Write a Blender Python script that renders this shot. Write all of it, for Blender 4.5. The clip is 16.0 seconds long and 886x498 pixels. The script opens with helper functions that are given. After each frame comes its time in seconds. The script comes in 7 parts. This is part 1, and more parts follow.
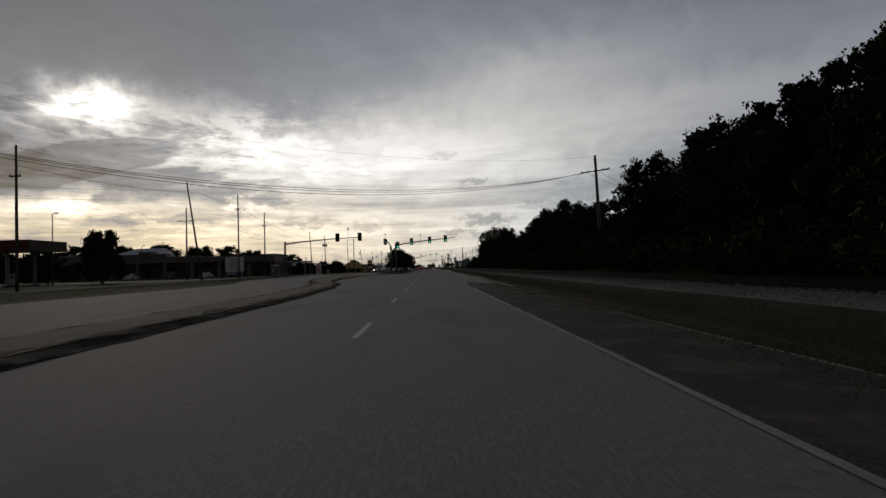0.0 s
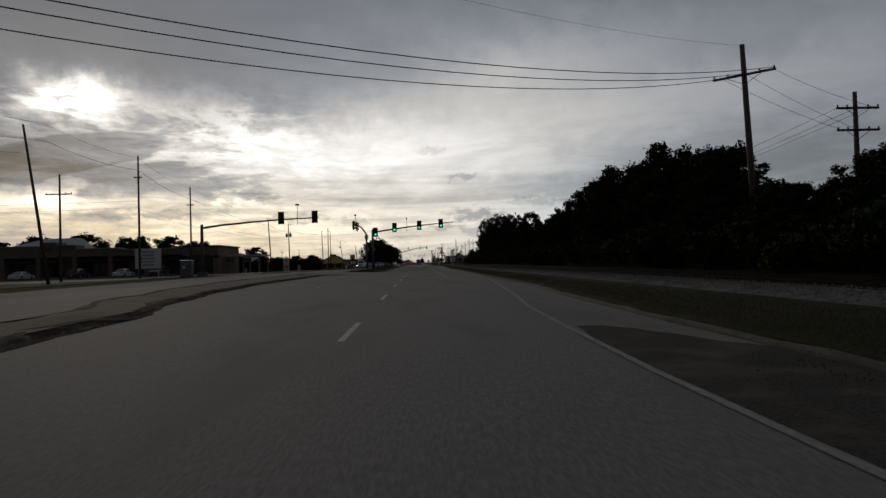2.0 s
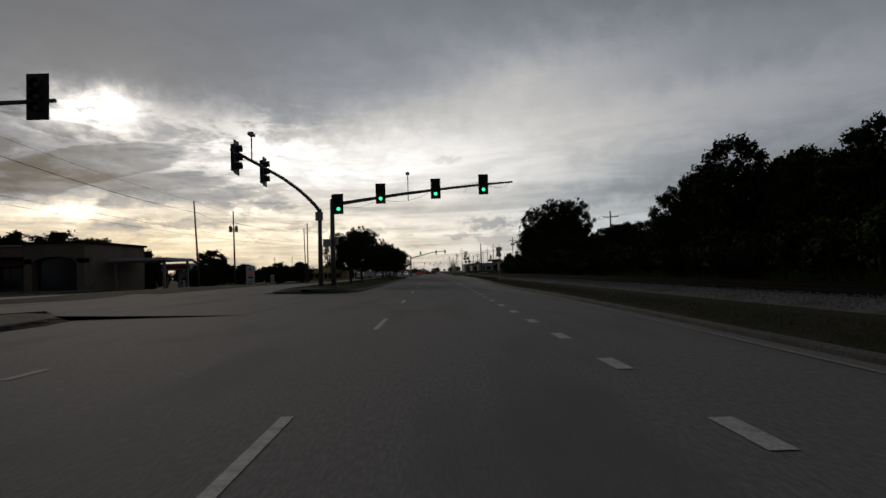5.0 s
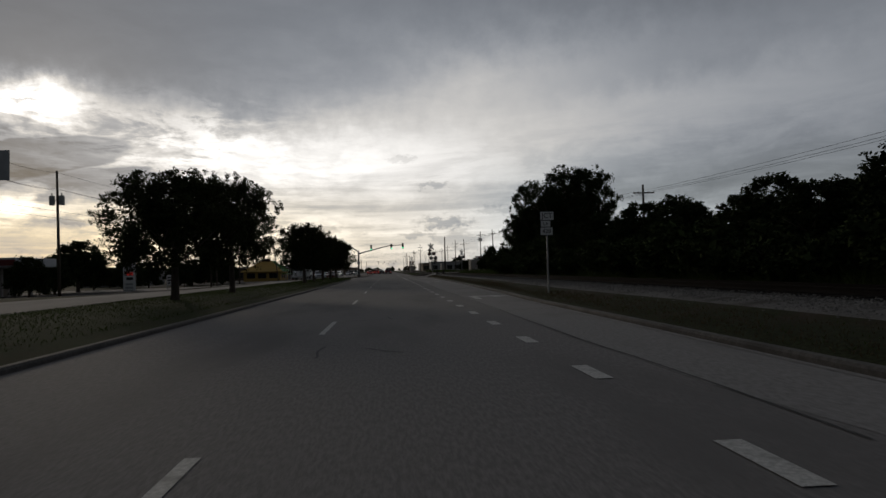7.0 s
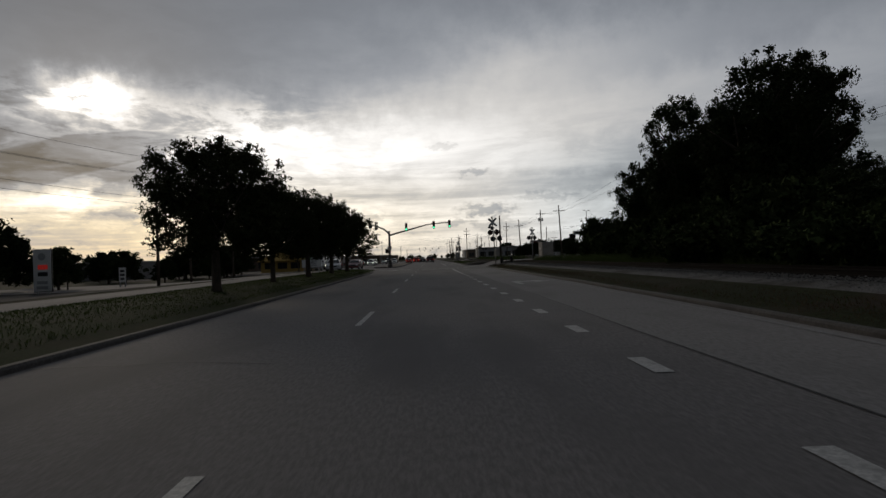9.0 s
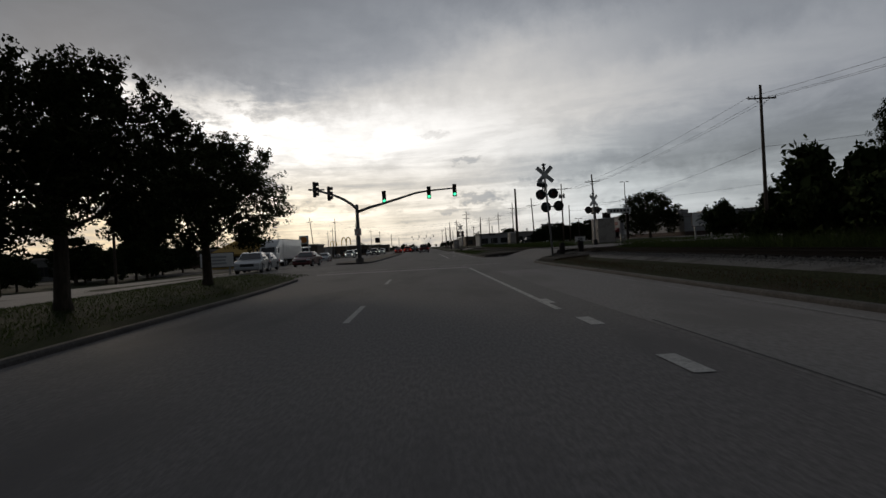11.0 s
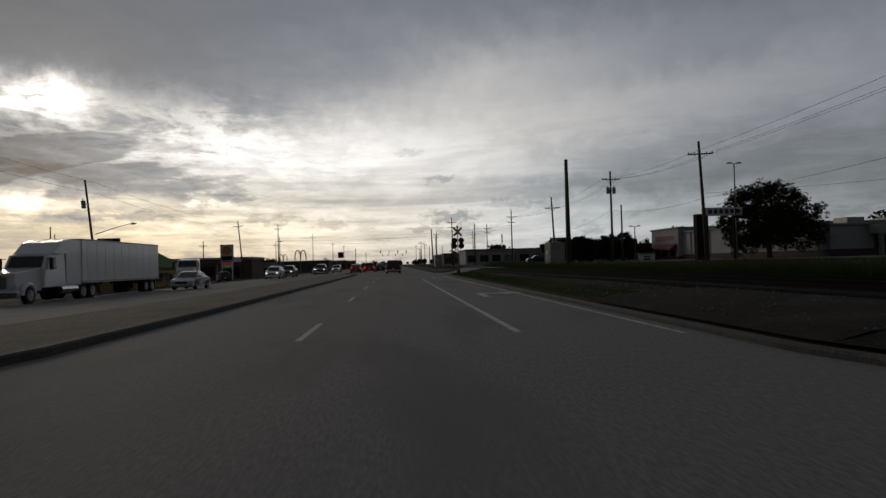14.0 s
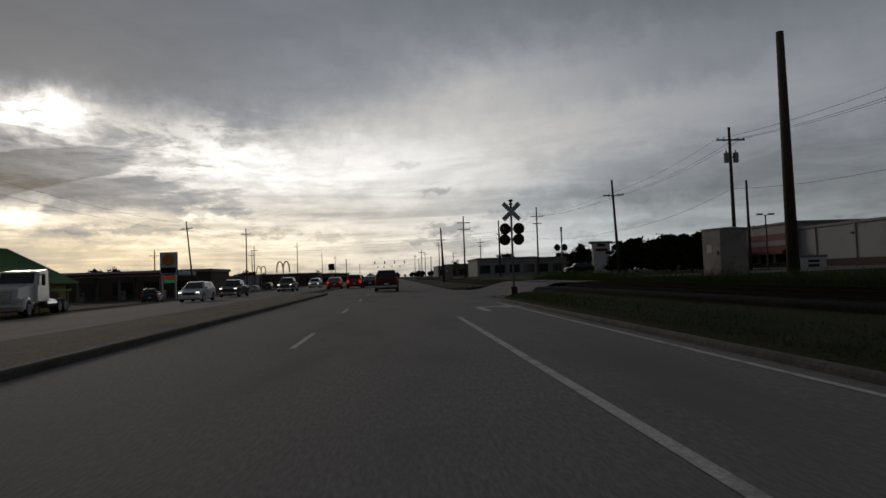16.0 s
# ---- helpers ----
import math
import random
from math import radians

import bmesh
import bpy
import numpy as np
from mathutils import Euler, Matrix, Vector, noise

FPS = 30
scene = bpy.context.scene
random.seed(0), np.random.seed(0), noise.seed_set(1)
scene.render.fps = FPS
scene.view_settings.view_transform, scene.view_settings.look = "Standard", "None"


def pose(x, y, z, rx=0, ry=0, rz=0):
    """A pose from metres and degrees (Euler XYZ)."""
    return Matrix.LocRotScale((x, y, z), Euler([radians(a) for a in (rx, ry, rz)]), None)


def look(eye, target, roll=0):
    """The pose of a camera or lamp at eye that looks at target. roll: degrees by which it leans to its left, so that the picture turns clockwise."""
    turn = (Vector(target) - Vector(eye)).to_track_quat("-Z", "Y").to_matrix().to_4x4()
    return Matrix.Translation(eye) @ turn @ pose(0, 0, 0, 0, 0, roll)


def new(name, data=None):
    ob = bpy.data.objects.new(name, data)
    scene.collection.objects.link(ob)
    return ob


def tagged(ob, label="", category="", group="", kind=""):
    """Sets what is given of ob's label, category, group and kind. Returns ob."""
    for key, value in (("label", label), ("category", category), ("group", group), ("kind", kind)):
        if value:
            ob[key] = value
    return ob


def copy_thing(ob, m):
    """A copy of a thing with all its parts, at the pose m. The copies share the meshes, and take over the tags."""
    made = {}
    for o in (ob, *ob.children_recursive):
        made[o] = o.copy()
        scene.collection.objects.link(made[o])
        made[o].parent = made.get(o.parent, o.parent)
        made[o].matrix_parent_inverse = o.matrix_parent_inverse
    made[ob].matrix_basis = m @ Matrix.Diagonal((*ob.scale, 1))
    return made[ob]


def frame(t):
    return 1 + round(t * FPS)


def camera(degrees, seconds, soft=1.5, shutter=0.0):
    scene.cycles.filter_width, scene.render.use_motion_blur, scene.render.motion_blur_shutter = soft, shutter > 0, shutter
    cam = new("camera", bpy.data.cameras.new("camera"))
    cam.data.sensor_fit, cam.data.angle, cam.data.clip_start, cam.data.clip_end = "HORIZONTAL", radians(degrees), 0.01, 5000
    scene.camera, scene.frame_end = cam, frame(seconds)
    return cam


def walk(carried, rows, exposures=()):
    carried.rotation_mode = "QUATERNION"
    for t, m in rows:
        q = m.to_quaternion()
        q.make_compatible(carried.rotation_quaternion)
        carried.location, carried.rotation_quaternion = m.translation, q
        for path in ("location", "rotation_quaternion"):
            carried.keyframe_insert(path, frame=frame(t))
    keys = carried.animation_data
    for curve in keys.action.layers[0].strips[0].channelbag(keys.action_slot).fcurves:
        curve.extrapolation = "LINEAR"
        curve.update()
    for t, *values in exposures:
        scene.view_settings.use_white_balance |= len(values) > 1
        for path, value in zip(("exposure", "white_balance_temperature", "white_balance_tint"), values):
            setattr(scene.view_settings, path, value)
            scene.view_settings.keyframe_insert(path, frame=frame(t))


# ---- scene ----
# ---- the camera: seconds, place, yaw, pitch, roll
cam = camera(71.0, 16.0)
PATH = [
    (0.0, -0.22, -18.64, 1.20, -1.26, 1.64, 1.56),
    (0.5, -0.30, -10.18, 1.20, 0.63, 0.82, 1.59),
    (1.0, -0.35, -1.72, 1.20, -0.31, 1.37, 1.08),
    (1.5, -0.35, 6.73, 1.20, -1.56, 0.66, 1.81),
    (2.0, -0.31, 15.19, 1.20, -2.29, 1.18, 1.56),
    (2.5, -0.25, 23.67, 1.20, -1.42, 2.10, 1.83),
    (3.0, -0.18, 32.17, 1.20, -1.54, 1.36, 1.63),
    (3.5, -0.16, 40.68, 1.20, -0.70, 1.98, 1.41),
    (6.0, -0.35, 83.20, 1.20, -1.45, 2.10, 1.91),
    (6.5, -0.31, 91.63, 1.20, -3.68, 3.20, 1.93),
    (7.0, -0.25, 100.06, 1.20, -5.04, 1.88, 1.38),
    (7.5, -0.19, 108.38, 1.20, -2.01, 1.00, 0.49),
    (8.0, -0.16, 116.65, 1.20, -2.15, 2.48, 1.20),
    (8.5, -0.15, 125.01, 1.20, -2.71, 1.41, 2.32),
    (9.0, -0.17, 133.45, 1.20, -1.16, 0.81, 1.98),
    (9.5, -0.17, 141.96, 1.20, -2.06, 1.13, 2.26),
    (10.0, -0.17, 150.48, 1.20, -1.51, 0.57, 3.14),
    (12.5, -0.15, 191.97, 1.20, -4.27, -0.51, 1.94),
    (13.0, -0.11, 200.13, 1.20, -5.77, -0.06, 1.41),
    (13.5, -0.03, 208.25, 1.20, -4.44, 0.74, 1.38),
    (14.0, 0.06, 216.55, 1.20, -4.36, 1.32, 1.60),
    (14.5, 0.10, 224.79, 1.20, -4.56, 1.16, 2.11),
    (15.0, 0.14, 232.83, 1.20, -5.33, 1.88, 2.11),
    (15.5, 0.19, 240.59, 1.20, -5.87, 1.92, 2.14),
    (16.0, 0.26, 248.31, 1.20, -4.61, 2.44, 1.99),
]
walk(cam, [(t, pose(x, y, z, 90 + pitch, roll, yaw)) for t, x, y, z, yaw, pitch, roll in PATH], [(0.0, 0.0), (3.7, 0.05), (6.0, 0.08), (8.5, 0.14), (9.3, 0.2), (10.0, 0.3), (10.8, 0.24), (12.3, 0.04), (16.0, 0.0)])

# ---- world: a broken evening overcast with the low sun behind it
SUN_AZ, SUN_EL = -28.3, 13.5
world = bpy.data.worlds.new("world")
scene.world = world
world.use_nodes = True


class Nodes:
    """Small helper to write node trees as expressions."""

    def __init__(self, tree):
        self.tree = tree

    def add(self, kind):
        return self.tree.nodes.new(kind)

    def put(self, socket, value):
        if isinstance(value, bpy.types.NodeSocket):
            self.tree.links.new(value, socket)
        else:
            socket.default_value = value

    def math(self, op, a, b=0.0, c=None, clamp=False):
        n = self.add("ShaderNodeMath")
        n.operation, n.use_clamp = op, clamp
        self.put(n.inputs[0], a)
        self.put(n.inputs[1], b)
        if c is not None:
            self.put(n.inputs[2], c)
        return n.outputs[0]

    def mix(self, f, a, b, blend="MIX"):
        n = self.add("ShaderNodeMix")
        n.data_type, n.blend_type = "RGBA", blend
        self.put(n.inputs[0], f)
        self.put(n.inputs[6], a)
        self.put(n.inputs[7], b)
        return n.outputs[2]

    def noise(self, vec, scale, detail=4.0, rough=0.55, distort=0.0):
        n = self.add("ShaderNodeTexNoise")
        self.put(n.inputs["Vector"], vec)
        n.inputs["Scale"].default_value = scale
        n.inputs["Detail"].default_value = detail
        n.inputs["Roughness"].default_value = rough
        n.inputs["Distortion"].default_value = distort
        return n.outputs["Fac"]

    def ramp(self, f, *stops):
        n = self.add("ShaderNodeValToRGB")
        e = n.color_ramp.elements
        while len(e) < len(stops):
            e.new(0.5)
        for el, (p, c) in zip(e, stops):
            el.position = p
            el.color = (c, c, c, 1) if isinstance(c, (int, float)) else (*c, 1)
        self.put(n.inputs[0], f)
        return n.outputs[0]

    def span(self, v, a, b, c=0.0, d=1.0):
        n = self.add("ShaderNodeMapRange")
        n.interpolation_type = "SMOOTHSTEP"
        for i, x in enumerate((v, a, b, c, d)):
            self.put(n.inputs[i], x)
        return n.outputs[0]

    def vec(self, x, y, z):
        n = self.add("ShaderNodeCombineXYZ")
        for i, v in enumerate((x, y, z)):
            self.put(n.inputs[i], v)
        return n.outputs[0]


def build_sky():
    w = Nodes(world.node_tree)
    world.node_tree.nodes.clear()
    out, back = w.add("ShaderNodeOutputWorld"), w.add("ShaderNodeBackground")
    w.tree.links.new(back.outputs[0], out.inputs[0])
    coord = w.add("ShaderNodeTexCoord")
    way = w.add("ShaderNodeSeparateXYZ")
    w.put(way.inputs[0], coord.outputs["Generated"])
    x, y, z = way.outputs
    az = w.math("DEGREES", w.math("ARCTAN2", x, y))
    el = w.math("DEGREES", w.math("ARCSINE", z))
    up = w.math("MAXIMUM", w.math("ADD", z, 0.07), 0.03)
    plane = w.vec(w.math("DIVIDE", x, up), w.math("DIVIDE", y, up), 0.0)
    broad = w.noise(plane, 0.55, 3.0)
    puffs = w.noise(plane, 2.2, 6.0, 0.6, 0.3)
    fine = w.noise(coord.outputs["Generated"], 26.0, 5.0, 0.6)
    azn = w.math("ADD", az, w.math("MULTIPLY_ADD", puffs, 7.0, -3.5))
    eln = w.math("ADD", el, w.math("MULTIPLY_ADD", fine, 3.2, -1.6))

    def patch(a, e, sa, se, soft=True, slope=0.0):
        """A soft elliptical field round one direction of the sky."""
        u, v = (azn, eln) if soft else (az, el)
        du = w.math("SUBTRACT", u, a)
        dv = w.math("SUBTRACT", w.math("SUBTRACT", v, e), w.math("MULTIPLY", du, slope))
        du, dv = w.math("DIVIDE", du, sa), w.math("DIVIDE", dv, se)
        r = w.math("ADD", w.math("MULTIPLY", du, du), w.math("MULTIPLY", dv, dv))
        return w.math("EXPONENT", w.math("MULTIPLY", r, -1.0))

    # the grey deck, thinner ahead, thick overhead and behind
    ahead = w.span(y, -0.2, 0.75)
    light = w.math("MULTIPLY_ADD", broad, 0.05, w.math("MULTIPLY_ADD", ahead, 0.12, 0.035))
    adds = (
        (patch(-3, 9.6, 18, 3.8, slope=-0.05), 0.48),    # thin bright cloud ahead
        (patch(-10, 10.1, 10, 2.1), 0.30),
        (patch(8, 14.0, 15, 5.5, slope=0.10), 0.29),     # pale band to the right
        (patch(26, 13.5, 20, 6.5), 0.17),
        (patch(-12, 3.0, 28, 3.8), 0.47),                 # glow over the horizon
        (patch(16, 3.0, 24, 3.4), 0.24),
        (patch(-28.2, 13.5, 3.5, 1.45), 1.6),            # the gap before the sun
        (patch(-27.0, 5.4, 8.0, 1.0), 0.72),
        (patch(-22.0, 4.0, 12.0, 1.8), 0.22),
        (patch(-19.0, 11.5, 8.0, 2.4), 0.34),
        (patch(-20.0, 6.6, 7.0, 1.6), 0.26),
        (patch(-6.0, 19.5, 15.0, 5.0), 0.035),
    )
    for f, k in adds:
        light = w.math("ADD", light, w.math("MULTIPLY", f, k))
    darks = (
        (patch(-28.6, 13.7, 2.0, 0.30), 0.70),
        (patch(18.0, 6.6, 12.0, 1.0), 0.30),
        (patch(27.0, 23.0, 17.0, 6.0), 0.26),
        (patch(-32.0, 22.0, 14.0, 5.0), 0.22),
        (patch(30.0, 7.0, 14.0, 4.5), 0.28),
        (patch(24.0, 16.5, 14.0, 2.2, slope=0.12), 0.22),
    )
    for f, k in darks:
        light = w.math("MULTIPLY", light, w.math("SUBTRACT", 1.0, w.math("MULTIPLY", f, k)))
    # torn clouds on the sun's side
    torn = w.noise(w.vec(w.math("MULTIPLY", az, 0.085), w.math("MULTIPLY", el, 0.27), 0.6), 1.0, 9.0, 0.62, 0.4)
    side = w.math("MULTIPLY", w.span(az, -5.0, -19.0), w.math("MULTIPLY", w.span(el, 3.0, 6.0), w.span(el, 16.5, 13.0)))
    cut = w.span(torn, 0.455, 0.54, 0.56, 1.2)
    light = w.math("MULTIPLY", light, w.math("MULTIPLY_ADD", w.math("SUBTRACT", cut, 1.0), side, 1.0))
    # the dark bank below the sun, with a ragged edge
    edge = w.math("ADD", patch(-29.5, 9.0, 9.0, 1.8, False, 0.22), w.math("MULTIPLY_ADD", torn, 1.2, -0.6))
    light = w.math("MULTIPLY", light, w.span(edge, 0.43, 0.52, 1.0, 0.50))
    # small torn heaps hanging before the brighter cloud
    grid = w.vec(w.math("MULTIPLY", az, 0.85), w.math("MULTIPLY", el, 1.5), 11.0)
    rag, rug = w.noise(grid, 1.0, 6.0, 0.6), w.noise(grid, 0.55, 6.0, 0.65, 0.4)
    azr = w.math("ADD", az, w.math("MULTIPLY_ADD", rug, 7.0, -3.5))
    elr = w.math("ADD", el, w.math("MULTIPLY_ADD", rag, 2.2, -1.1))
    for a, e, sa, se, k in ((5.0, 4.3, 2.6, 0.55, 0.48), (2.6, 3.2, 1.8, 0.35, 0.34), (4.2, 7.7, 1.5, 0.3, 0.30), (1.6, 10.2, 1.2, 0.3, 0.18), (-5.8, 3.8, 1.8, 0.4, 0.30), (-23.5, 4.6, 5.5, 0.36, 0.36), (-15.0, 6.2, 4.0, 0.30, 0.28), (-11.0, 4.3, 3.0, 0.28, 0.28), (-19.5, 10.4, 3.6, 0.6, 0.30), (10.5, 5.3, 3.4, 0.3, 0.22)):
        du, dv = w.math("DIVIDE", w.math("SUBTRACT", azr, a), sa), w.math("DIVIDE", w.math("SUBTRACT", elr, e), se)
        mark = w.math("EXPONENT", w.math("MULTIPLY", w.math("ADD", w.math("MULTIPLY", du, du), w.math("MULTIPLY", dv, dv)), -1.0))
        light = w.math("MULTIPLY", light, w.span(mark, 0.08, 0.75, 1.0, 1.0 - k))
    # low streaks and small heaps over the horizon
    streak = w.noise(w.vec(w.math("MULTIPLY", az, 0.05), w.math("MULTIPLY", el, 0.95), 3.0), 1.0, 7.0, 0.62, 0.2)
    low = w.math("MULTIPLY", w.span(el, 11.0, 5.0), w.span(az, 16.0, -4.0, 0.3, 1.0))
    light = w.math("MULTIPLY", light, w.math("MULTIPLY_ADD", w.math("SUBTRACT", w.span(streak, 0.36, 0.62, 0.74, 1.16), 1.0), low, 1.0))
    heap = w.noise(w.vec(w.math("MULTIPLY", az, 0.22), w.math("MULTIPLY", el, 0.55), 7.0), 1.0, 7.0, 0.6)
    light = w.math("MULTIPLY", light, w.math("MULTIPLY_ADD", w.math("SUBTRACT", w.span(heap, 0.52, 0.62, 1.05, 0.78), 1.0), w.span(el, 5.5, 3.0), 1.0))
    # shreds of cloud with lit rims all over the thinner deck
    shred = w.noise(w.vec(w.math("MULTIPLY", az, 0.10), w.math("MULTIPLY_ADD", az, -0.02, w.math("MULTIPLY", el, 0.42)), 5.0), 1.0, 10.0, 0.66, 0.6)
    spread = w.math("MULTIPLY", w.span(el, 15.0, 9.0), w.span(el, 1.0, 3.0))
    light = w.math("MULTIPLY", light, w.math("MULTIPLY_ADD", w.math("SUBTRACT", w.span(shred, 0.38, 0.62, 0.89, 1.08), 1.0), spread, 1.0))
    # fine ribs and wisps in the lit cloud
    rib = w.noise(w.vec(w.math("MULTIPLY", az, 0.36), w.math("MULTIPLY_ADD", az, 0.06, w.math("MULTIPLY", el, 1.5)), 2.0), 1.0, 9.0, 0.66, 0.5)
    lit = w.math("MULTIPLY", w.math("MULTIPLY", w.span(el, 16.0, 10.0), w.span(el, 1.5, 3.5)), w.span(az, 2.0, -16.0, 0.12, 1.0))
    light = w.math("MULTIPLY", light, w.math("MULTIPLY_ADD", w.math("SUBTRACT", w.span(rib, 0.40, 0.60, 0.86, 1.09), 1.0), lit, 1.0))
    soft = w.span(puffs, 0.34, 0.70, 0.945, 1.045)
    light = w.math("MULTIPLY", light, soft)
    warm = w.math("MULTIPLY", w.math("MULTIPLY", w.span(az, 20.0, -26.0), w.span(el, 9.5, 2.0)), w.span(light, 0.20, 0.62, 0.0, 1.0))
    tint = w.mix(w.span(light, 0.12, 0.60), (0.91, 0.98, 1.11, 1), (1.03, 1.0, 0.965, 1))
    tint = w.mix(warm, tint, (1.17, 1.0, 0.72, 1))
    cool = w.math("MULTIPLY", w.span(az, 2.0, 20.0), w.span(el, 12.0, 5.0))
    tint = w.mix(w.math("MULTIPLY", cool, 0.75), tint, (0.92, 1.0, 1.045, 1))
    deck = w.mix(1.0, tint, w.vec(light, light, light), "MULTIPLY")
    air = w.add("ShaderNodeTexSky")
    air.sky_type, air.sun_disc = "NISHITA", False
    air.sun_elevation, air.sun_rotation = radians(SUN_EL), radians(SUN_AZ)
    clear = w.mix(1.0, air.outputs[0], (0.05, 0.05, 0.05, 1), "MULTIPLY")
    w.put(back.inputs[0], w.mix(0.06, deck, clear))
    back.inputs[1].default_value = 1.0


build_sky()

sun = new("sun", bpy.data.lights.new("sun", "SUN"))
sun.data.energy, sun.data.angle, sun.data.color = 0.4, radians(12), (1.0, 0.86, 0.68)
_a, _e = radians(SUN_AZ), radians(SUN_EL)
sun.matrix_world = look((0, 0, 0), (-math.sin(_a) * math.cos(_e), -math.cos(_a) * math.cos(_e), -math.sin(_e)))


# ---- materials
def material(name, col, rough=0.8, metal=0.0, grain=8.0, vary=0.25, blotch=0.6, bump=0.2, second=None, stretch=(1, 1, 1), emit=0.0, spec=0.5, per=0.0):
    """A two-scale procedural surface. second: the colour of stains and wear; per: change from thing to thing."""
    m = bpy.data.materials.new(name)
    m.use_nodes = True
    w = Nodes(m.node_tree)
    b = w.tree.nodes["Principled BSDF"]
    c = w.add("ShaderNodeTexCoord")
    mp = w.add("ShaderNodeMapping")
    w.put(mp.inputs[0], c.outputs["Object"])
    mp.inputs["Scale"].default_value = stretch
    fine, wide = w.noise(mp.outputs[0], grain, 5.0, 0.65), w.noise(mp.outputs[0], blotch, 4.0, 0.6)
    lo, hi = tuple(v * (1 - vary) for v in col), tuple(min(v * (1 + vary), 0.95) for v in col)
    base = w.mix(w.span(fine, 0.3, 0.7), (*lo, 1), (*hi, 1))
    if second:
        base = w.mix(w.span(wide, 0.48, 0.68), base, (*second, 1))
    else:
        base = w.mix(w.span(wide, 0.3, 0.72), base, w.mix(1.0, base, (1 + vary * 0.5,) * 3 + (1,), "MULTIPLY"))
    if per:
        info = w.add("ShaderNodeObjectInfo")
        k = w.math("MULTIPLY_ADD", info.outputs["Random"], 2 * per, 1 - per)
        base = w.mix(1.0, base, w.vec(k, k, k), "MULTIPLY")
    w.put(b.inputs["Base Color"], base)
    w.put(b.inputs["Roughness"], w.math("MULTIPLY_ADD", fine, 0.2, max(rough - 0.1, 0.02)))
    b.inputs["Metallic"].default_value = metal
    b.inputs["Specular IOR Level"].default_value = spec
    if bump:
        bp = w.add("ShaderNodeBump")
        bp.inputs["Strength"].default_value = bump
        bp.inputs["Distance"].default_value = 0.02
        w.put(bp.inputs["Height"], fine)
        w.put(b.inputs["Normal"], bp.outputs[0])
    if emit:
        b.inputs["Emission Color"].default_value = (*col, 1)
        b.inputs["Emission Strength"].default_value = emit
    return m


def leaf_material(name, col, per=0.35, thin=0.0):
    """Leaves with a little light through them, each leaf a shade of its own."""
    m = bpy.data.materials.new(name)
    m.use_nodes = True
    w = Nodes(m.node_tree)
    b = w.tree.nodes["Principled BSDF"]
    g = w.add("ShaderNodeNewGeometry")
    i = w.add("ShaderNodeObjectInfo")
    k = w.math("MULTIPLY_ADD", g.outputs["Random Per Island"], 2 * per, 1 - per)
    k = w.math("MULTIPLY", k, w.math("MULTIPLY_ADD", i.outputs["Random"], 0.4, 0.8))
    w.put(b.inputs["Base Color"], w.mix(1.0, (*col, 1), w.vec(k, k, w.math("MULTIPLY", k, 0.9)), "MULTIPLY"))
    b.inputs["Roughness"].default_value = 0.85
    b.inputs["Specular IOR Level"].default_value = 0.03
    if thin:
        t, s = w.add("ShaderNodeBsdfTranslucent"), w.add("ShaderNodeMixShader")
        w.put(t.inputs[0], (*(v * 1.3 for v in col), 1))
        s.inputs[0].default_value = thin
        w.tree.links.new(b.outputs[0], s.inputs[1])
        w.tree.links.new(t.outputs[0], s.inputs[2])
        w.tree.links.new(s.outputs[0], w.tree.nodes["Material Output"].inputs[0])
    return m


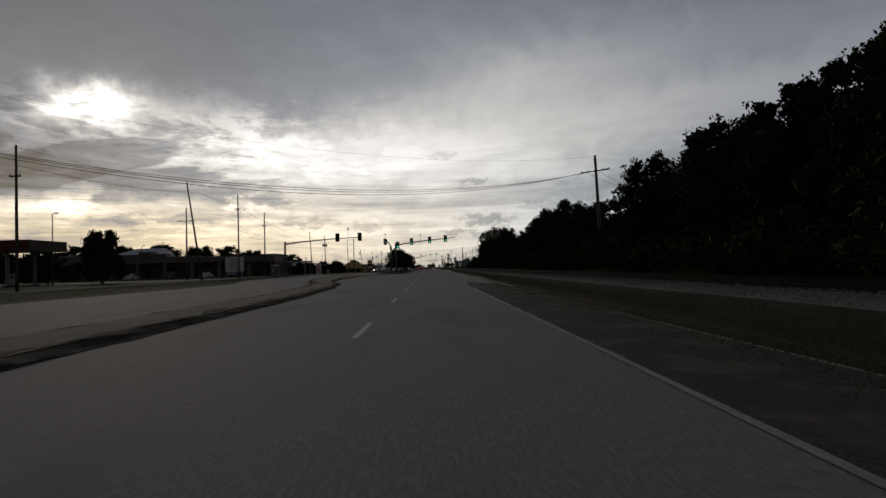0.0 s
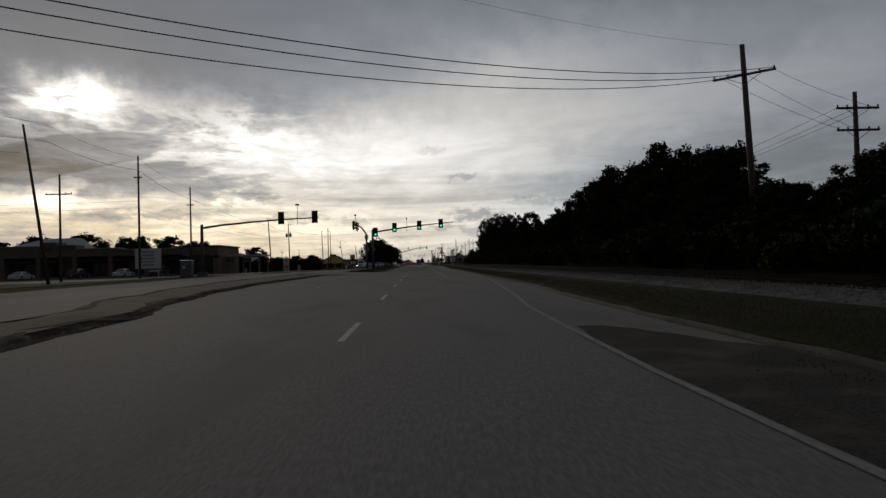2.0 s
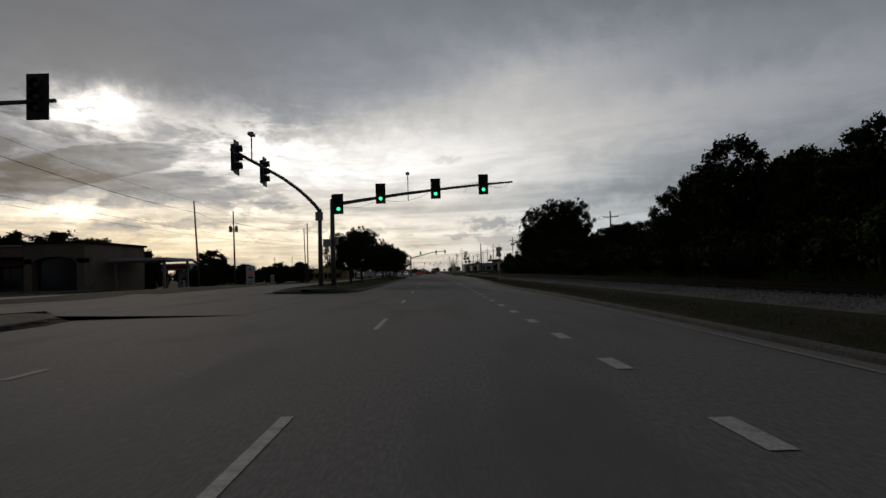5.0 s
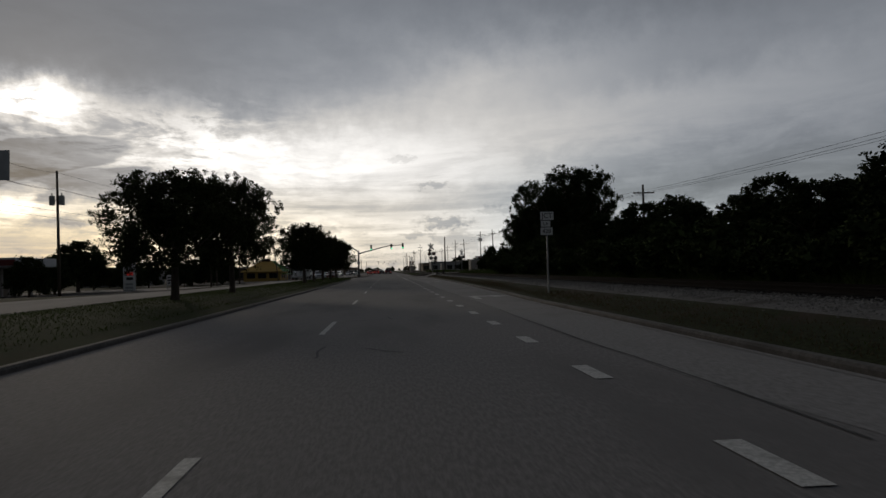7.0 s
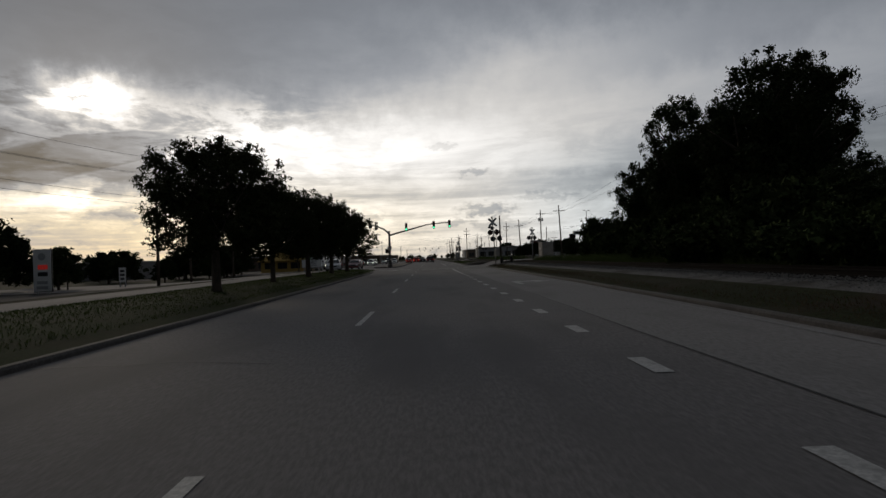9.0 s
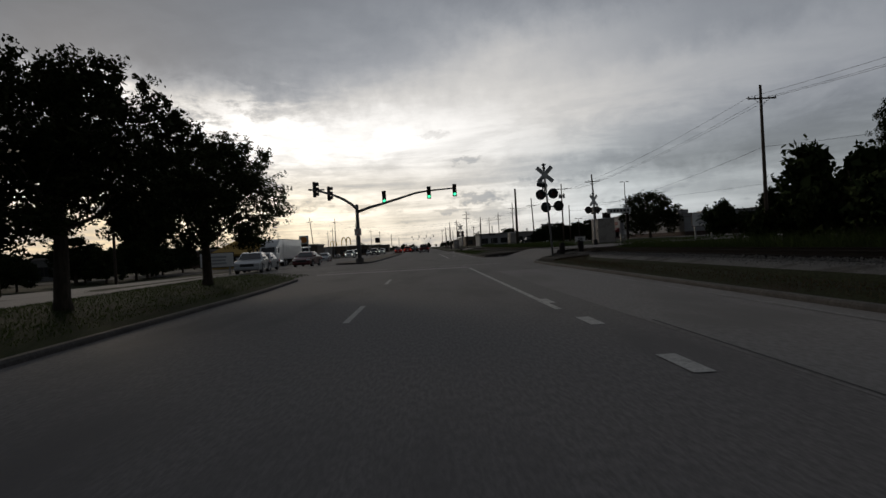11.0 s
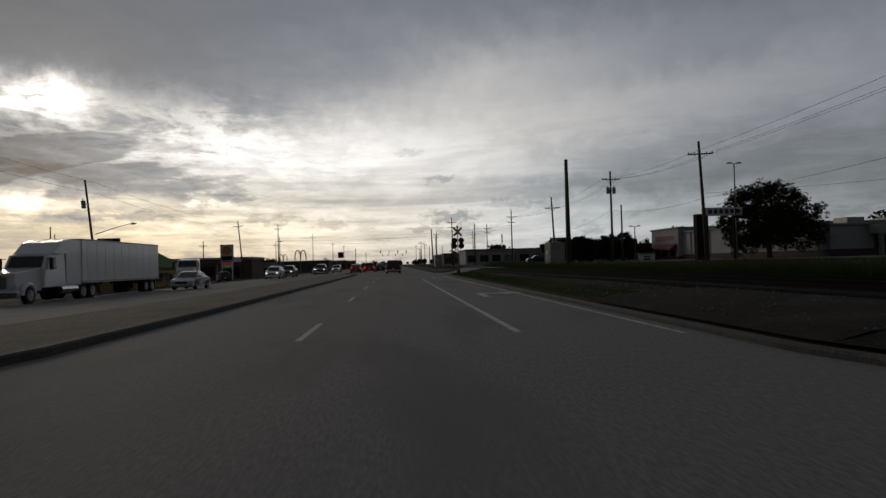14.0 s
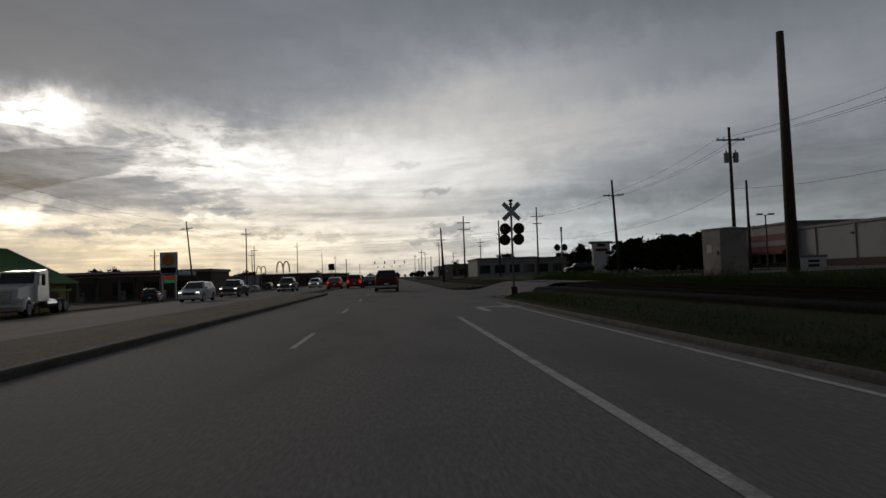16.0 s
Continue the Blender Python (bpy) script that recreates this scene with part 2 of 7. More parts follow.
M = {
    "ground": material("dry_grass_soil", (0.028, 0.032, 0.015), 0.95, grain=16, vary=0.45, blotch=0.35, bump=0.6, second=(0.046, 0.036, 0.026), spec=0.06),
    "turf": material("median_turf", (0.022, 0.032, 0.011), 0.95, grain=24, vary=0.4, blotch=0.5, bump=0.7, second=(0.028, 0.030, 0.014), spec=0.06),
    "road": material("worn_asphalt", (0.195, 0.183, 0.177), 0.9, grain=30, vary=0.22, blotch=0.5, bump=0.35, second=(0.155, 0.146, 0.141), stretch=(1, 0.22, 1), spec=0.14),
    "lane": material("pale_lane_concrete", (0.245, 0.232, 0.224), 0.9, grain=22, vary=0.18, blotch=0.5, bump=0.3, second=(0.20, 0.19, 0.182), stretch=(1, 0.3, 1), spec=0.14),
    "shoulder": material("dark_shoulder_asphalt", (0.065, 0.06, 0.055), 0.95, grain=24, vary=0.4, blotch=0.9, bump=0.7, second=(0.115, 0.10, 0.082), spec=0.06),
    "lot": material("dark_lot_asphalt", (0.062, 0.059, 0.057), 0.95, grain=20, vary=0.3, blotch=0.4, bump=0.3, second=(0.085, 0.08, 0.075), spec=0.06),
    "concrete": material("old_concrete", (0.19, 0.18, 0.165), 0.9, grain=18, vary=0.25, blotch=0.7, bump=0.3, second=(0.12, 0.11, 0.095)),
    "kerb": material("dirty_kerb_concrete", (0.072, 0.066, 0.061), 0.9, grain=16, vary=0.35, blotch=0.8, bump=0.4, second=(0.042, 0.038, 0.035)),
    "sand": material("sandy_median", (0.19, 0.168, 0.14), 0.95, grain=12, vary=0.35, blotch=0.45, bump=0.5, second=(0.15, 0.125, 0.095), spec=0.06),
    "paint": material("worn_road_paint", (0.47, 0.46, 0.435), 0.8, grain=22, vary=0.25, blotch=3.0, bump=0.1, second=(0.27, 0.26, 0.245)),
    "faint": material("faded_edge_paint", (0.255, 0.247, 0.236), 0.85, grain=14, vary=0.3, blotch=1.2, bump=0.1, second=(0.20, 0.19, 0.182), stretch=(3, 0.6, 1)),
    "crack": material("crack_seal", (0.035, 0.033, 0.032), 0.75, grain=20, vary=0.3, bump=0.2),
    # near-black ballast: the gloom before the woods is put into its colour
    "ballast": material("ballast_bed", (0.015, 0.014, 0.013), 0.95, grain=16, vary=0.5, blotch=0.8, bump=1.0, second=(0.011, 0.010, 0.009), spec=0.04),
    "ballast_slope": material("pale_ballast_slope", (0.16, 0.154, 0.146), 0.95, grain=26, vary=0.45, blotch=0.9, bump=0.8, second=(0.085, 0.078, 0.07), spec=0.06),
    "mulch": material("dark_soil", (0.030, 0.026, 0.021), 0.95, grain=18, vary=0.5, blotch=0.9, bump=0.9, second=(0.050, 0.042, 0.034), spec=0.06),
    "dirt_kerb": material("dirt_covered_kerb", (0.044, 0.037, 0.032), 0.95, grain=14, vary=0.5, blotch=1.3, bump=0.7, second=(0.095, 0.082, 0.070), spec=0.06),
    "stone": material("ballast_stone", (0.13, 0.125, 0.118), 0.95, grain=20, vary=0.3, bump=0.2, spec=0.06),
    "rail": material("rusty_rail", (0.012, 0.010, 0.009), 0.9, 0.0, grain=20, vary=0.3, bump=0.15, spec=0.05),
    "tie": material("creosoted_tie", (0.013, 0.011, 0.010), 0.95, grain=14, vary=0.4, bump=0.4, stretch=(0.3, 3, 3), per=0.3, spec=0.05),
    "galv": material("galvanised_steel", (0.36, 0.36, 0.36), 0.55, 0.35, grain=6, vary=0.18, blotch=1.2, bump=0.05, second=(0.28, 0.27, 0.26)),
    "alu": material("aluminium_mast", (0.125, 0.12, 0.117), 0.6, 0.3, grain=8, vary=0.12, blotch=0.9, bump=0.05),
    "black": material("black_housing", (0.022, 0.022, 0.022), 0.6, grain=12, vary=0.3, bump=0.05),
    "lens_off": material("dark_signal_lens", (0.05, 0.03, 0.02), 0.25, grain=30, vary=0.2, bump=0.1),
    "lens_rail": material("flasher_lens", (0.16, 0.07, 0.06), 0.18, grain=30, vary=0.2, bump=0.15),
    "lens_on": material("lit_green_lens", (0.06, 0.95, 0.42), 0.3, grain=30, vary=0.03, bump=0, emit=1.6),
    "wood": material("weathered_pole", (0.105, 0.082, 0.062), 0.95, grain=9, vary=0.35, blotch=1.0, bump=0.4, stretch=(4, 4, 0.35), per=0.2),
    "arm": material("dark_crossarm", (0.085, 0.07, 0.055), 0.95, grain=10, vary=0.35, bump=0.3),
    "ceramic": material("grey_insulator", (0.30, 0.29, 0.28), 0.3, grain=10, vary=0.1, bump=0),
    "wire": material("aged_cable", (0.03, 0.03, 0.03), 0.6, grain=6, vary=0.2, bump=0),
    "bark": material("grey_brown_bark", (0.085, 0.066, 0.05), 0.95, grain=7, vary=0.4, bump=0.7, stretch=(3, 3, 0.6)),
    "leaf_oak": leaf_material("oak_leaf", (0.040, 0.046, 0.022)),
    "leaf_wood": leaf_material("woodland_leaf", (0.032, 0.042, 0.020)),
    "leaf_willow": leaf_material("fine_leaf", (0.034, 0.044, 0.022)),
    "leaf_shrub": leaf_material("shrub_leaf", (0.040, 0.054, 0.022)),
    "grass": leaf_material("grass_blade", (0.036, 0.052, 0.018), 0.15, 0.5),
    "dry": leaf_material("dry_grass_blade", (0.058, 0.047, 0.031), 0.2, 0.5),
    "sign_white": material("sign_white", (0.72, 0.72, 0.70), 0.5, grain=10, vary=0.06, blotch=2, bump=0.02),
    "sign_back": material("sign_back_aluminium", (0.38, 0.39, 0.40), 0.45, 0.5, grain=8, vary=0.1, bump=0.02),
    "ink": material("black_sign_ink", (0.02, 0.02, 0.02), 0.5, grain=10, vary=0.1, bump=0),
    "cabinet": material("beige_cabinet", (0.40, 0.36, 0.325), 0.55, 0.1, grain=7, vary=0.08, blotch=1.4, bump=0.03, second=(0.29, 0.26, 0.23)),
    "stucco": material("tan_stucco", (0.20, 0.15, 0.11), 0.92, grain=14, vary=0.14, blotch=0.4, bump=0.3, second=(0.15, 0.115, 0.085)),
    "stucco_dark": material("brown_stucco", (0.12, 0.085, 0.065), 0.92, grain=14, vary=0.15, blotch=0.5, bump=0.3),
    "white_wall": material("off_white_wall", (0.37, 0.365, 0.37), 0.9, grain=12, vary=0.07, blotch=0.4, bump=0.15, second=(0.31, 0.305, 0.305)),
    "brick_base": material("brown_brick_base", (0.075, 0.048, 0.042), 0.92, grain=10, vary=0.3, blotch=0.8, bump=0.3),
    "trim": material("cornice_trim", (0.27, 0.25, 0.235), 0.85, grain=10, vary=0.1, bump=0.1),
    "roofing": material("flat_roofing", (0.16, 0.155, 0.15), 0.95, grain=10, vary=0.2, bump=0.2),
    "green_roof": material("green_metal_roof", (0.075, 0.20, 0.045), 0.55, 0.1, grain=5, vary=0.15, blotch=0.5, bump=0.1, stretch=(6, 0.3, 1)),
    "yellow_wall": material("mustard_wall", (0.43, 0.275, 0.07), 0.85, grain=9, vary=0.12, blotch=0.6, bump=0.15),
    "maroon_cloth": material("maroon_awning", (0.05, 0.014, 0.013), 0.8, grain=10, vary=0.15, bump=0.05),
    "red_awning": material("red_awning", (0.15, 0.022, 0.02), 0.7, grain=10, vary=0.12, bump=0.05),
    "shop_glass": material("dark_shop_glass", (0.02, 0.022, 0.025), 0.08, grain=3, vary=0.2, bump=0, spec=0.6),
    "mullion": material("bronze_mullion", (0.07, 0.055, 0.045), 0.5, 0.3, grain=8, vary=0.15, bump=0),
    "canopy": material("canopy_fascia", (0.42, 0.43, 0.45), 0.6, grain=6, vary=0.1, blotch=0.7, bump=0.02),
    "soffit": material("canopy_soffit", (0.60, 0.60, 0.58), 0.8, grain=6, vary=0.06, bump=0.02),
    "pylon": material("brown_pylon", (0.03, 0.023, 0.021), 0.9, grain=8, vary=0.2, bump=0.2, spec=0.08),
    "red_sign": material("red_sign_panel", (0.55, 0.06, 0.035), 0.45, grain=6, vary=0.08, bump=0),
    "yellow_sign": material("yellow_sign_panel", (0.80, 0.50, 0.05), 0.45, grain=6, vary=0.06, bump=0),
    "orange_sign": material("orange_disc", (0.72, 0.26, 0.05), 0.45, grain=6, vary=0.08, bump=0),
    "led_red": material("red_price_display", (0.65, 0.04, 0.03), 0.4, grain=6, vary=0.02, bump=0, emit=0.12),
    "led_green": material("green_price_display", (0.04, 0.5, 0.16), 0.4, grain=6, vary=0.02, bump=0, emit=0.1),
    "rubber": material("tyre_rubber", (0.022, 0.022, 0.022), 0.85, grain=20, vary=0.2, bump=0.1),
    "rim": material("alloy_rim", (0.42, 0.42, 0.43), 0.35, 0.8, grain=10, vary=0.1, bump=0),
    "car_glass": material("tinted_car_glass", (0.018, 0.02, 0.022), 0.06, grain=2, vary=0.1, bump=0, spec=0.7),
    "chrome": material("chrome", (0.62, 0.62, 0.63), 0.18, 1.0, grain=6, vary=0.05, bump=0),
    "tail": material("tail_lamp", (0.55, 0.02, 0.015), 0.25, grain=20, vary=0.1, bump=0),
    "tail_on": material("lit_tail_lamp", (1.0, 0.07, 0.04), 0.3, grain=20, vary=0.05, bump=0, emit=0.35),
    "head": material("head_lamp", (0.70, 0.71, 0.72), 0.15, grain=20, vary=0.05, bump=0),
    "head_on": material("lit_head_lamp", (1.0, 0.95, 0.85), 0.2, grain=20, vary=0.02, bump=0, emit=1.3),
    "yellow_plastic": material("amber_marker", (0.60, 0.30, 0.02), 0.4, grain=10, vary=0.1, bump=0),
    "plinth": material("mast_plinth", (0.15, 0.14, 0.13), 0.9, grain=14, vary=0.2, blotch=0.9, bump=0.3, second=(0.10, 0.092, 0.082)),
    "red_brick": material("rusty_post", (0.016, 0.012, 0.011), 0.9, grain=9, vary=0.3, bump=0.4),
}


def car_paint(name, col, metal=0.35):
    m = material(name, col, 0.32, metal, grain=40, vary=0.05, blotch=0.8, bump=0)
    m.node_tree.nodes["Principled BSDF"].inputs["Coat Weight"].default_value = 0.5
    m.node_tree.nodes["Principled BSDF"].inputs["Coat Roughness"].default_value = 0.08
    return m


for _n, _c in {"silver": (0.42, 0.43, 0.44), "white": (0.70, 0.70, 0.69), "maroon": (0.10, 0.018, 0.020), "darkgrey": (0.045, 0.048, 0.052), "red": (0.36, 0.03, 0.025), "blackcar": (0.018, 0.018, 0.020)}.items():
    M[_n] = car_paint("paint_" + _n, _c, 0.0 if _n == "white" else 0.3)


# ---- geometry helpers
class Geo:
    """Vertices and faces of one mesh."""

    def __init__(self):
        self.v, self.f = [], []

    def poly(self, pts):
        n = len(self.v)
        self.v += [tuple(p) for p in pts]
        self.f.append(tuple(range(n, n + len(pts))))
        return self

    def box(self, x0, y0, z0, x1, y1, z1, c=0.0):
        """A box; c: the width of the bevel along its edges."""
        c = min(c, (x1 - x0) * 0.45, (y1 - y0) * 0.45, (z1 - z0) * 0.45)
        n = len(self.v)
        if c <= 0:
            self.v += [(x, y, z) for z in (z0, z1) for x, y in ((x0, y0), (x1, y0), (x1, y1), (x0, y1))]
            self.f += [tuple(n + i for i in q) for q in ((3, 2, 1, 0), (4, 5, 6, 7), (0, 1, 5, 4), (1, 2, 6, 5), (2, 3, 7, 6), (3, 0, 4, 7))]
            return self
        rings = []
        for z, i in ((z0, c), (z0 + c, 0), (z1 - c, 0), (z1, c)):
            rings.append([(x0 + c + 0, y0 + i, z), (x1 - c, y0 + i, z), (x1 - i, y0 + c, z), (x1 - i, y1 - c, z), (x1 - c, y1 - i, z), (x0 + c, y1 - i, z), (x0 + i, y1 - c, z), (x0 + i, y0 + c, z)])
        return self.skin(rings, True, True)

    def skin(self, rings, cap0=True, cap1=True, closed=True):
        n, k = len(self.v), len(rings[0])
        for r in rings:
            self.v += [tuple(p) for p in r]
        for i in range(len(rings) - 1):
            for j in range(k if closed else k - 1):
                a, b = n + i * k + j, n + i * k + (j + 1) % k
                self.f.append((a, b, b + k, a + k))
        if cap0:
            self.f.append(tuple(n + j for j in reversed(range(k))))
        if cap1:
            self.f.append(tuple(n + (len(rings) - 1) * k + j for j in range(k)))
        return self

    def tube(self, pts, radii, n=8, caps=True):
        """A round tube along points; radii: one, or one a point."""
        pts = [Vector(p) for p in pts]
        rr = radii if isinstance(radii, (list, tuple)) else [radii] * len(pts)
        rings = []
        t0 = (pts[1] - pts[0]).normalized()
        side = t0.cross(Vector((0, 0, 1)) if abs(t0.z) < 0.9 else Vector((1, 0, 0))).normalized()
        for i, p in enumerate(pts):
            t = (pts[min(i + 1, len(pts) - 1)] - pts[max(i - 1, 0)]).normalized()
            side = (side - t * side.dot(t)).normalized()
            up = t.cross(side)
            rings.append([p + (side * math.cos(2 * math.pi * j / n) + up * math.sin(2 * math.pi * j / n)) * rr[i] for j in range(n)])
        return self.skin(rings, caps, caps)

    def disc(self, c, axis, r, h, n=16):
        """A short cylinder from c along axis."""
        c, a = Vector(c), Vector(axis).normalized()
        return self.tube([c, c + a * h], r, n)

    def mesh(self, name, mat, smooth=False):
        me = bpy.data.meshes.new(name)
        me.from_pydata([tuple(p) for p in self.v], [], self.f)
        me.materials.append(M[mat] if isinstance(mat, str) else mat)
        if smooth:
            me.shade_smooth()
        me.update()
        return me


def part(name, geo, mat, parent, label="", smooth=False):
    ob = new(name, geo.mesh(name, mat, smooth) if isinstance(geo, Geo) else geo)
    ob.parent = parent
    return tagged(ob, label)


def thing(name, label, category, group="", m=None, kind=""):
    """An Empty at a thing's base; its parts hang under it."""
    ob = new(name)
    ob.matrix_world = m or Matrix()
    return tagged(ob, label, category, group, kind)


def single(name, geo, mat, label, category, group="", kind="", smooth=False):
    return tagged(new(name, geo.mesh(name, mat, smooth)), label, category, group, kind)


def lettering(name, body, size, mat, parent, m, label=""):
    """Words in the built-in font as a thin mesh."""
    cu = bpy.data.curves.new(name, "FONT")
    cu.body, cu.size, cu.align_x, cu.align_y, cu.extrude = body, size, "CENTER", "CENTER", 0.002
    tmp = bpy.data.objects.new(name, cu)
    scene.collection.objects.link(tmp)
    me = bpy.data.meshes.new_from_object(tmp.evaluated_get(bpy.context.evaluated_depsgraph_get()))
    bpy.data.objects.remove(tmp)
    me.materials.clear()
    me.materials.append(M[mat])
    ob = new(name, me)
    ob.parent = parent
    ob.matrix_local = m
    return tagged(ob, label)


def smooth_at(v, pts):
    """A smooth line through (place, value) pairs."""
    if v <= pts[0][0]:
        return pts[0][1]
    for (a, p), (b, q) in zip(pts, pts[1:]):
        if v <= b:
            k = (v - a) / (b - a)
            return p + (q - p) * k * k * (3 - 2 * k)
    return pts[-1][1]


# ---- the lie of the land, x across the road, y along it
KERB_R = [(-60, 4.3), (26, 4.3), (34, 4.45), (44, 4.95), (60, 4.8), (92, 5.05), (106, 4.75), (120, 4.85), (132, 5.3), (150, 5.7), (160, 5.9), (196, 6.0), (202, 6.05), (204, 6.5), (206, 7.6), (207.6, 9.2), (208.8, 13.5), (221, 13.5), (221.4, 8.0), (222.4, 5.2), (224, 4.98), (275, 5.0), (279, 6.2), (281.5, 9), (282.5, 13), (295.5, 13), (297, 6), (299, 5), (600, 5)]
KERB_L = [(-60, -6.0), (8, -6.1), (20, -6.6), (30, -7.5), (38, -9.2), (46, -10.3), (58, -11.1), (85.5, -11.2)]
MEDIAN_FAR = [(-60, -7.6), (8, -7.7), (20, -8.2), (30, -9.2), (38, -11.0), (46, -12.2), (58, -13.1), (85.5, -12.9)]
VERGE = [(0.0, 0.12), (0.5, 0.24), (1.6, 0.32), (2.6, 0.36)]
RIGHT = [(8.2, 0.36), (9.0, 0.40), (12.2, 0.42), (14.5, 0.66), (30, 0.72), (80, 0.72)]
LEFT_A = [(-60, 0.0), (-40, 0.05), (-28, 0.25), (-20, 0.45), (-15.5, 0.2), (-6.0, 0.0)]
LEFT_B = [(-60, -1.1), (-36, -0.95), (-22, -0.4), (-15.5, 0.0), (-10, 0.08), (-6.0, 0.0)]
LEFT_C = [(-80, -1.7), (-36, -1.2), (-24, -0.55), (-12, -0.2), (-6.0, 0.0)]


def land(x, y):
    """Height of the ground."""
    if x > 4.2:
        k = smooth_at(y, KERB_R)
        if x < k:
            z = 0.0 if x < 6.5 else smooth_at(x, [(6.5, 0.0), (9.2, 0.56), (11.7, 0.58), (14.5, 0.66)])
        elif x < 8.2:
            z = smooth_at(x - k, VERGE)
        else:
            z = smooth_at(x, RIGHT)
            if x - k < 1.6:
                z = min(z, smooth_at(x, [(6.5, 0.12), (9.2, 0.58), (14.5, 0.66)]))
        return z
    if x > -6.0 or (y < 85.5 and x > smooth_at(y, KERB_L) + 0.05):
        return 0.0
    a, b, c = smooth_at(x, LEFT_A), smooth_at(x, LEFT_B), smooth_at(x, LEFT_C)
    u, v = smooth_at(y, [(120, 0.0), (165, 1.0)]), smooth_at(y, [(205, 0.0), (250, 1.0)])
    return (a * (1 - u) + b * u) * (1 - v) + c * v


# ---- ground: one sheet out to the horizon, a touch lower beneath the paving
def build_ground():
    left = [-4000, -1500, -600, -250, -120, -80, -60, -45, -36, -30, -26, -23, -20, -17.5, -15.5, -13, -11, -9, -7.5, -6, -3, 0, 3]
    right = [16, 18, 24, 30, 45, 80, 120, 250, 600, 1500, 4000]
    ys = [-3000, -1000, -300, -120] + [-60 + 4 * i for i in range(63)] + [192 + i for i in range(41)] + [236 + 4 * i for i in range(9)] + [272 + i for i in range(30)] + [304 + 8 * i for i in range(18)] + [450, 520, 620, 800, 1200, 2200, 4500]
    g = Geo()
    for y in sorted(set(ys)):
        k = smooth_at(y, KERB_R)
        beside = [3 + (k - 3.6) * u for u in (0.25, 0.5, 0.75)] + [k - 0.6, k - 0.06, k + 0.06, k + 0.4, k + 0.9]
        stop = k + 0.9
        beside += [stop + (14.8 - stop) * u for u in (0.1, 0.22, 0.36, 0.5, 0.64, 0.78, 0.9, 1.0)] if stop < 14 else [stop + 0.1 * u for u in range(1, 9)]
        row = left + beside + right
        for x in row:
            z = land(x, y) - (0.03 if not 3 < x < k else 0.6 if 201 < y < 223 or 277 < y < 299 else 0.12)
            if -14 < x <= 3 and y < 86:
                z = -0.12
            if abs(x) < 100 and -100 < y < 450 and not -16 < x < k + 0.5:
                z += 0.05 * (noise.noise((x * 0.21, y * 0.13, 0.0)))
            g.v.append((x, y, z))
    w = len(left) + 16 + len(right)
    n = len(g.v) // w
    g.f = [(j * w + i, j * w + i + 1, (j + 1) * w + i + 1, (j + 1) * w + i) for j in range(n - 1) for i in range(w - 1)]
    single("ground", g, "ground", "patchy dry grass and soil reaching to the horizon", "ground", kind="structure")


build_ground()


def sheet(g, left, right, y0, y1, lift, step=4.0, across=3):
    """A strip of paving between two lines x(y), laid over the land."""
    n = max(1, int((y1 - y0) / step))
    k0 = len(g.v)
    for j in range(n + 1):
        y = y0 + (y1 - y0) * j / n
        a, b = left(y), right(y)
        for i in range(across + 1):
            x = a + (b - a) * i / across
            g.v.append((x, y, land(x, y) + lift))
    w = across + 1
    g.f += [(k0 + j * w + i, k0 + j * w + i + 1, k0 + (j + 1) * w + i + 1, k0 + (j + 1) * w + i) for j in range(n) for i in range(across)]
    return g


def at(v):
    return (lambda y: v) if isinstance(v, (int, float)) else (lambda y: smooth_at(y, v))


# the two carriageways with their turn lanes, and the side streets
def flat(g, z):
    g.v = [(x, y, z) for x, y, _ in g.v]
    return g


def inset(y):
    return smooth_at(y, KERB_R) - 0.05


g = sheet(Geo(), at(-6.2), at(4.4), -60, 195, 0.0, across=2)
sheet(g, lambda y: smooth_at(y, KERB_L) - 0.02, at(-6.2), 8, 85.5, 0.0, 2.0, across=2)
sheet(g, at(4.4), inset, 34, 195, 0.0, across=1)
road = single("road", flat(g, 0.0), "road", "worn grey asphalt road with faded white lane lines", "road", kind="structure")
g = sheet(Geo(), at(-6.2), at(4.4), 195, 225, 0.0, across=2)
sheet(g, at(4.4), lambda y: min(inset(y), 6.5), 195, 225, 0.0, 0.5, across=1)
sheet(g, at(-6.2), lambda y: min(inset(y), 6.5), 225, 600, 0.0, 1.5, across=2)
sheet(g, at(-5.4), at(4.9), 600, 1500, 0.0, 60, across=1)
single("road", flat(g, 0.0), "road", "worn grey asphalt road beyond the level crossing", "road", kind="structure")
g = sheet(Geo(), at([(-60, -16.2), (30, -16.2), (44, -18.2), (84, -19)]), at(MEDIAN_FAR), -60, 85.5, 0.012)
sheet(g, at(-70), at(-17.0), 83, 104, 0.014, across=9)
sheet(g, at(-17.0), at(-6.2), 85.5, 104, 0.006)
sheet(g, at(-16.8), at(-10.7), 104, 195, 0.012)
sheet(g, at(-60), at(-12.0), 195, 222, 0.014, across=8)
sheet(g, at(-12.0), at(-6.2), 195, 225, 0.0, 2.0, across=8)
sheet(g, at(-22.0), at(-8.6), 222, 600, 0.012)
single("road", g, "road", "opposite carriageway of worn asphalt with side streets", "road", kind="structure")
g = sheet(Geo(), lambda y: 6.3, lambda y: max(6.35, min(inset(y), 16)), 203.2, 222.2, 0.012, 0.2, across=24)
sheet(g, at(13.4), at(70), 208.9, 220.9, 0.014, 1.0, across=16)
sheet(g, lambda y: 6.3, lambda y: max(6.35, min(inset(y), 16)), 279.0, 297.4, 0.012, 0.2, across=24)
sheet(g, at(12.9), at(60), 282.6, 295.4, 0.014, 1.0, across=14)
single("road", g, "road", "side street of pale asphalt over the railway", "road", kind="structure")
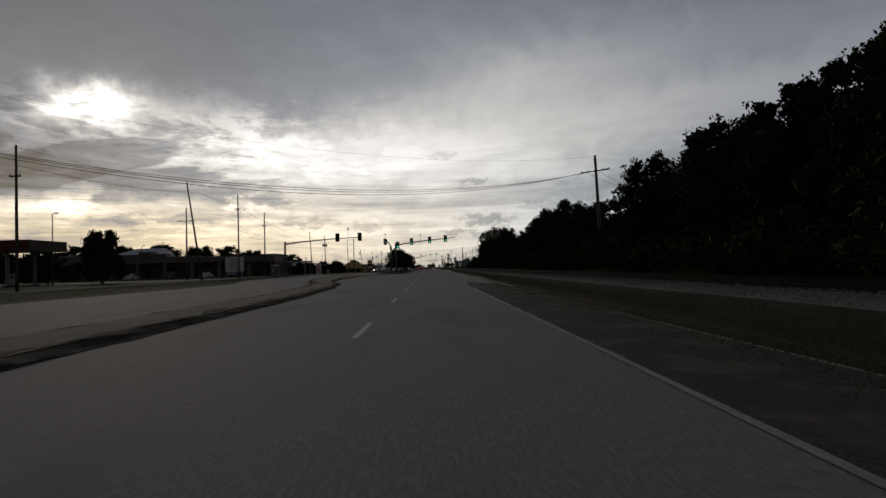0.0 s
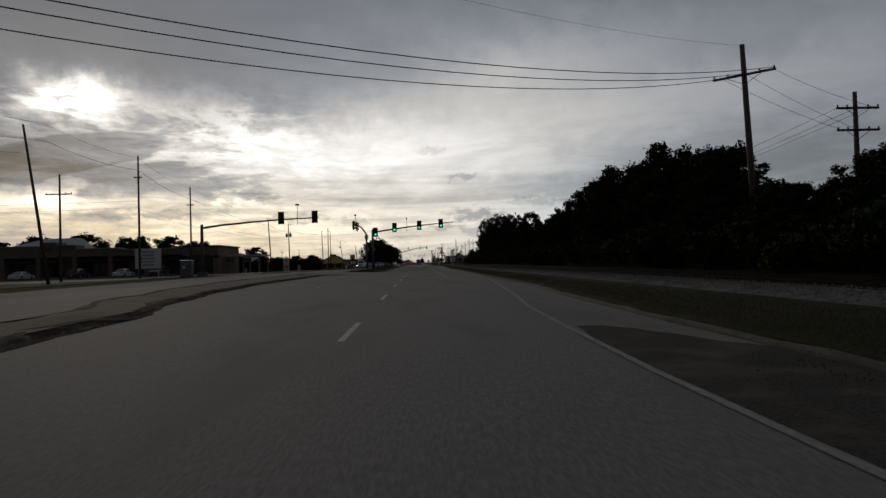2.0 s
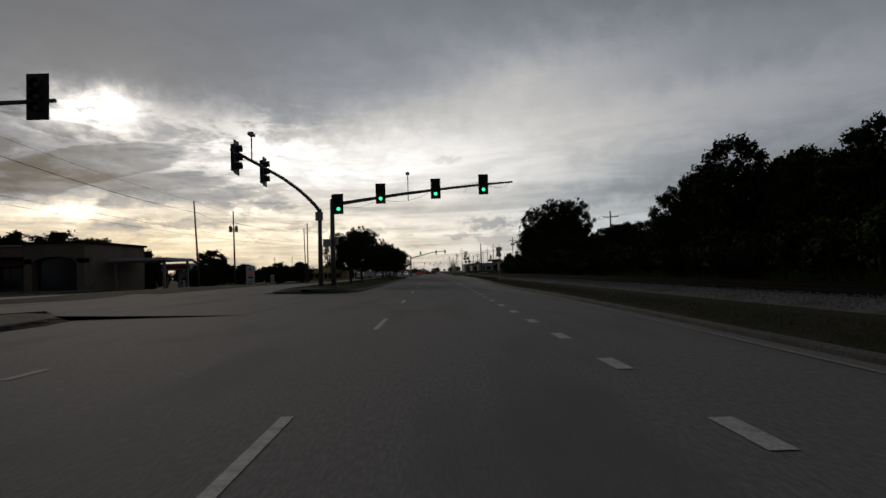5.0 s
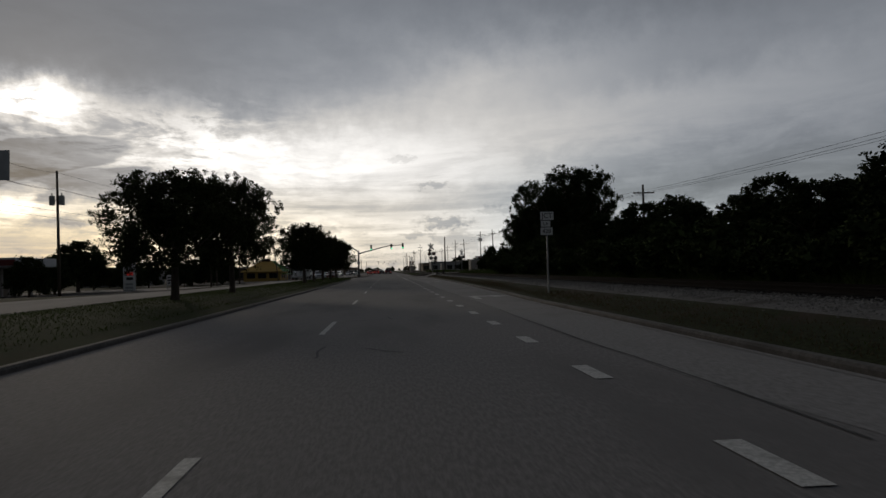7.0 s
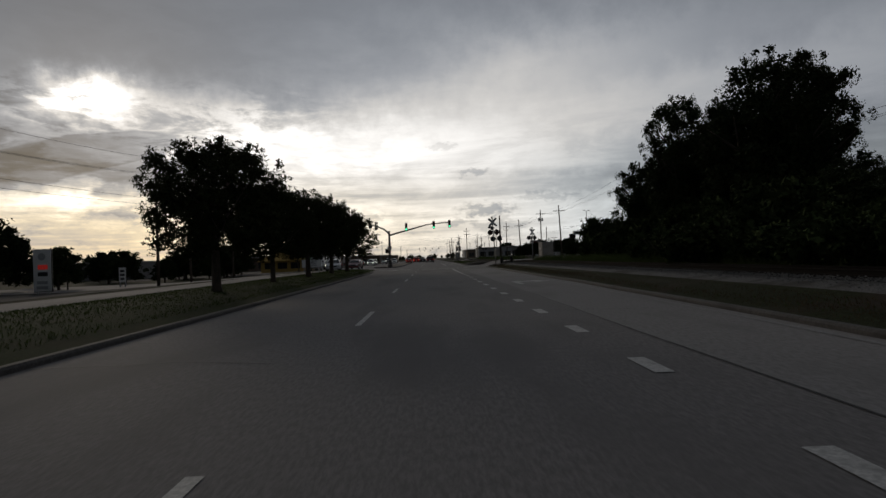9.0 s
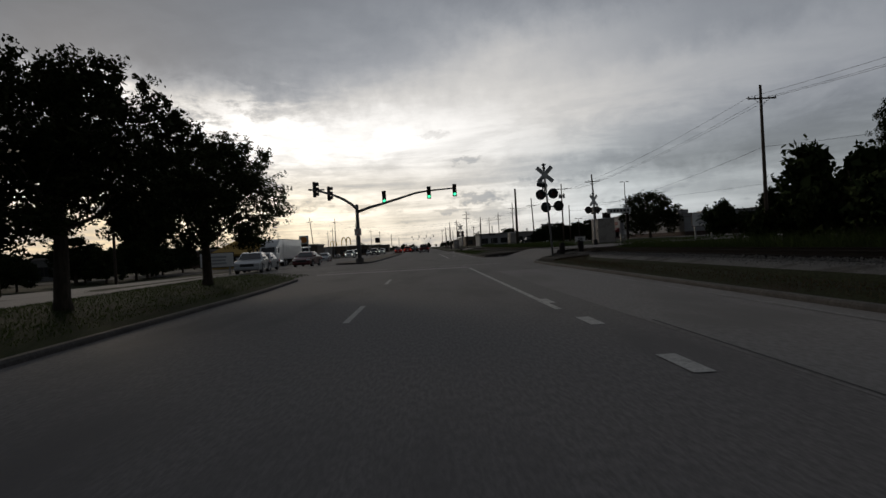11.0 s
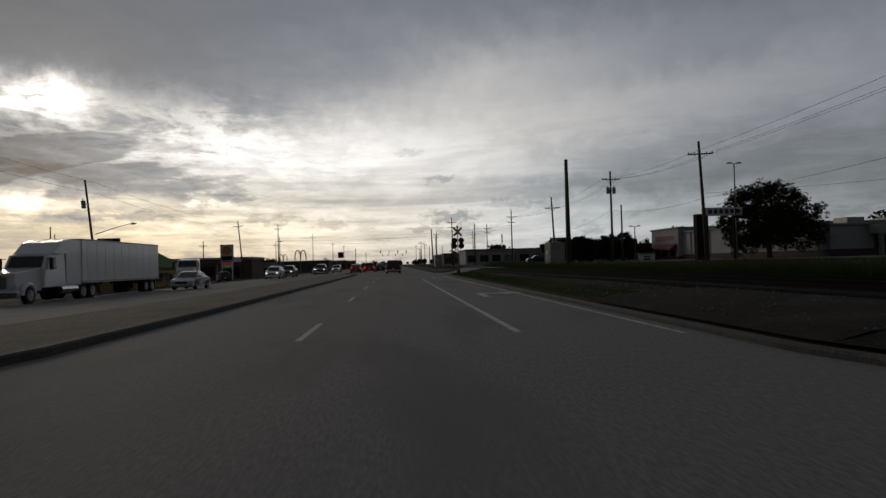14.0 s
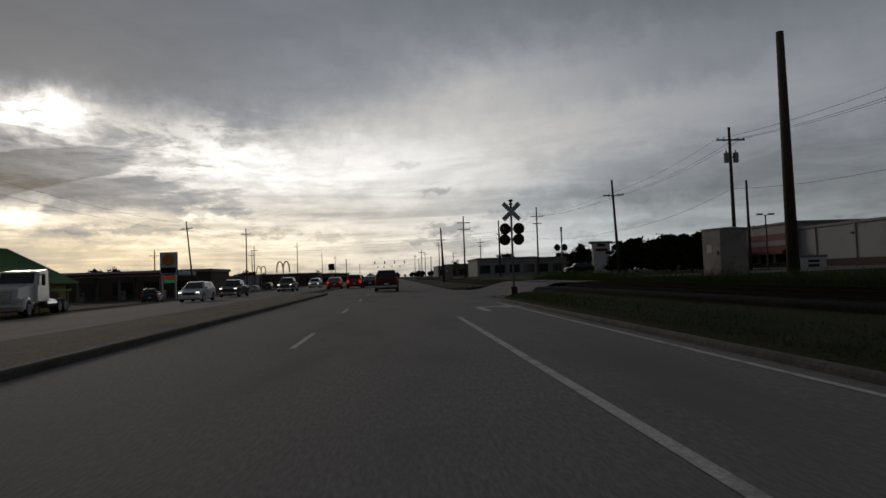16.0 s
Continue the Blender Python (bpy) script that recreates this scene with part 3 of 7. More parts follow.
g = sheet(Geo(), at([(94, 4.4), (106, 2.9), (196, 2.9)]), lambda y: inset(y) - 0.02, 94, 194, 0.0, across=2)
single("turn_lane", flat(g, 0.004), "lane", "paler concrete turn lane beside the kerb", "road", kind="structure")
g = sheet(Geo(), at([(-60, 2.12), (24, 2.2), (26.1, 2.45)]), lambda y: min(inset(y) - 0.05, smooth_at(y, [(22.6, 4.3), (24.2, 3.7), (25.3, 3.3), (26.1, 2.9)])), -60, 26.1, 0.0, 0.35, across=4)
for k in range(len(g.v)):
    x, y, z = g.v[k]
    g.v[k] = (x + (0.12 * noise.noise((y * 0.9, 3.0, 0.0)) + 0.05 * noise.noise((y * 3.1, 5.0, 0.0)) if x < 4 else 0.0), y, 0.006)
single("road_shoulder", g, "shoulder", "crumbling dark asphalt and gravel shoulder", "shoulder", kind="structure")

# car parks and forecourts
g = sheet(Geo(), at(-90), at(-30), 113, 133, 0.02, across=6)
sheet(g, at(-80), at(-24), 160, 192, 0.02, across=6)
sheet(g, at(-70), at(-25), 262, 420, 0.03, 8, across=6)
single("car_park", g, "lot", "stained dark asphalt forecourts beside the road", "car park", kind="structure")
g = sheet(Geo(), at(36), at(49), 240, 330, 0.03, across=3)
single("car_park", g, "road", "asphalt car park before the shops", "car park", kind="structure")


# ---- kerbs and medians
def sweep_line(pts, profile):
    """A profile (across, up) swept along ground points (x, y, z); across points to the right of the way."""
    rings = []
    for i, p in enumerate(pts):
        a, b = Vector(pts[max(i - 1, 0)]), Vector(pts[min(i + 1, len(pts) - 1)])
        t = (b - a)
        t.z = 0
        t.normalize()
        s = Vector((t.y, -t.x, 0))
        rings.append([Vector(p) + s * u + Vector((0, 0, v)) for u, v in profile])
    return rings


KERB = [(-0.10, -0.1), (-0.10, 0.11), (-0.07, 0.145), (0.0, 0.15), (0.10, 0.14), (0.10, -0.1)]


def kerb(pts, label, chip=0.0):
    g = Geo()
    r = sweep_line(pts, KERB)
    if chip:
        for i, ring in enumerate(r):
            d = chip * noise.noise((i * 0.7, 9.0, 0.0))
            for p in ring[1:5]:
                p.z += min(d, 0.02)
                p.x += d * 0.5
    g.skin(r)
    return single("kerb", g, "kerb", label, "kerb", group="kerbs", kind="structure")


def run(line, y0, y1, step=2.0, dx=0.0, z=0.0):
    n = max(2, int(abs(y1 - y0) / step))
    return [(smooth_at(y0 + (y1 - y0) * i / n, line) + dx, y0 + (y1 - y0) * i / n, z) for i in range(n + 1)]


def laid(pts):
    """Points set on the paving beside them."""
    return [(x, y, max(0.0, land(x + 0.3, y) - 0.16) - 0.045 if x > 6.5 else -0.045) for x, y, z in pts]


kerb([(x, y, -0.045 - 0.03 * min(1.0, max(0.0, (57.5 - y) / 10))) for x, y, z in run(KERB_R, 14, 58.3, 1.0)], "broken grey concrete kerb along the grass verge", 0.05)
kerb(laid(run(KERB_R, 58.4, 202) + run(KERB_R, 202.4, 207.6, 0.4)), "grey concrete kerb rounding the crossing corner")
kerb(laid(run(KERB_R, 221.38, 225, 0.2) + run(KERB_R, 226, 275) + run(KERB_R, 276, 281.2, 0.4)), "grey concrete kerb between turn lane and railway")


WORN_KERB = [(-0.34, -0.1), (-0.32, 0.012), (-0.20, 0.05), (-0.08, 0.11), (0.04, 0.14), (0.26, 0.15), (0.26, -0.1)]


# soil that fills the corners behind the kerbs at the level crossing
g = sheet(Geo(), lambda y: smooth_at(y, KERB_R) + 0.04, lambda y: max(smooth_at(y, KERB_R) + 0.3, smooth_at(y, [(206.4, 9.2), (207.0, 14.8)])), 198.4, 208.7, 0.035, 0.2, across=12)
sheet(g, lambda y: smooth_at(y, KERB_R) + 0.04, at(14.8), 221.05, 223.4, 0.035, 0.1, across=16)
sheet(g, lambda y: smooth_at(y, KERB_R) + 0.04, at(8.8), 223.4, 232.0, 0.035, 0.3, across=8)
for k in [13 * j for j in range(52)]:
    g.v[k] = (g.v[k][0], g.v[k][1], g.v[k][2] - 0.12)
single("verge_soil", g, "mulch", "bare dark soil inside the crossing corners", "soil", kind="structure", smooth=True)
g = sheet(Geo(), at(12.5), at(31.0), 222.4, 281.5, 0.05, 2.0, across=9)
single("grass_strip", g, "turf", "dark grass strip between railway and shops", "grass", kind="structure", smooth=True)


def median(left, right, y0, y1, label, mat, crown, tip0=0.0, tip1=0.0, low=0.0, worn=False):
    """A raised island between two lines with a kerb all round; tips: rounded ends; low: kerb sunk by this; worn: a wide kerb banked with dirt."""
    n = max(4, int((y1 - y0) / (0.5 if worn else 1.5)))
    L, R = [], []
    for i in range(n + 1):
        y = y0 + (y1 - y0) * i / n
        a, b = left(y), right(y)
        c, h = (a + b) / 2, (b - a) / 2
        s = 1.0
        if tip0 and y - y0 < tip0:
            s = math.sqrt(max(0.02, 1 - (1 - (y - y0) / tip0) ** 2))
        if tip1 and y1 - y < tip1:
            s = min(s, math.sqrt(max(0.02, 1 - (1 - (y1 - y) / tip1) ** 2)))
        L.append((c - h * s, y, land(c - h, y)))
        R.append((c + h * s, y, 0.0))
    ring = R + L[::-1] + [R[0]]
    rings = sweep_line(ring, [(-u, v - low) for u, v in (WORN_KERB if worn else KERB)][::-1])
    if worn:
        for r in rings:
            for i, p in enumerate(r):
                p.x += 0.16 * noise.noise((p.y * 0.8, i * 0.4, 1.0)) + 0.08 * noise.noise((p.y * 2.3, i * 0.9, 4.0))
                p.z += 0.03 * noise.noise((p.y * 1.1, i * 0.7, 7.0)) * (0.0 < p.z)
    single("kerb", Geo().skin(rings), "dirt_kerb" if worn else "kerb", label[0], "kerb", group="kerbs", kind="structure")
    top = Geo()
    k = 6
    for a, b in zip(L, R):
        for i in range(k + 1):
            u = i / k
            p = Vector(a).lerp(Vector(b), u)
            bulge = crown * (1 - (2 * u - 1) ** 2) + 0.03 * noise.noise((p.x, p.y * 0.6, 2.0)) * (0 < i < k)
            top.v.append((p.x, p.y, p.z + 0.135 - (0 if 0 < i < k else low) + max(bulge, 0)))
    top.f = [(j * (k + 1) + i, j * (k + 1) + i + 1, (j + 1) * (k + 1) + i + 1, (j + 1) * (k + 1) + i) for j in range(len(L) - 1) for i in range(k)]
    return single("median", top, mat, label[1], "median", kind="structure", smooth=True)


median(at(MEDIAN_FAR), at(KERB_L), -60, 85.5, ("dark weathered kerb of the sandy median", "bare sandy median between the carriageways"), "sand", 0.03, tip1=3, worn=True)
median(at(-10.8), at([(100, -5.2), (140, -5.3), (185, -5.5), (200, -6.1)]), 103.9, 198, ("pale concrete kerb round the tree median", "grassy median with street trees"), "turf", 0.16, 4, 3, low=0.055)
median(at(-8.5), at([(223, -5.15), (236, -5.0), (300, -5.0)]), 223, 300, ("brown stained kerb of the paved island", "bare paved island under the signal mast"), "sand", 0.02, 3, 2)


# ---- road markings, each stroke a part of the road
def stroke(y0, y1, x, w=0.11, x1=None, z=0.006):
    x1 = x if x1 is None else x1
    return Geo().poly([(x - w / 2, y0, z), (x + w / 2, y0, z), (x1 + w / 2, y1, z), (x1 - w / 2, y1, z)])


dash = stroke(0, 3.0, 0).mesh("lane_dash", "paint")
for y in [14.02 + 10.91 * i for i in range(-5, 17)] + [226.8 + 10.91 * i for i in range(25)]:
    ob = part("lane_dash", dash, "paint", road)
    ob.location = (-1.55, y, 0)
dot = stroke(0, 0.9, 0, 0.2).mesh("lane_dot", "paint")
faint_dot = stroke(0, 0.9, 0, 0.16).mesh("lane_dot", "faint")
for i in range(36):
    ob = part("lane_dot", dot, "paint", road)
    ob.location = (1.9 + 0.0025 * (i * 3.3), 63.6 + 3.3 * i, 0.003)
for i in range(11):
    ob = part("lane_dot", faint_dot, "faint", road)
    ob.location = (-5.6, 48 + 2.6 * i, 0)
for i in range(24):
    ya, yb = -60 + i * 4.8, -60 + (i + 1) * 4.8
    xa, xb = (smooth_at(v, [(-60, 2.1), (22, 2.12), (29, 2.35), (36, 2.95), (46, 3.65), (55.2, 4.3)]) for v in (ya, yb))
    part("edge_line", stroke(ya, yb, xa, 0.10, xb, 0.012), "faint", road)
for i in range(14):
    ya, yb = 55.2 + i * 10, 65.2 + i * 10
    xa, xb = (smooth_at(v, [(55, 4.3), (75, 4.45), (92, 4.7), (106, 4.55), (120, 4.65), (132, 4.9), (150, 5.3), (195, 5.4)]) for v in (ya, yb))
    part("edge_line", stroke(ya, yb, xa, 0.09, xb, 0.012), "faint", road)
part("lane_line", stroke(178, 199.5, 2.1, 0.12), "paint", road)
part("lane_line", stroke(227, 266, 2.1, 0.13), "paint", road)
part("edge_line", stroke(226, 274, 4.55, 0.10), "paint", road)
part("stop_line", Geo().poly([(-6.0, 200.5, 0.006), (2.1, 200.5, 0.006), (2.1, 201.0, 0.006), (-6.0, 201.0, 0.006)]), "paint", road)
part("crosswalk_line", Geo().poly([(-6.0, 204.0, 0.006), (4.4, 204.0, 0.006), (4.4, 204.2, 0.006), (-6.0, 204.2, 0.006)]), "paint", road)


def turn_arrow(x, y):
    g = Geo()
    z = 0.012
    g.poly([(x - 0.12, y - 1.7, z), (x + 0.12, y - 1.7, z), (x + 0.12, y + 0.3, z), (x - 0.12, y + 0.3, z)])
    g.poly([(x - 0.12, y + 0.3, z), (x + 0.12, y + 0.3, z), (x + 0.85, y + 0.25, z), (x + 0.85, y + 0.75, z), (x + 0.2, y + 0.9, z), (x - 0.12, y + 0.75, z)])
    g.poly([(x + 0.85, y - 0.35, z), (x + 1.6, y + 0.4, z), (x + 0.85, y + 1.35, z)])
    part("turn_arrow", g, "paint", road, "faded white right turn arrow")


for x, y in ((3.3, 126), (3.6, 161), (3.2, 239.5), (3.3, 270)):
    turn_arrow(x, y)


def crack(pts, w):
    """A sealed crack: a thin wandering strip."""
    g = Geo()
    n = 24
    L = []
    for i in range(n + 1):
        u = i / n * (len(pts) - 1)
        k = min(int(u), len(pts) - 2)
        a, b = Vector(pts[k]), Vector(pts[k + 1])
        p = a.lerp(b, u - k)
        p += Vector((noise.noise((p.y * 0.9, p.x, 1.0)), noise.noise((p.x * 0.9, p.y, 5.0)))) * 0.12
        L.append(p)
    for a, b in zip(L, L[1:]):
        t = (b - a).normalized()
        s = Vector((t.y, -t.x)) * w * 0.45 * (0.6 + 0.5 * abs(noise.noise((a.x, a.y, 7.0))))
        g.poly([(*(a - s), 0.009), (*(a + s), 0.009), (*(b + s), 0.009), (*(b - s), 0.009)])
    part("crack", g, "crack", road)


for pts, w in (([(2.9, 104), (2.85, 112), (2.95, 124), (2.9, 140), (2.92, 150), (2.9, 162), (3.0, 176)], 0.05), ([(-5.5, 146.4), (-2.0, 146.0), (1.5, 146.8), (4.5, 146.3)], 0.03), ([(-5.8, 141.0), (-3.4, 141.3), (-2.1, 140.9)], 0.045), ([(-1.35, 115.3), (-0.75, 115.25)], 0.09), ([(-0.35, 116.2), (-0.15, 115.4)], 0.06), ([(-0.55, 109.75), (-0.05, 109.2)], 0.10), ([(-1.32, 108.8), (-1.28, 110.2)], 0.06), ([(2.2, 118), (3.0, 117.2), (4.6, 117.8)], 0.07), ([(4.2, 203), (7.0, 210), (12, 214)], 0.06), ([(0.8, 212), (5.0, 215.5), (9.0, 215.0)], 0.04), ([(-5.6, 158), (-1.0, 157.6), (2, 158.3)], 0.025), ([(5.4, 223), (7.5, 222.0), (9.5, 222.8)], 0.05)):
    crack(pts, w)


# ---- the railway
def build_track():
    t = thing("railway_track", "rusty single railway track on grey ballast", "railway track", kind="structure")
    bed = Geo()
    # outer two points spread the near-black bed as shade up to the woods
    prof = [(5.9, -0.12), (6.5, 0.05), (7.2, 0.13), (8.3, 0.14), (9.0, 0.12), (11.7, 0.12), (12.4, 0.08), (13.2, 0.02), (14.6, 0.36)]
    ys = [-60 + 5 * i for i in range(53)] + [204, 208, 208.01, 221.5, 221.51, 226] + [230 + 5 * i for i in range(11)] + [282, 282.01, 296, 296.01] + [300 + 5 * i for i in range(41)]
    for y in ys:
        for x, z in prof:
            x += smooth_at(y, [(125, 0.0), (146, 1.0)]) * max(0.0, 1 - (x - 5.9) / 2.2)
            x = max(x, smooth_at(y, [(192, 5.0), (199, 8.5), (220, 8.2), (280, 7.6)]) + 0.1 * z)
            if x > 13 and y > 202:
                z = -0.25
            bed.v.append((x + 0.12 * noise.noise((y * 0.3, x, 0.0)), y, land(10.4, 100) - (0.10 if min(abs(y - v) for v in (208, 221.5, 282, 296)) > 0.1 else 0.55) + z))
    k = len(prof)
    clear = [j for j in range(len(ys) - 1) if not (ys[j + 1] > 208 and ys[j] < 221.5) and not (ys[j + 1] > 282 and ys[j] < 296)]
    bed.f = [(j * k + i, j * k + i + 1, (j + 1) * k + i + 1, (j + 1) * k + i) for j in clear for i in range(k - 1)]
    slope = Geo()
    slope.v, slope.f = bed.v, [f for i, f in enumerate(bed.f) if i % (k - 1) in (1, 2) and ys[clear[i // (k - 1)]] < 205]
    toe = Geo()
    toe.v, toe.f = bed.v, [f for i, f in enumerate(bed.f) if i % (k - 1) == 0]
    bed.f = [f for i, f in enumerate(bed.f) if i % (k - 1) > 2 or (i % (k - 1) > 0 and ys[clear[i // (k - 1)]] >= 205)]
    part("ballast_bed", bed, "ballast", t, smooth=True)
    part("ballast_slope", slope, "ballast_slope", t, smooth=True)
    part("ballast_toe", toe, "ground", t, "grass-grown toe of the ballast", smooth=True)
    z0 = land(10.4, 100)
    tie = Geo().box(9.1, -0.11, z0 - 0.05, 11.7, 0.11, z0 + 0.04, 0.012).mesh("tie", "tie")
    rest = Geo()
    for i in range(900):
        y = -58 + i * 0.6
        if 205.5 < y < 224 or 279.5 < y < 298.5:
            continue
        if 118 <= y < 300:
            ob = part("tie", tie, "tie", t)
            ob.location = (0.03 * math.sin(i * 2.3), y, 0)
        else:
            rest.box(9.1, y - 0.11, z0 - 0.05, 11.7, y + 0.11, z0 + 0.04)
    tagged(part("ties", rest, "tie", t, "rows of creosoted wooden ties"), kind="stuff")
    for x in (9.68, 11.12):
        r = [(-0.07, 0.0), (0.07, 0.0), (0.07, 0.02), (0.012, 0.04), (0.012, 0.11), (0.036, 0.125), (0.036, 0.155), (-0.036, 0.155), (-0.036, 0.125), (-0.012, 0.11), (-0.012, 0.04), (-0.07, 0.02)]
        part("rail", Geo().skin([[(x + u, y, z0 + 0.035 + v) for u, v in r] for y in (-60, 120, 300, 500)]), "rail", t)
    for y0, y1 in ((208.3, 221.2), (282.3, 295.7)):
        part("crossing_panel", Geo().box(9.76, y0, z0, 11.04, y1, z0 + 0.17, 0.02), "shoulder", t, "dark rubber crossing panel")
    # loose stones on the near shoulder of the bed
    rng = np.random.default_rng(4)
    st = Geo()
    for i in range(34000):
        y = rng.uniform(-22, 198)
        x = rng.triangular(6.2, 7.3, 8.7) + float(np.interp(y, [125, 146], [0.0, 0.7]))
        s = rng.uniform(0.012, 0.036)
        base = max(land(x, y) - 0.03, land(10.4, 100) - 0.06 + np.interp(x, [p[0] for p in prof], [p[1] for p in prof]))
        if 420 <= i < 640:
            x, y, s = rng.uniform(5.3, 8.4), rng.uniform(223.5, 236), s * rng.uniform(0.8, 1.7)
            base = land(x, y) + 0.03
        if i < 420:
            x, y, s = (7.87, 8.97)[i % 2] + rng.normal(0, 0.4), 203.1 + rng.normal(0, 0.22), s * 1.5
            base = land(x, y) + 0.03
        n = len(st.v)
        a = rng.uniform(0, 6.28)
        for q in range(4):
            st.v.append((x + s * math.cos(a + q * 1.57) * rng.uniform(0.7, 1.2), y + s * math.sin(a + q * 1.57) * rng.uniform(0.7, 1.2), base + s * rng.uniform(-0.1, 0.3)))
        st.v.append((x + s * 0.2, y, base + s * rng.uniform(0.7, 1.2)))
        st.f += [(n, n + 1, n + 4), (n + 1, n + 2, n + 4), (n + 2, n + 3, n + 4), (n + 3, n, n + 4)]
    single("ballast_stones", st, "stone", "loose grey ballast stones beside the track", "ballast", kind="stuff")


build_track()


# ---- trees: a tapered trunk with limbs, and a crown of many small leaves
def leaf_mesh(name, blobs, count, size, mat, seed, droop=0.0, shell=0.55, fill=0.74, core_size=2.6):
    """Leaves gathered in clumps. blobs: (x, y, z, radius, height) ellipsoids."""
    rng = np.random.default_rng(seed)
    bl = np.array(blobs, float)
    vol = bl[:, 3] ** 2 * bl[:, 4]
    vol = vol ** 0.8

    def ball(n):
        d = rng.normal(size=(n, 3))
        return d / np.linalg.norm(d, axis=1)[:, None]

    pick = rng.choice(len(bl), count // 18, p=vol / vol.sum())
    r = (shell + (1 - shell) * rng.random(len(pick)))[:, None] * rng.uniform(0.82, 1.06, (len(pick), 1))
    centre = bl[pick, :3] + ball(len(pick)) * r * bl[pick][:, [3, 3, 4]]
    reach = size * 3.4 * rng.uniform(0.55, 1.25, (len(pick), 1))
    c = np.repeat(centre, 18, axis=0) + ball(len(pick) * 18) * np.repeat(reach, 18, axis=0) * rng.random((len(pick) * 18, 1)) ** 0.45 * np.array([1, 1, 0.75])
    c[:, 2] -= droop * np.abs(rng.normal(size=len(c)))
    # larger leaves fill the shaded inside
    core = rng.choice(len(bl), count // 9, p=vol / vol.sum())
    inner = bl[core, :3] + ball(len(core)) * rng.random((len(core), 1)) ** 0.4 * fill * bl[core][:, [3, 3, 4]]
    big = np.concatenate([np.ones(len(c)), np.full(len(inner), core_size)])[:, None]
    c = np.concatenate([c, inner])
    c[:, 2] = np.maximum(c[:, 2], 0.02)
    n = len(c)
    u = rng.normal(size=(n, 3))
    u /= np.linalg.norm(u, axis=1)[:, None]
    v = np.cross(u, rng.normal(size=(n, 3)))
    v /= np.linalg.norm(v, axis=1)[:, None]
    s = size * rng.uniform(0.6, 1.3, (n, 1)) * big
    verts = np.stack([c - u * s, c + v * s * 0.5, c + u * s, c - v * s * 0.5], 1).reshape(-1, 3)
    me = bpy.data.meshes.new(name)
    me.from_pydata(verts.tolist(), [], np.arange(n * 4).reshape(-1, 4).tolist())
    me.materials.append(M[mat])
    me.update()
    return me


def limb_geo(height, r, limbs, seed, lean=0.0, fork=0.35):
    rng = random.Random(seed)
    g = Geo()
    top = Vector((lean, lean * 0.4, height * 0.82))
    pts = [Vector((0, 0, -0.1)), Vector((0.02, 0.0, height * 0.05)), Vector((lean * 0.3, 0.03, height * 0.3)), Vector((lean * 0.7, -0.04, height * 0.58)), top]
    g.tube(pts, [r * 1.5, r * 1.05, r * 0.85, r * 0.5, r * 0.12], 9)
    for i in range(limbs):
        a = i * 2.4 + rng.uniform(-0.4, 0.4)
        k = fork + (0.75 - fork) * i / max(1, limbs - 1)
        b = Vector((lean * k, 0, height * k * 0.82))
        ln = height * rng.uniform(0.28, 0.42) * (1.1 - k * 0.6)
        e = b + Vector((math.cos(a) * ln, math.sin(a) * ln, ln * rng.uniform(0.45, 0.9)))
        m = b.lerp(e, 0.5) + Vector((0, 0, -0.06 * ln))
        g.tube([b, m, e], [r * 0.45, r * 0.3, r * 0.07], 6)
        for s in (-1, 1):
            e2 = m + Vector((math.cos(a + s * 0.8) * ln * 0.45, math.sin(a + s * 0.8) * ln * 0.45, ln * 0.45))
            g.tube([m, m.lerp(e2, 0.5) + Vector((0, 0, 0.03)), e2], [r * 0.22, r * 0.15, r * 0.04], 5)
    return g


def tree_model(name, label, group, height, width, base, seed, count, leaf, mat, trunk=0.14, limbs=6, blobs=11, droop=0.0, shell=0.55, tall=1.0, fill=0.74, belly=0.30, sprays=0):
    """One tree at the origin; its copies stand about the place."""
    rng = random.Random(seed)
    t = thing(name, label, "tree", group)
    part("trunk", limb_geo(height, trunk, limbs, seed), "bark", t, smooth=True)
    bl = [(0, 0, base + (height - base) * 0.46, width * 0.36, (height - base) * 0.42)]
    for i in range(blobs):
        a = i * 2.399 + rng.uniform(-0.3, 0.3)
        u = (i + 0.5) / blobs
        z = base + (height - base) * (0.06 + 0.90 * u)
        dome = math.sqrt(max(0.0, 1 - ((u - belly) / max(1.06 - belly, belly + 0.1)) ** 2)) ** tall
        rr = width * rng.uniform(0.085, 0.17)
        reach = max(0.0, width * 0.5 * dome * rng.uniform(0.78, 1.04) - rr * 0.8)
        bl.append((math.cos(a) * reach, math.sin(a) * reach, min(z, height - rr * 0.6), rr, rr * rng.uniform(0.65, 0.95)))
    for i in range(sprays):
        a, u = rng.uniform(0, 6.28), rng.uniform(0.25, 1.0)
        reach = width * 0.5 * math.sqrt(max(0.0, 1 - u * u)) * rng.uniform(0.9, 1.06)
        rr = rng.uniform(0.12, 0.30)
        bl.append((math.cos(a) * reach, math.sin(a) * reach, base + (height - base) * (0.42 + 0.6 * u), rr, rr * rng.uniform(1.0, 1.7)))
    part("crown", leaf_mesh("crown", bl, count, leaf, mat, seed, droop, shell, fill, 2.0), mat, t)
    return t


def plant(model, x, y, s=1.0, turn=0.0, sz=None, dz=0.0):
    ob = copy_thing(model, Matrix.Translation((x, y, land(x, y) - 0.05 + dz)) @ Euler((0, 0, turn)).to_matrix().to_4x4())
    ob.scale = (s, s, s if sz is None else sz)
    return ob


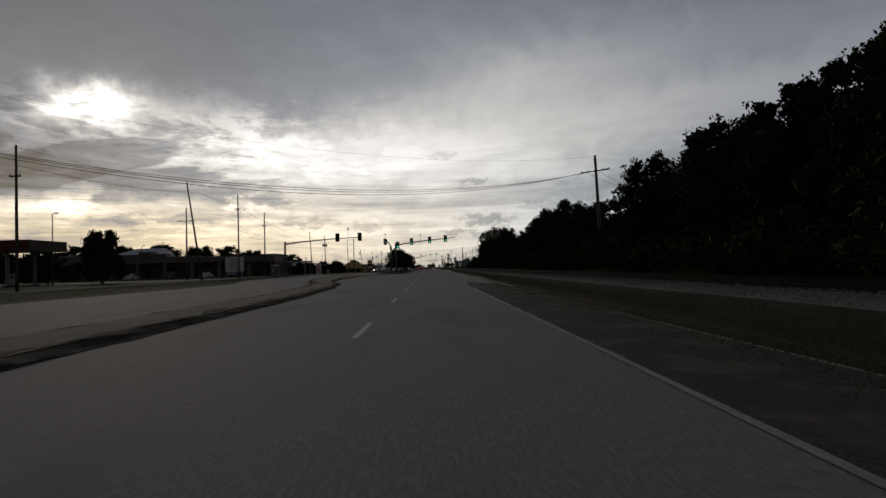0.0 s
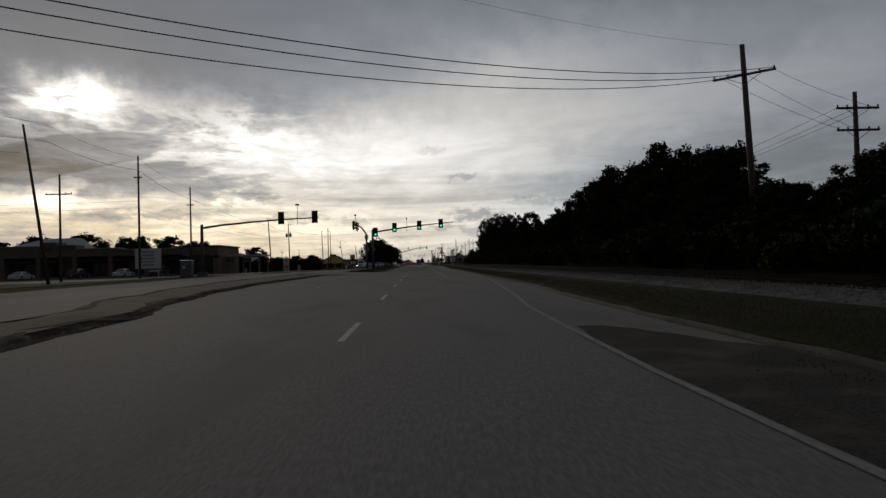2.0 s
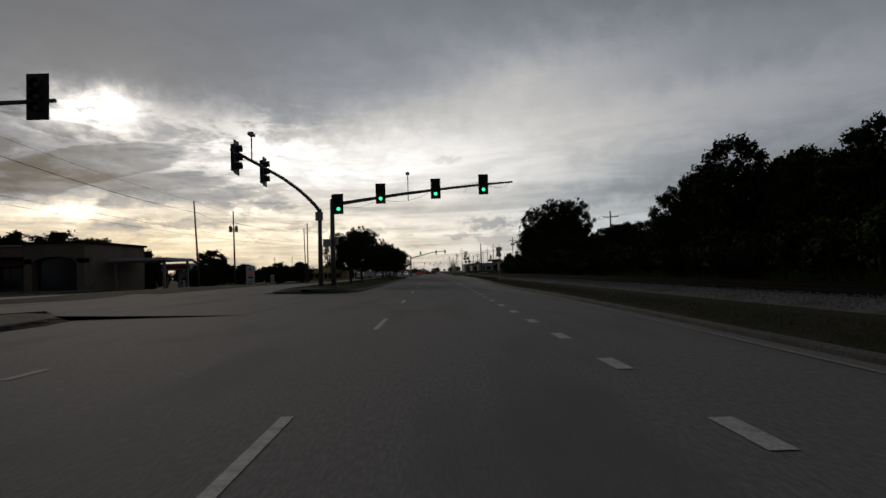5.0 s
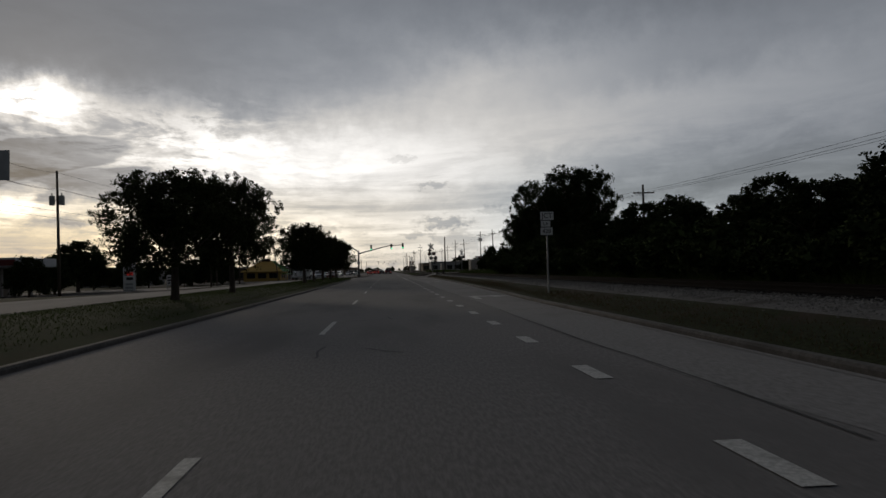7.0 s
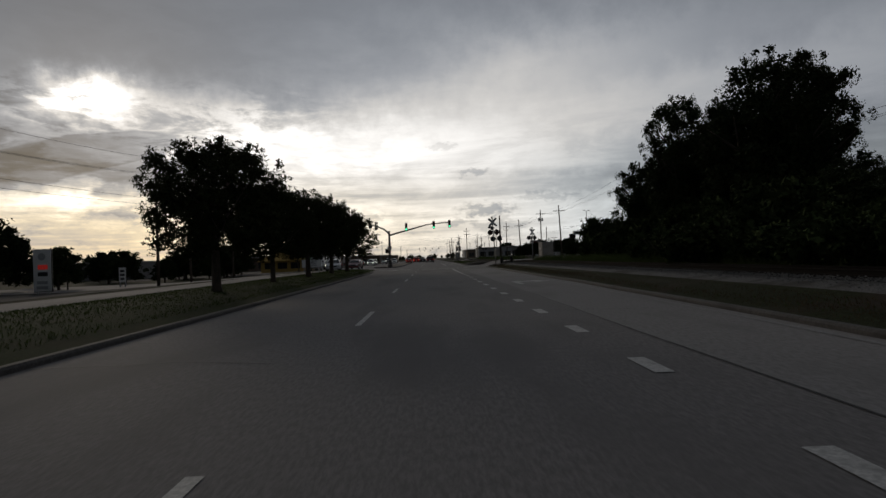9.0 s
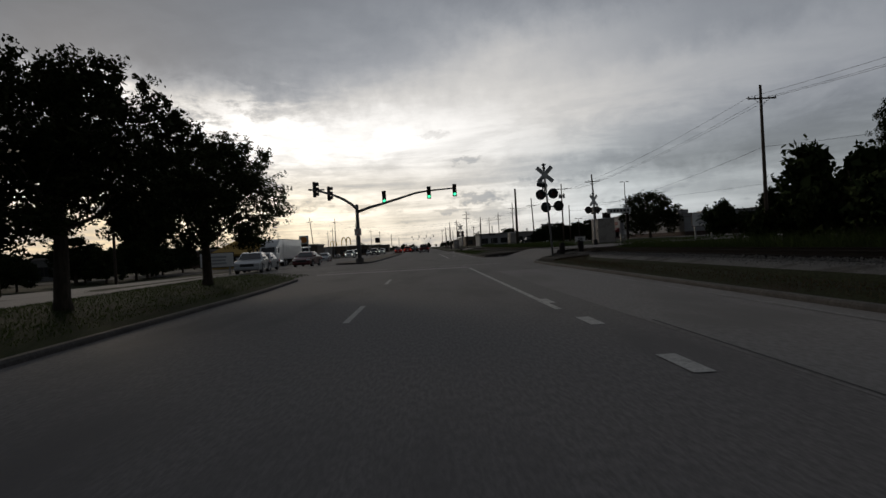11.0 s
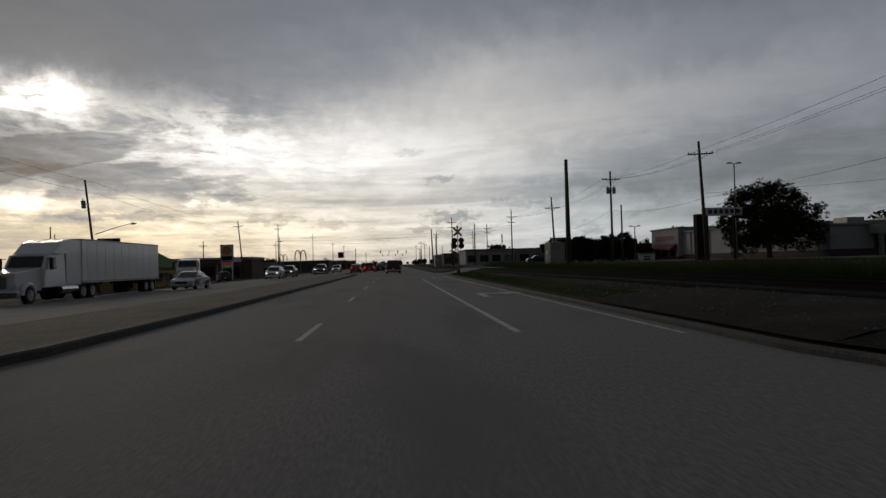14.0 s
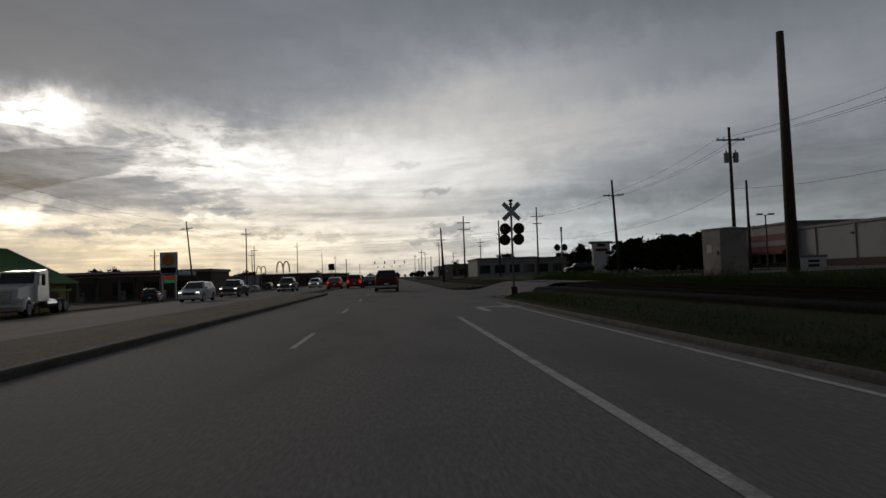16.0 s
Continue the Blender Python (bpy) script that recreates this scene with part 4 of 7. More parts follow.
STREET = "street trees on the median"
oaks = [tree_model("street_tree", "dark leafy street tree on the grassy median", STREET, 5.1, 5.7, 1.25, 11 + i, 52000, 0.047, "leaf_oak", 0.15, 10, 46, shell=0.3, fill=0.56, belly=0.45, sprays=44) for i in range(3)]
for i, (x, y, s, sz) in enumerate(((-7.85, 123.0, 0.94, 0.90), (-7.75, 130.8, 0.87, 1.08), (-7.5, 154.9, 1.0, 1.0), (-7.7, 163.2, 0.82, 0.88), (-7.65, 171.6, 1.04, 1.0), (-7.6, 180.2, 1.04, 1.0), (-7.6, 188.6, 1.05, 0.98))):
    if i < 3:
        oaks[i].location = (x, y, 0.28)
        oaks[i].rotation_euler = (0, 0, i * 1.3)
        oaks[i].scale = (s, s, sz)
    else:
        copy_thing(oaks[i % 3], Matrix.Translation((x, y, 0.28)) @ Euler((0, 0, i * 2.1)).to_matrix().to_4x4()).scale = (s, s, sz)

WOODS = "roadside woods behind the railway"
woods = [tree_model("woodland_tree", "dense dark broadleaf tree in the roadside woods", WOODS, 7.5, 6.2 - 0.5 * (i % 2), 0.5, 31 + i, 20000, 0.10, "leaf_wood", 0.16, 6, 30, shell=0.3) for i in range(4)]
EDGE = [(-60, 10.2), (-9, 10.2), (4.7, 9.9), (11.7, 9.6), (17.6, 9.4), (24.6, 9.4), (28.2, 9.6), (31.7, 9.3), (32.6, 5.2), (46.9, 4.8), (53.2, 5.0), (54.4, 8.8), (61, 9.2), (77.4, 8.3), (84, 6.6), (92, 6.8), (98, 7.5), (102.5, 7.0), (105, 5.2), (112, 4.6), (120, 4.5), (128, 4.7), (140, 4.7), (158, 4.2)]
WIDE = [(70, 1.168), (100, 1.0)]
rng = random.Random(5)
used = 0
for row, (x0, gap) in enumerate(((15.2, 3.6), (19.5, 4.4), (25.0, 6.5))):
    y = -52.0 + row * 2
    while y < 158:
        h = smooth_at(y, EDGE) - 0.6
        k = smooth_at(y, WIDE)
        x = (x0 + rng.uniform(-1.0, 1.0)) * k
        if row == 2:
            h *= 0.9
        if row and 33 < y < 44.6 + 14 * row:
            h = min(h, 3.9 + 0.9 * row)
        s = h / 7.5 * rng.uniform(0.86, 1.08)
        m = Matrix.Translation((x, y, 0.55)) @ Euler((0, 0, rng.uniform(0, 6.28))).to_matrix().to_4x4()
        if used < 4:
            ob = woods[used]
            ob.matrix_world = m
        else:
            ob = copy_thing(woods[used % 4], m)
        w = k * max(0.72, min(1.15, s / k * rng.uniform(0.9, 1.2)))
        ob.scale = (w, w, s)
        used += 1
        y += gap * rng.uniform(0.75, 1.25)

BUSH = "undergrowth along the railway"


def bush_model(seed, label, group, mat="leaf_shrub"):
    rng = random.Random(seed)
    t = thing("bush", label, "bush", group)
    g = Geo()
    for i in range(7):
        a = i * 0.9
        g.tube([(0, 0, -0.1), (math.cos(a) * 0.3, math.sin(a) * 0.3, 0.6), (math.cos(a) * 0.8, math.sin(a) * 0.8, 1.3)], [0.04, 0.03, 0.01], 5)
    part("trunk", g, "bark", t)
    bl = [(rng.uniform(-1.1, 1.1), rng.uniform(-1.1, 1.1), rng.uniform(0.5, 1.5), rng.uniform(0.5, 0.8), rng.uniform(0.45, 0.75)) for _ in range(9)]
    part("foliage", leaf_mesh("foliage", bl, 6500, 0.085, mat, seed, shell=0.3), mat, t)
    return t


bushes = [bush_model(71 + i, "low dark shrub at the foot of the woods", BUSH) for i in range(2)]
rng = random.Random(8)
y, k = -40.0, 0
while y < 170:
    m = Matrix.Translation((12.85 + rng.uniform(-0.4, 0.6), y, 0.5)) @ Euler((0, 0, rng.uniform(0, 6.28))).to_matrix().to_4x4()
    if k < 2:
        ob = bushes[k]
        ob.matrix_world = m
    else:
        ob = copy_thing(bushes[k % 2], m)
    s = rng.uniform(0.8, 1.25)
    ob.scale = (s * 1.15, s * 1.15, s)
    k += 1
    y += rng.uniform(1.9, 3.0)

# a thicket under the tall trees
for i in range(16):
    m = Matrix.Translation((16.2 + rng.uniform(-0.8, 1.8), 158 + i * 2.6 + rng.uniform(-0.6, 0.6), 0.5)) @ Euler((0, 0, rng.uniform(0, 6.28))).to_matrix().to_4x4()
    s = rng.uniform(1.3, 1.9) if i < 13 else rng.uniform(0.8, 1.1)
    copy_thing(bushes[i % 2], m).scale = (s, s, s * 1.15)

BIG = "tall trees by the crossing"
big = [tree_model("tall_tree", "tall dark feathery tree beside the railway", BIG, 12.5, 8.6, 0.6, 91 + i, 52000, 0.095, "leaf_willow", 0.34, 9, 46, droop=0.2, shell=0.35, tall=0.8, fill=0.66, belly=0.45, sprays=40) for i in range(2)]
for i, (x, y, s, sz) in enumerate(((20.2, 169.8, 1.02, 0.96), (24.3, 172.5, 0.84, 1.0), (18.2, 178.0, 0.74, 0.92), (18.2, 186.5, 0.66, 0.66), (21.5, 177.5, 0.8, 0.9), (19.5, 161.5, 0.60, 0.36), (24.0, 184.0, 0.8, 0.7), (20.2, 192.0, 0.44, 0.5), (19.2, 196.5, 0.34, 0.26), (20.0, 181.5, 0.7, 0.72), (25.0, 163.0, 0.6, 0.36))):
    m = Matrix.Translation((x, y, 0.6)) @ Euler((0, 0, i * 1.7)).to_matrix().to_4x4()
    if i < 2:
        ob = big[i]
        ob.matrix_world = m
    else:
        ob = copy_thing(big[i % 2], m)
    ob.scale = (s, s, sz)

# single trees elsewhere
lot = tree_model("shade_tree", "broad dark shade tree on the grass by the shops", "", 9.0, 10.6, 0.9, 120, 44000, 0.095, "leaf_oak", 0.24, 8, 46, shell=0.35, fill=0.7, belly=0.4)
lot.location = (43.3, 285.5, 0.66)
lot.scale = (1.2, 1.2, 0.98)
FAR = "trees beyond the car parks"
far = [tree_model("background_tree", "dark broadleaf tree beyond the buildings", FAR, 6.4, 6.6, 0.7, 130 + i, 12000, 0.15, "leaf_wood", 0.18, 5, 22, shell=0.25) for i in range(2)]
spots = [
    (46.0, 247.0, 0.9, 0.95), (-49.1, 203.0, 1.5, 1.3), (-42.5, 205.0, 0.9, 0.78), (-100.45, 161.76, 2.22, 1.75), (-87.6, 162.93, 1.98, 1.66), (-77.09, 161.76, 2.1, 1.73),
    (-66.58, 162.93, 1.87, 1.59), (-58.4, 162.93, 1.75, 1.59), (-50.22, 158.25, 1.52, 1.31), (-113.3, 166.45, 2.22, 1.75), (-126.14, 166.45, 2.22, 1.63), (-42.05, 157.07, 0.82, 0.99),
    (-53.2, 83.2, 1.22, 1.36), (-46, 277, 1.0, 0.85), (-47.5, 290, 1.1, 0.9), (-54, 288, 1.1, 0.9), (-42, 262, 1.3, 1.02),
    (-46, 250, 1.2, 1.0), (-40, 254, 1.1, 0.92), (-65.41, 89.1, 0.93, 0.87),
    (-50.22, 77.38, 0.72, 0.7), (-39.5, 172.0, 0.75, 0.75), (-46.0, 190.0, 0.95, 0.85), (-77.09, 166.45, 1.4, 1.17), (-91.1, 168.79, 1.52, 1.22), (-105.12, 166.45, 1.52, 1.28),
    (-119.14, 164.11, 1.52, 1.17), (-63.07, 166.45, 1.17, 1.05), (-51.39, 164.11, 1.05, 0.99), (-133.15, 154.73, 1.63, 1.4), (-62, 205, 1.0, 0.9), (-70, 215, 1.1, 0.9),
    (-58, 228, 1.0, 0.9), (-52, 240, 1.1, 0.9), (-60, 250, 1.2, 0.95), (-48, 256, 1.1, 0.85), (-44, 268, 0.9, 0.75), (-55, 270, 1.1, 0.9),
    (-66, 262, 1.2, 0.9), (-75, 275, 1.2, 0.9), (-40, 246, 0.8, 0.7), (-42, 232, 0.7, 0.6), (24, 296, 0.7, 0.5), (27, 306, 0.8, 0.6),
    (30, 314, 0.8, 0.62), (38, 342, 1.0, 0.85), (70, 262, 1.0, 0.95), (78, 250, 1.0, 1.0), (88, 262, 1.2, 1.0),
    (64, 240, 0.6, 0.5), (57, 228, 0.7, 0.6), (74, 226, 1.0, 0.9), (52, 245, 0.55, 0.42), (45, 262, 0.5, 0.35),
    (34, 336, 1.0, 0.74), (37.5, 334, 0.95, 0.74), (41, 333, 0.95, 0.8), (43.9, 333, 0.85, 0.88), (46.0, 326.5, 0.42, 0.42), (36, 328, 0.5, 0.4), (40, 328, 0.5, 0.42), (43, 327, 0.5, 0.45),
]
for i, (x, y, s, sz) in enumerate(spots):
    m = Matrix.Translation((x, y, land(x, y) - 0.1)) @ Euler((0, 0, i * 1.1)).to_matrix().to_4x4()
    if i < 2:
        ob = far[i]
        ob.matrix_world = m
    else:
        ob = copy_thing(far[i % 2], m)
    ob.scale = (s, s, sz)


def far_woods(name, x0, x1, y0, y1, h, n, seed, label):
    """A distant belt of trees as one body of leaves."""
    rng = random.Random(seed)
    bl = []
    for i in range(n):
        x, y = rng.uniform(x0, x1), rng.uniform(y0, y1)
        r = rng.uniform(2.5, 5.0)
        hh = h * rng.uniform(0.5, 1.1)
        bl.append((x, y, land(x, y) + hh * 0.5, r, hh * 0.55))
    me = leaf_mesh(name, bl, n * 620, 0.42, "leaf_wood", seed, shell=0.3, core_size=3.4)
    tagged(new(name, me), label, "woods", kind="stuff")


far_woods("far_woods", -260, -80, 260, 420, 8, 60, 201, "distant dark belt of trees")
far_woods("far_woods", -180, -50, 470, 900, 9, 90, 202, "distant dark belt of trees")
far_woods("far_woods", 40, 200, 350, 620, 8, 90, 203, "distant dark belt of trees")
far_woods("far_woods", 25, 260, 640, 1100, 10, 90, 204, "distant dark belt of trees")
far_woods("far_woods", 90, 200, 190, 330, 9, 60, 205, "distant dark belt of trees")
far_woods("far_woods", -200, -85, 120, 250, 8, 60, 206, "distant dark belt of trees")
far_woods("far_woods", -90, 90, 1150, 1500, 10, 60, 207, "distant dark belt of trees")


# ---- grass
def grass(name, count, place, h, mat, label, seed):
    rng = np.random.default_rng(seed)
    g = Geo()
    for i in range(count):
        x, y, z = place(rng)
        a = rng.uniform(0, 6.28)
        hh, w = h * rng.uniform(0.4, 1.3), 0.011 * rng.uniform(0.6, 1.4)
        lx, ly = rng.normal(0, 0.4) * hh, rng.normal(0, 0.4) * hh
        n = len(g.v)
        g.v += [(x - w * math.cos(a), y - w * math.sin(a), z), (x + w * math.cos(a), y + w * math.sin(a), z), (x + lx, y + ly, z + hh)]
        g.f.append((n, n + 1, n + 2))
    single(name, g, mat, label, "grass", kind="stuff")


def on_median(rng):
    y, u = rng.uniform(108, 197), rng.uniform(0.04, 0.96)
    x = -10.7 + 5.2 * u
    return x, y, land(-10.8, y) * (1 - u) + 0.13 + 0.16 * (1 - (2 * u - 1) ** 2)


def on_verge(rng):
    y = rng.uniform(-22, 205)
    k = smooth_at(y, KERB_R)
    x = k + 0.15 + abs(rng.normal(0, 0.9))
    return x, y, land(x, y) - 0.04


def on_bank(rng):
    y, x = rng.uniform(224, 282), 5.2 + abs(rng.normal(0, 1.1))
    return x, y, land(x, y) - 0.04


def on_left(rng):
    y, x = rng.uniform(5, 82), -17.0 - abs(rng.normal(0, 4.5))
    return x, y, land(x, y) - 0.04


def on_right(rng):
    y, x = rng.uniform(222, 282), 13.4 + abs(rng.normal(0, 8.0))
    return x, y, land(x, y) - 0.04


def by_track(rng):
    y, x = rng.uniform(-5, 300), 11.9 + abs(rng.normal(0, 0.8))
    if 206 < y < 223:
        y += 17
    return x, y, land(x, y) - 0.04



def by_kerb(rng):
    y = rng.uniform(-8, 80)
    x = smooth_at(y, KERB_L) + abs(rng.normal(0.12, 0.07))
    return x, y, 0.0


def on_shoulder(rng):
    y = rng.uniform(-20, 22)
    while noise.noise((y * 0.35, 4.0, 0.0)) + rng.normal(0, 0.25) < 0.0:
        y = rng.uniform(-20, 22)
    x = smooth_at(y, KERB_R) - abs(rng.normal(0, 0.55))
    return x, y, 0.0


grass("weeds", 16000, by_kerb, 0.09, "dry", "dry weeds along the foot of the kerb", 8)
grass("weeds", 6000, on_shoulder, 0.03, "grass", "grass creeping over the crumbling shoulder", 9)
grass("grass", 50000, on_median, 0.06, "grass", "short dark green grass on the tree median", 1)
grass("grass", 60000, on_verge, 0.06, "dry", "dry brown grass on the railway verge", 2)
grass("grass", 12000, on_verge, 0.05, "grass", "green weeds on the railway verge", 3)
grass("grass", 22000, on_bank, 0.07, "grass", "grass between kerb and railway", 4)
grass("grass", 22000, on_left, 0.08, "grass", "rough grass by the car park", 5)
grass("grass", 22000, on_right, 0.12, "grass", "rough grass beyond the railway", 6)
grass("weeds", 90000, by_track, 0.62, "grass", "tall dark weeds behind the rails", 7)


# ---- utility poles and their lines
POLES = "wooden utility poles"


def utility_pole(x, y, top, r=0.13, arms=(), lean=(0, 0), cans=0, turn=0.0, label="weathered wooden utility pole"):
    """arms: (height, half length) pairs; cans: transformers."""
    z = land(x, y)
    t = thing("utility_pole", label, "utility pole", POLES, Matrix.Translation((x, y, z)) @ Euler((radians(lean[0]), radians(lean[1]), radians(turn))).to_matrix().to_4x4())
    h = top - z
    part("pole", Geo().tube([(0, 0, -0.3), (0, 0, h * 0.5), (0, 0, h)], [r * 1.25, r, r * 0.75], 10), "wood", t, smooth=True)
    for ah, half in arms:
        ah -= z
        arm = part("crossarm", Geo().box(-half, -r - 0.11, ah - 0.06, half, -r - 0.01 + 0.03, ah + 0.06, 0.01), "arm", t)
        for s in (-1, 1):
            part("brace", Geo().tube([(s * half * 0.55, -r - 0.05, ah - 0.05), (0, -r * 0.8, ah - 0.55)], 0.018, 5), "galv", t)
        for u in (-0.95, -0.5, 0.5, 0.95) if half > 0.8 else (-0.9, 0.9):
            part("insulator", Geo().tube([(half * u, -r - 0.05, ah + 0.05), (half * u, -r - 0.05, ah + 0.13), (half * u, -r - 0.05, ah + 0.2)], [0.03, 0.06, 0.035], 8), "ceramic", arm)
    for i in range(cans):
        s = (-1, 1, 0)[i]
        ch = h - 2.6
        can = part("transformer", Geo().tube([(s * 0.42, -0.1, ch - 0.5), (s * 0.42, -0.1, ch - 0.46), (s * 0.42, -0.1, ch + 0.3), (s * 0.42, -0.1, ch + 0.36)], [0.2, 0.24, 0.24, 0.18], 14), "galv", t, "grey transformer can")
        part("bushing", Geo().tube([(s * 0.42, -0.1, ch + 0.36), (s * 0.42, -0.1, ch + 0.52), (s * 0.42, -0.1, ch + 0.6)], [0.045, 0.06, 0.03], 8), "ceramic", can)
        part("bracket", Geo().box(min(0, s * 0.3), -0.06, ch - 0.1, max(0.02, s * 0.3), 0.02, ch - 0.02), "galv", can)
    return t


def cable(a, b, sag, r=0.012, n=14):
    a, b = Vector(a), Vector(b)
    return Geo().tube([a.lerp(b, i / n) - Vector((0, 0, sag * 4 * (i / n) * (1 - i / n))) for i in range(n + 1)], r, 4, False)


def line(a, b, offsets, sag, r=0.013, label="sagging overhead power lines"):
    """Cables between two poles; offsets: across and up at both ends."""
    t = thing("power_line", label, "power line", "overhead lines")
    for u, v in offsets:
        part("cable", cable((a[0] + u, a[1], a[2] + v), (b[0] + u, b[1], b[2] + v), sag), "wire", t)
    return t


A2 = 1.25
left_poles = [((-33.87, 32.84, 12.15), (0, 0), 0), ((-32.75, 71.05, 14.45), (0, -8.0), 0), ((-33.4, 90.5, 14.83), (0, 0), 0), ((-32.94, 106.09, 12.97), (0, 0), 0), ((-31.8, 150.4, 11.6), (0, -3), 0), ((-29.6, 158.6, 10.9), (0, -1), 2), ((-25.6, 192, 11.6), (0, 0), 0), ((-30, 211.5, 11.9), (0, -1.5), 0), ((-30, 228, 13.0), (0, 0), 0)]
for (x, y, z), lean, cans in left_poles:
    utility_pole(x, y, z, 0.12, arms=((z - 2.6, 0.45),) if y < 140 and y != 71.05 else (), lean=lean, cans=cans)
utility_pole(-33.87, 14.56, 10.64, 0.13, arms=((10.05, 1.1),))
utility_pole(-41.93, 89.33, 12.62, 0.13, arms=((10.29, 1.5),))
for p, q in zip(left_poles, left_poles[1:]):
    line(p[0], q[0], ((-0.1, -0.15), (-0.2, -1.6), (0.15, -1.75)), 0.35 + 0.004 * abs(q[0][1] - p[0][1]))
line((-70.08, 14.09, 10.52), (-34.69, 71.05, 13.08), ((0, 0), (0, -1.3)), 0.8)
line((-87.6, 63.31, 7.03), (-33.4, 90.5, 8.66), ((0, 0), (0, 0.8)), 0.7)
line((-33.4, 90.5, 8.42), (-25.6, 192, 7.6), ((0, 0), (0, -0.6)), 1.0)
# the big pole at the edge of the woods, its lines over the road
utility_pole(18.85, 49.5, 13.15, 0.18, arms=((11.35, 1.63),), lean=(0, -1.9), turn=-35, label="tall wooden pole with a heavy crossarm by the woods")
utility_pole(25.8, 50.8, 10.6, 0.16, arms=((9.6, 1.28), (8.3, 1.28)), label="double crossarm wooden pole among the trees")
for dy, dz in ((-1.1, 0.12), (0.0, 0.12), (1.15, 0.12)):
    t = thing("power_line", "sagging power line across the road", "power line", "overhead lines")
    part("cable", cable((18.5 + dy, 49.45 - dy * 0.7, 11.4 + dy * 0.09), (-33.87, 14.0 - (0.5 if dy > 0 else 1.9) * dy, 10.2), 3.26, 0.018, 30), "wire", t)
    t = thing("power_line", "short power line between poles by the woods", "power line", "overhead lines")
    part("cable", cable((18.5 + dy, 49.45 - dy * 0.7, 11.4), (25.8 + dy * 0.93, 50.8, 9.7 if dy > 0 else 8.42), 0.17), "wire", t)
part("cable", cable((18.5, 49.5, 13.0), (-33.87, 14.6, 13.8), 2.56, 0.006, 30), "wire", thing("power_line", "thin earth wire above the road", "power line", "overhead lines"))
line((25.8, 50.8, 9.7), (29.8, 170.5, 9.7), ((-1, 0), (0.2, 0), (1, 0)), 1.6)
# the line along the far side of the railway
right_poles = [(29.8, 170.5, 10.6, 9.6, 0), (29.9, 220.8, 13.8, 12.6, 0), (29.7, 273.7, 12.2, 10.95, 0), (29.75, 299.6, 13.2, 12.05, 2), (27.3, 320.8, 12.0, 10.1, 0), (29.2, 370, 14.2, 12.3, 0), (31.0, 424, 14.0, 12.5, 0), (32, 470, 14.0, 12.6, 0), (32, 520, 14.0, 12.6, 0), (33, 580, 14, 12.6, 0), (33, 650, 14, 12.6, 0)]
for x, y, top, arm, cans in right_poles:
    utility_pole(x, y, top, 0.15, arms=((arm, A2),) + (((arm - 1.4, 0.9),) if y > 360 else ()), lean=(0, -2.2 if y in (273.7, 320.8) else 0), cans=cans, label="wooden power pole with crossarm beyond the railway")
for p, q in zip(right_poles, right_poles[1:]):
    line((p[0], p[1], p[3] + 0.15), (q[0], q[1], q[3] + 0.15), ((-1.15, 0), (0.6, 0), (1.15, 0)), 0.5)
    line((p[0], p[1], p[3] - 4.2), (q[0], q[1], q[3] - 4.2), ((0, 0),), 0.6, label="single communication cable between poles")
line((29.7, 273.7, 7.2), (75, 262, 11), ((0, 0),), 0.8, label="single service cable to the shops")
utility_pole(15.45, 270.8, 10.15, 0.19, label="bare thick wooden pole beside the railway cabinet")
utility_pole(6.9, 329, 7.4, 0.13, lean=(0, -2))
utility_pole(13.3, 360, 11.8, 0.13, arms=((10.6, 1.1), (9.4, 1.1)))
utility_pole(15.2, 334, 8.6, 0.11)
utility_pole(31.3, 300.0, 8.6, 0.12)
for x, y, top in ((12, 395, 10.5), (14, 430, 11), (10, 455, 10), (13.5, 500, 11), (11, 545, 11.5), (15, 600, 11)):
    utility_pole(x, y, top, 0.13, arms=((top - 0.9, 1.0),))
for x, y, top, lean in ((-32.8, 288.2, 11.6, 6.0), (-33.5, 357.3, 12.0, 5.0), (-30.9, 384.5, 12.8, 0), (-37, 420, 11, 0), (-42, 440, 10.5, 0), (-33, 470, 14.5, 0), (-30, 520, 13, 0), (-28, 560, 13, 0), (-60, 330, 9.5, 0), (-75, 360, 10, 0), (-52, 390, 9, 0)):
    utility_pole(x, y, top, 0.13, arms=((top - 1.3, 1.0),) if y > 350 else (), lean=(0, -lean), cans=1 if y < 300 else 0)
line((-32.8, 288.2, 11.2), (-33.5, 357.3, 11.4), ((0, 0), (0.1, -1.2)), 0.9)
line((-33.5, 357.3, 11.4), (-30.9, 384.5, 11.8), ((0, 0), (0.1, -1.2), (0, -4)), 0.4)
line((-30.9, 384.5, 11.8), (-33, 470, 12.8), ((-0.8, 0), (0.8, 0), (0, -4)), 0.9)
line((-30, 228, 12.4), (-32.8, 288.2, 11.2), ((0, 0), (0.1, -1.2)), 0.8)
line((-33, 470, 11), (31.0, 424, 10), ((0, 0), (0, 0.9), (0, 1.7)), 1.2, label="cables strung across the road")
line((-28, 560, 11), (32, 520, 11), ((0, 0), (0, 0.9)), 1.2, label="cables strung across the road")
line((-30.9, 384.5, 8.5), (29.2, 370, 9.5), ((0, 0), (0, 0.7)), 1.0, label="cables strung across the road")


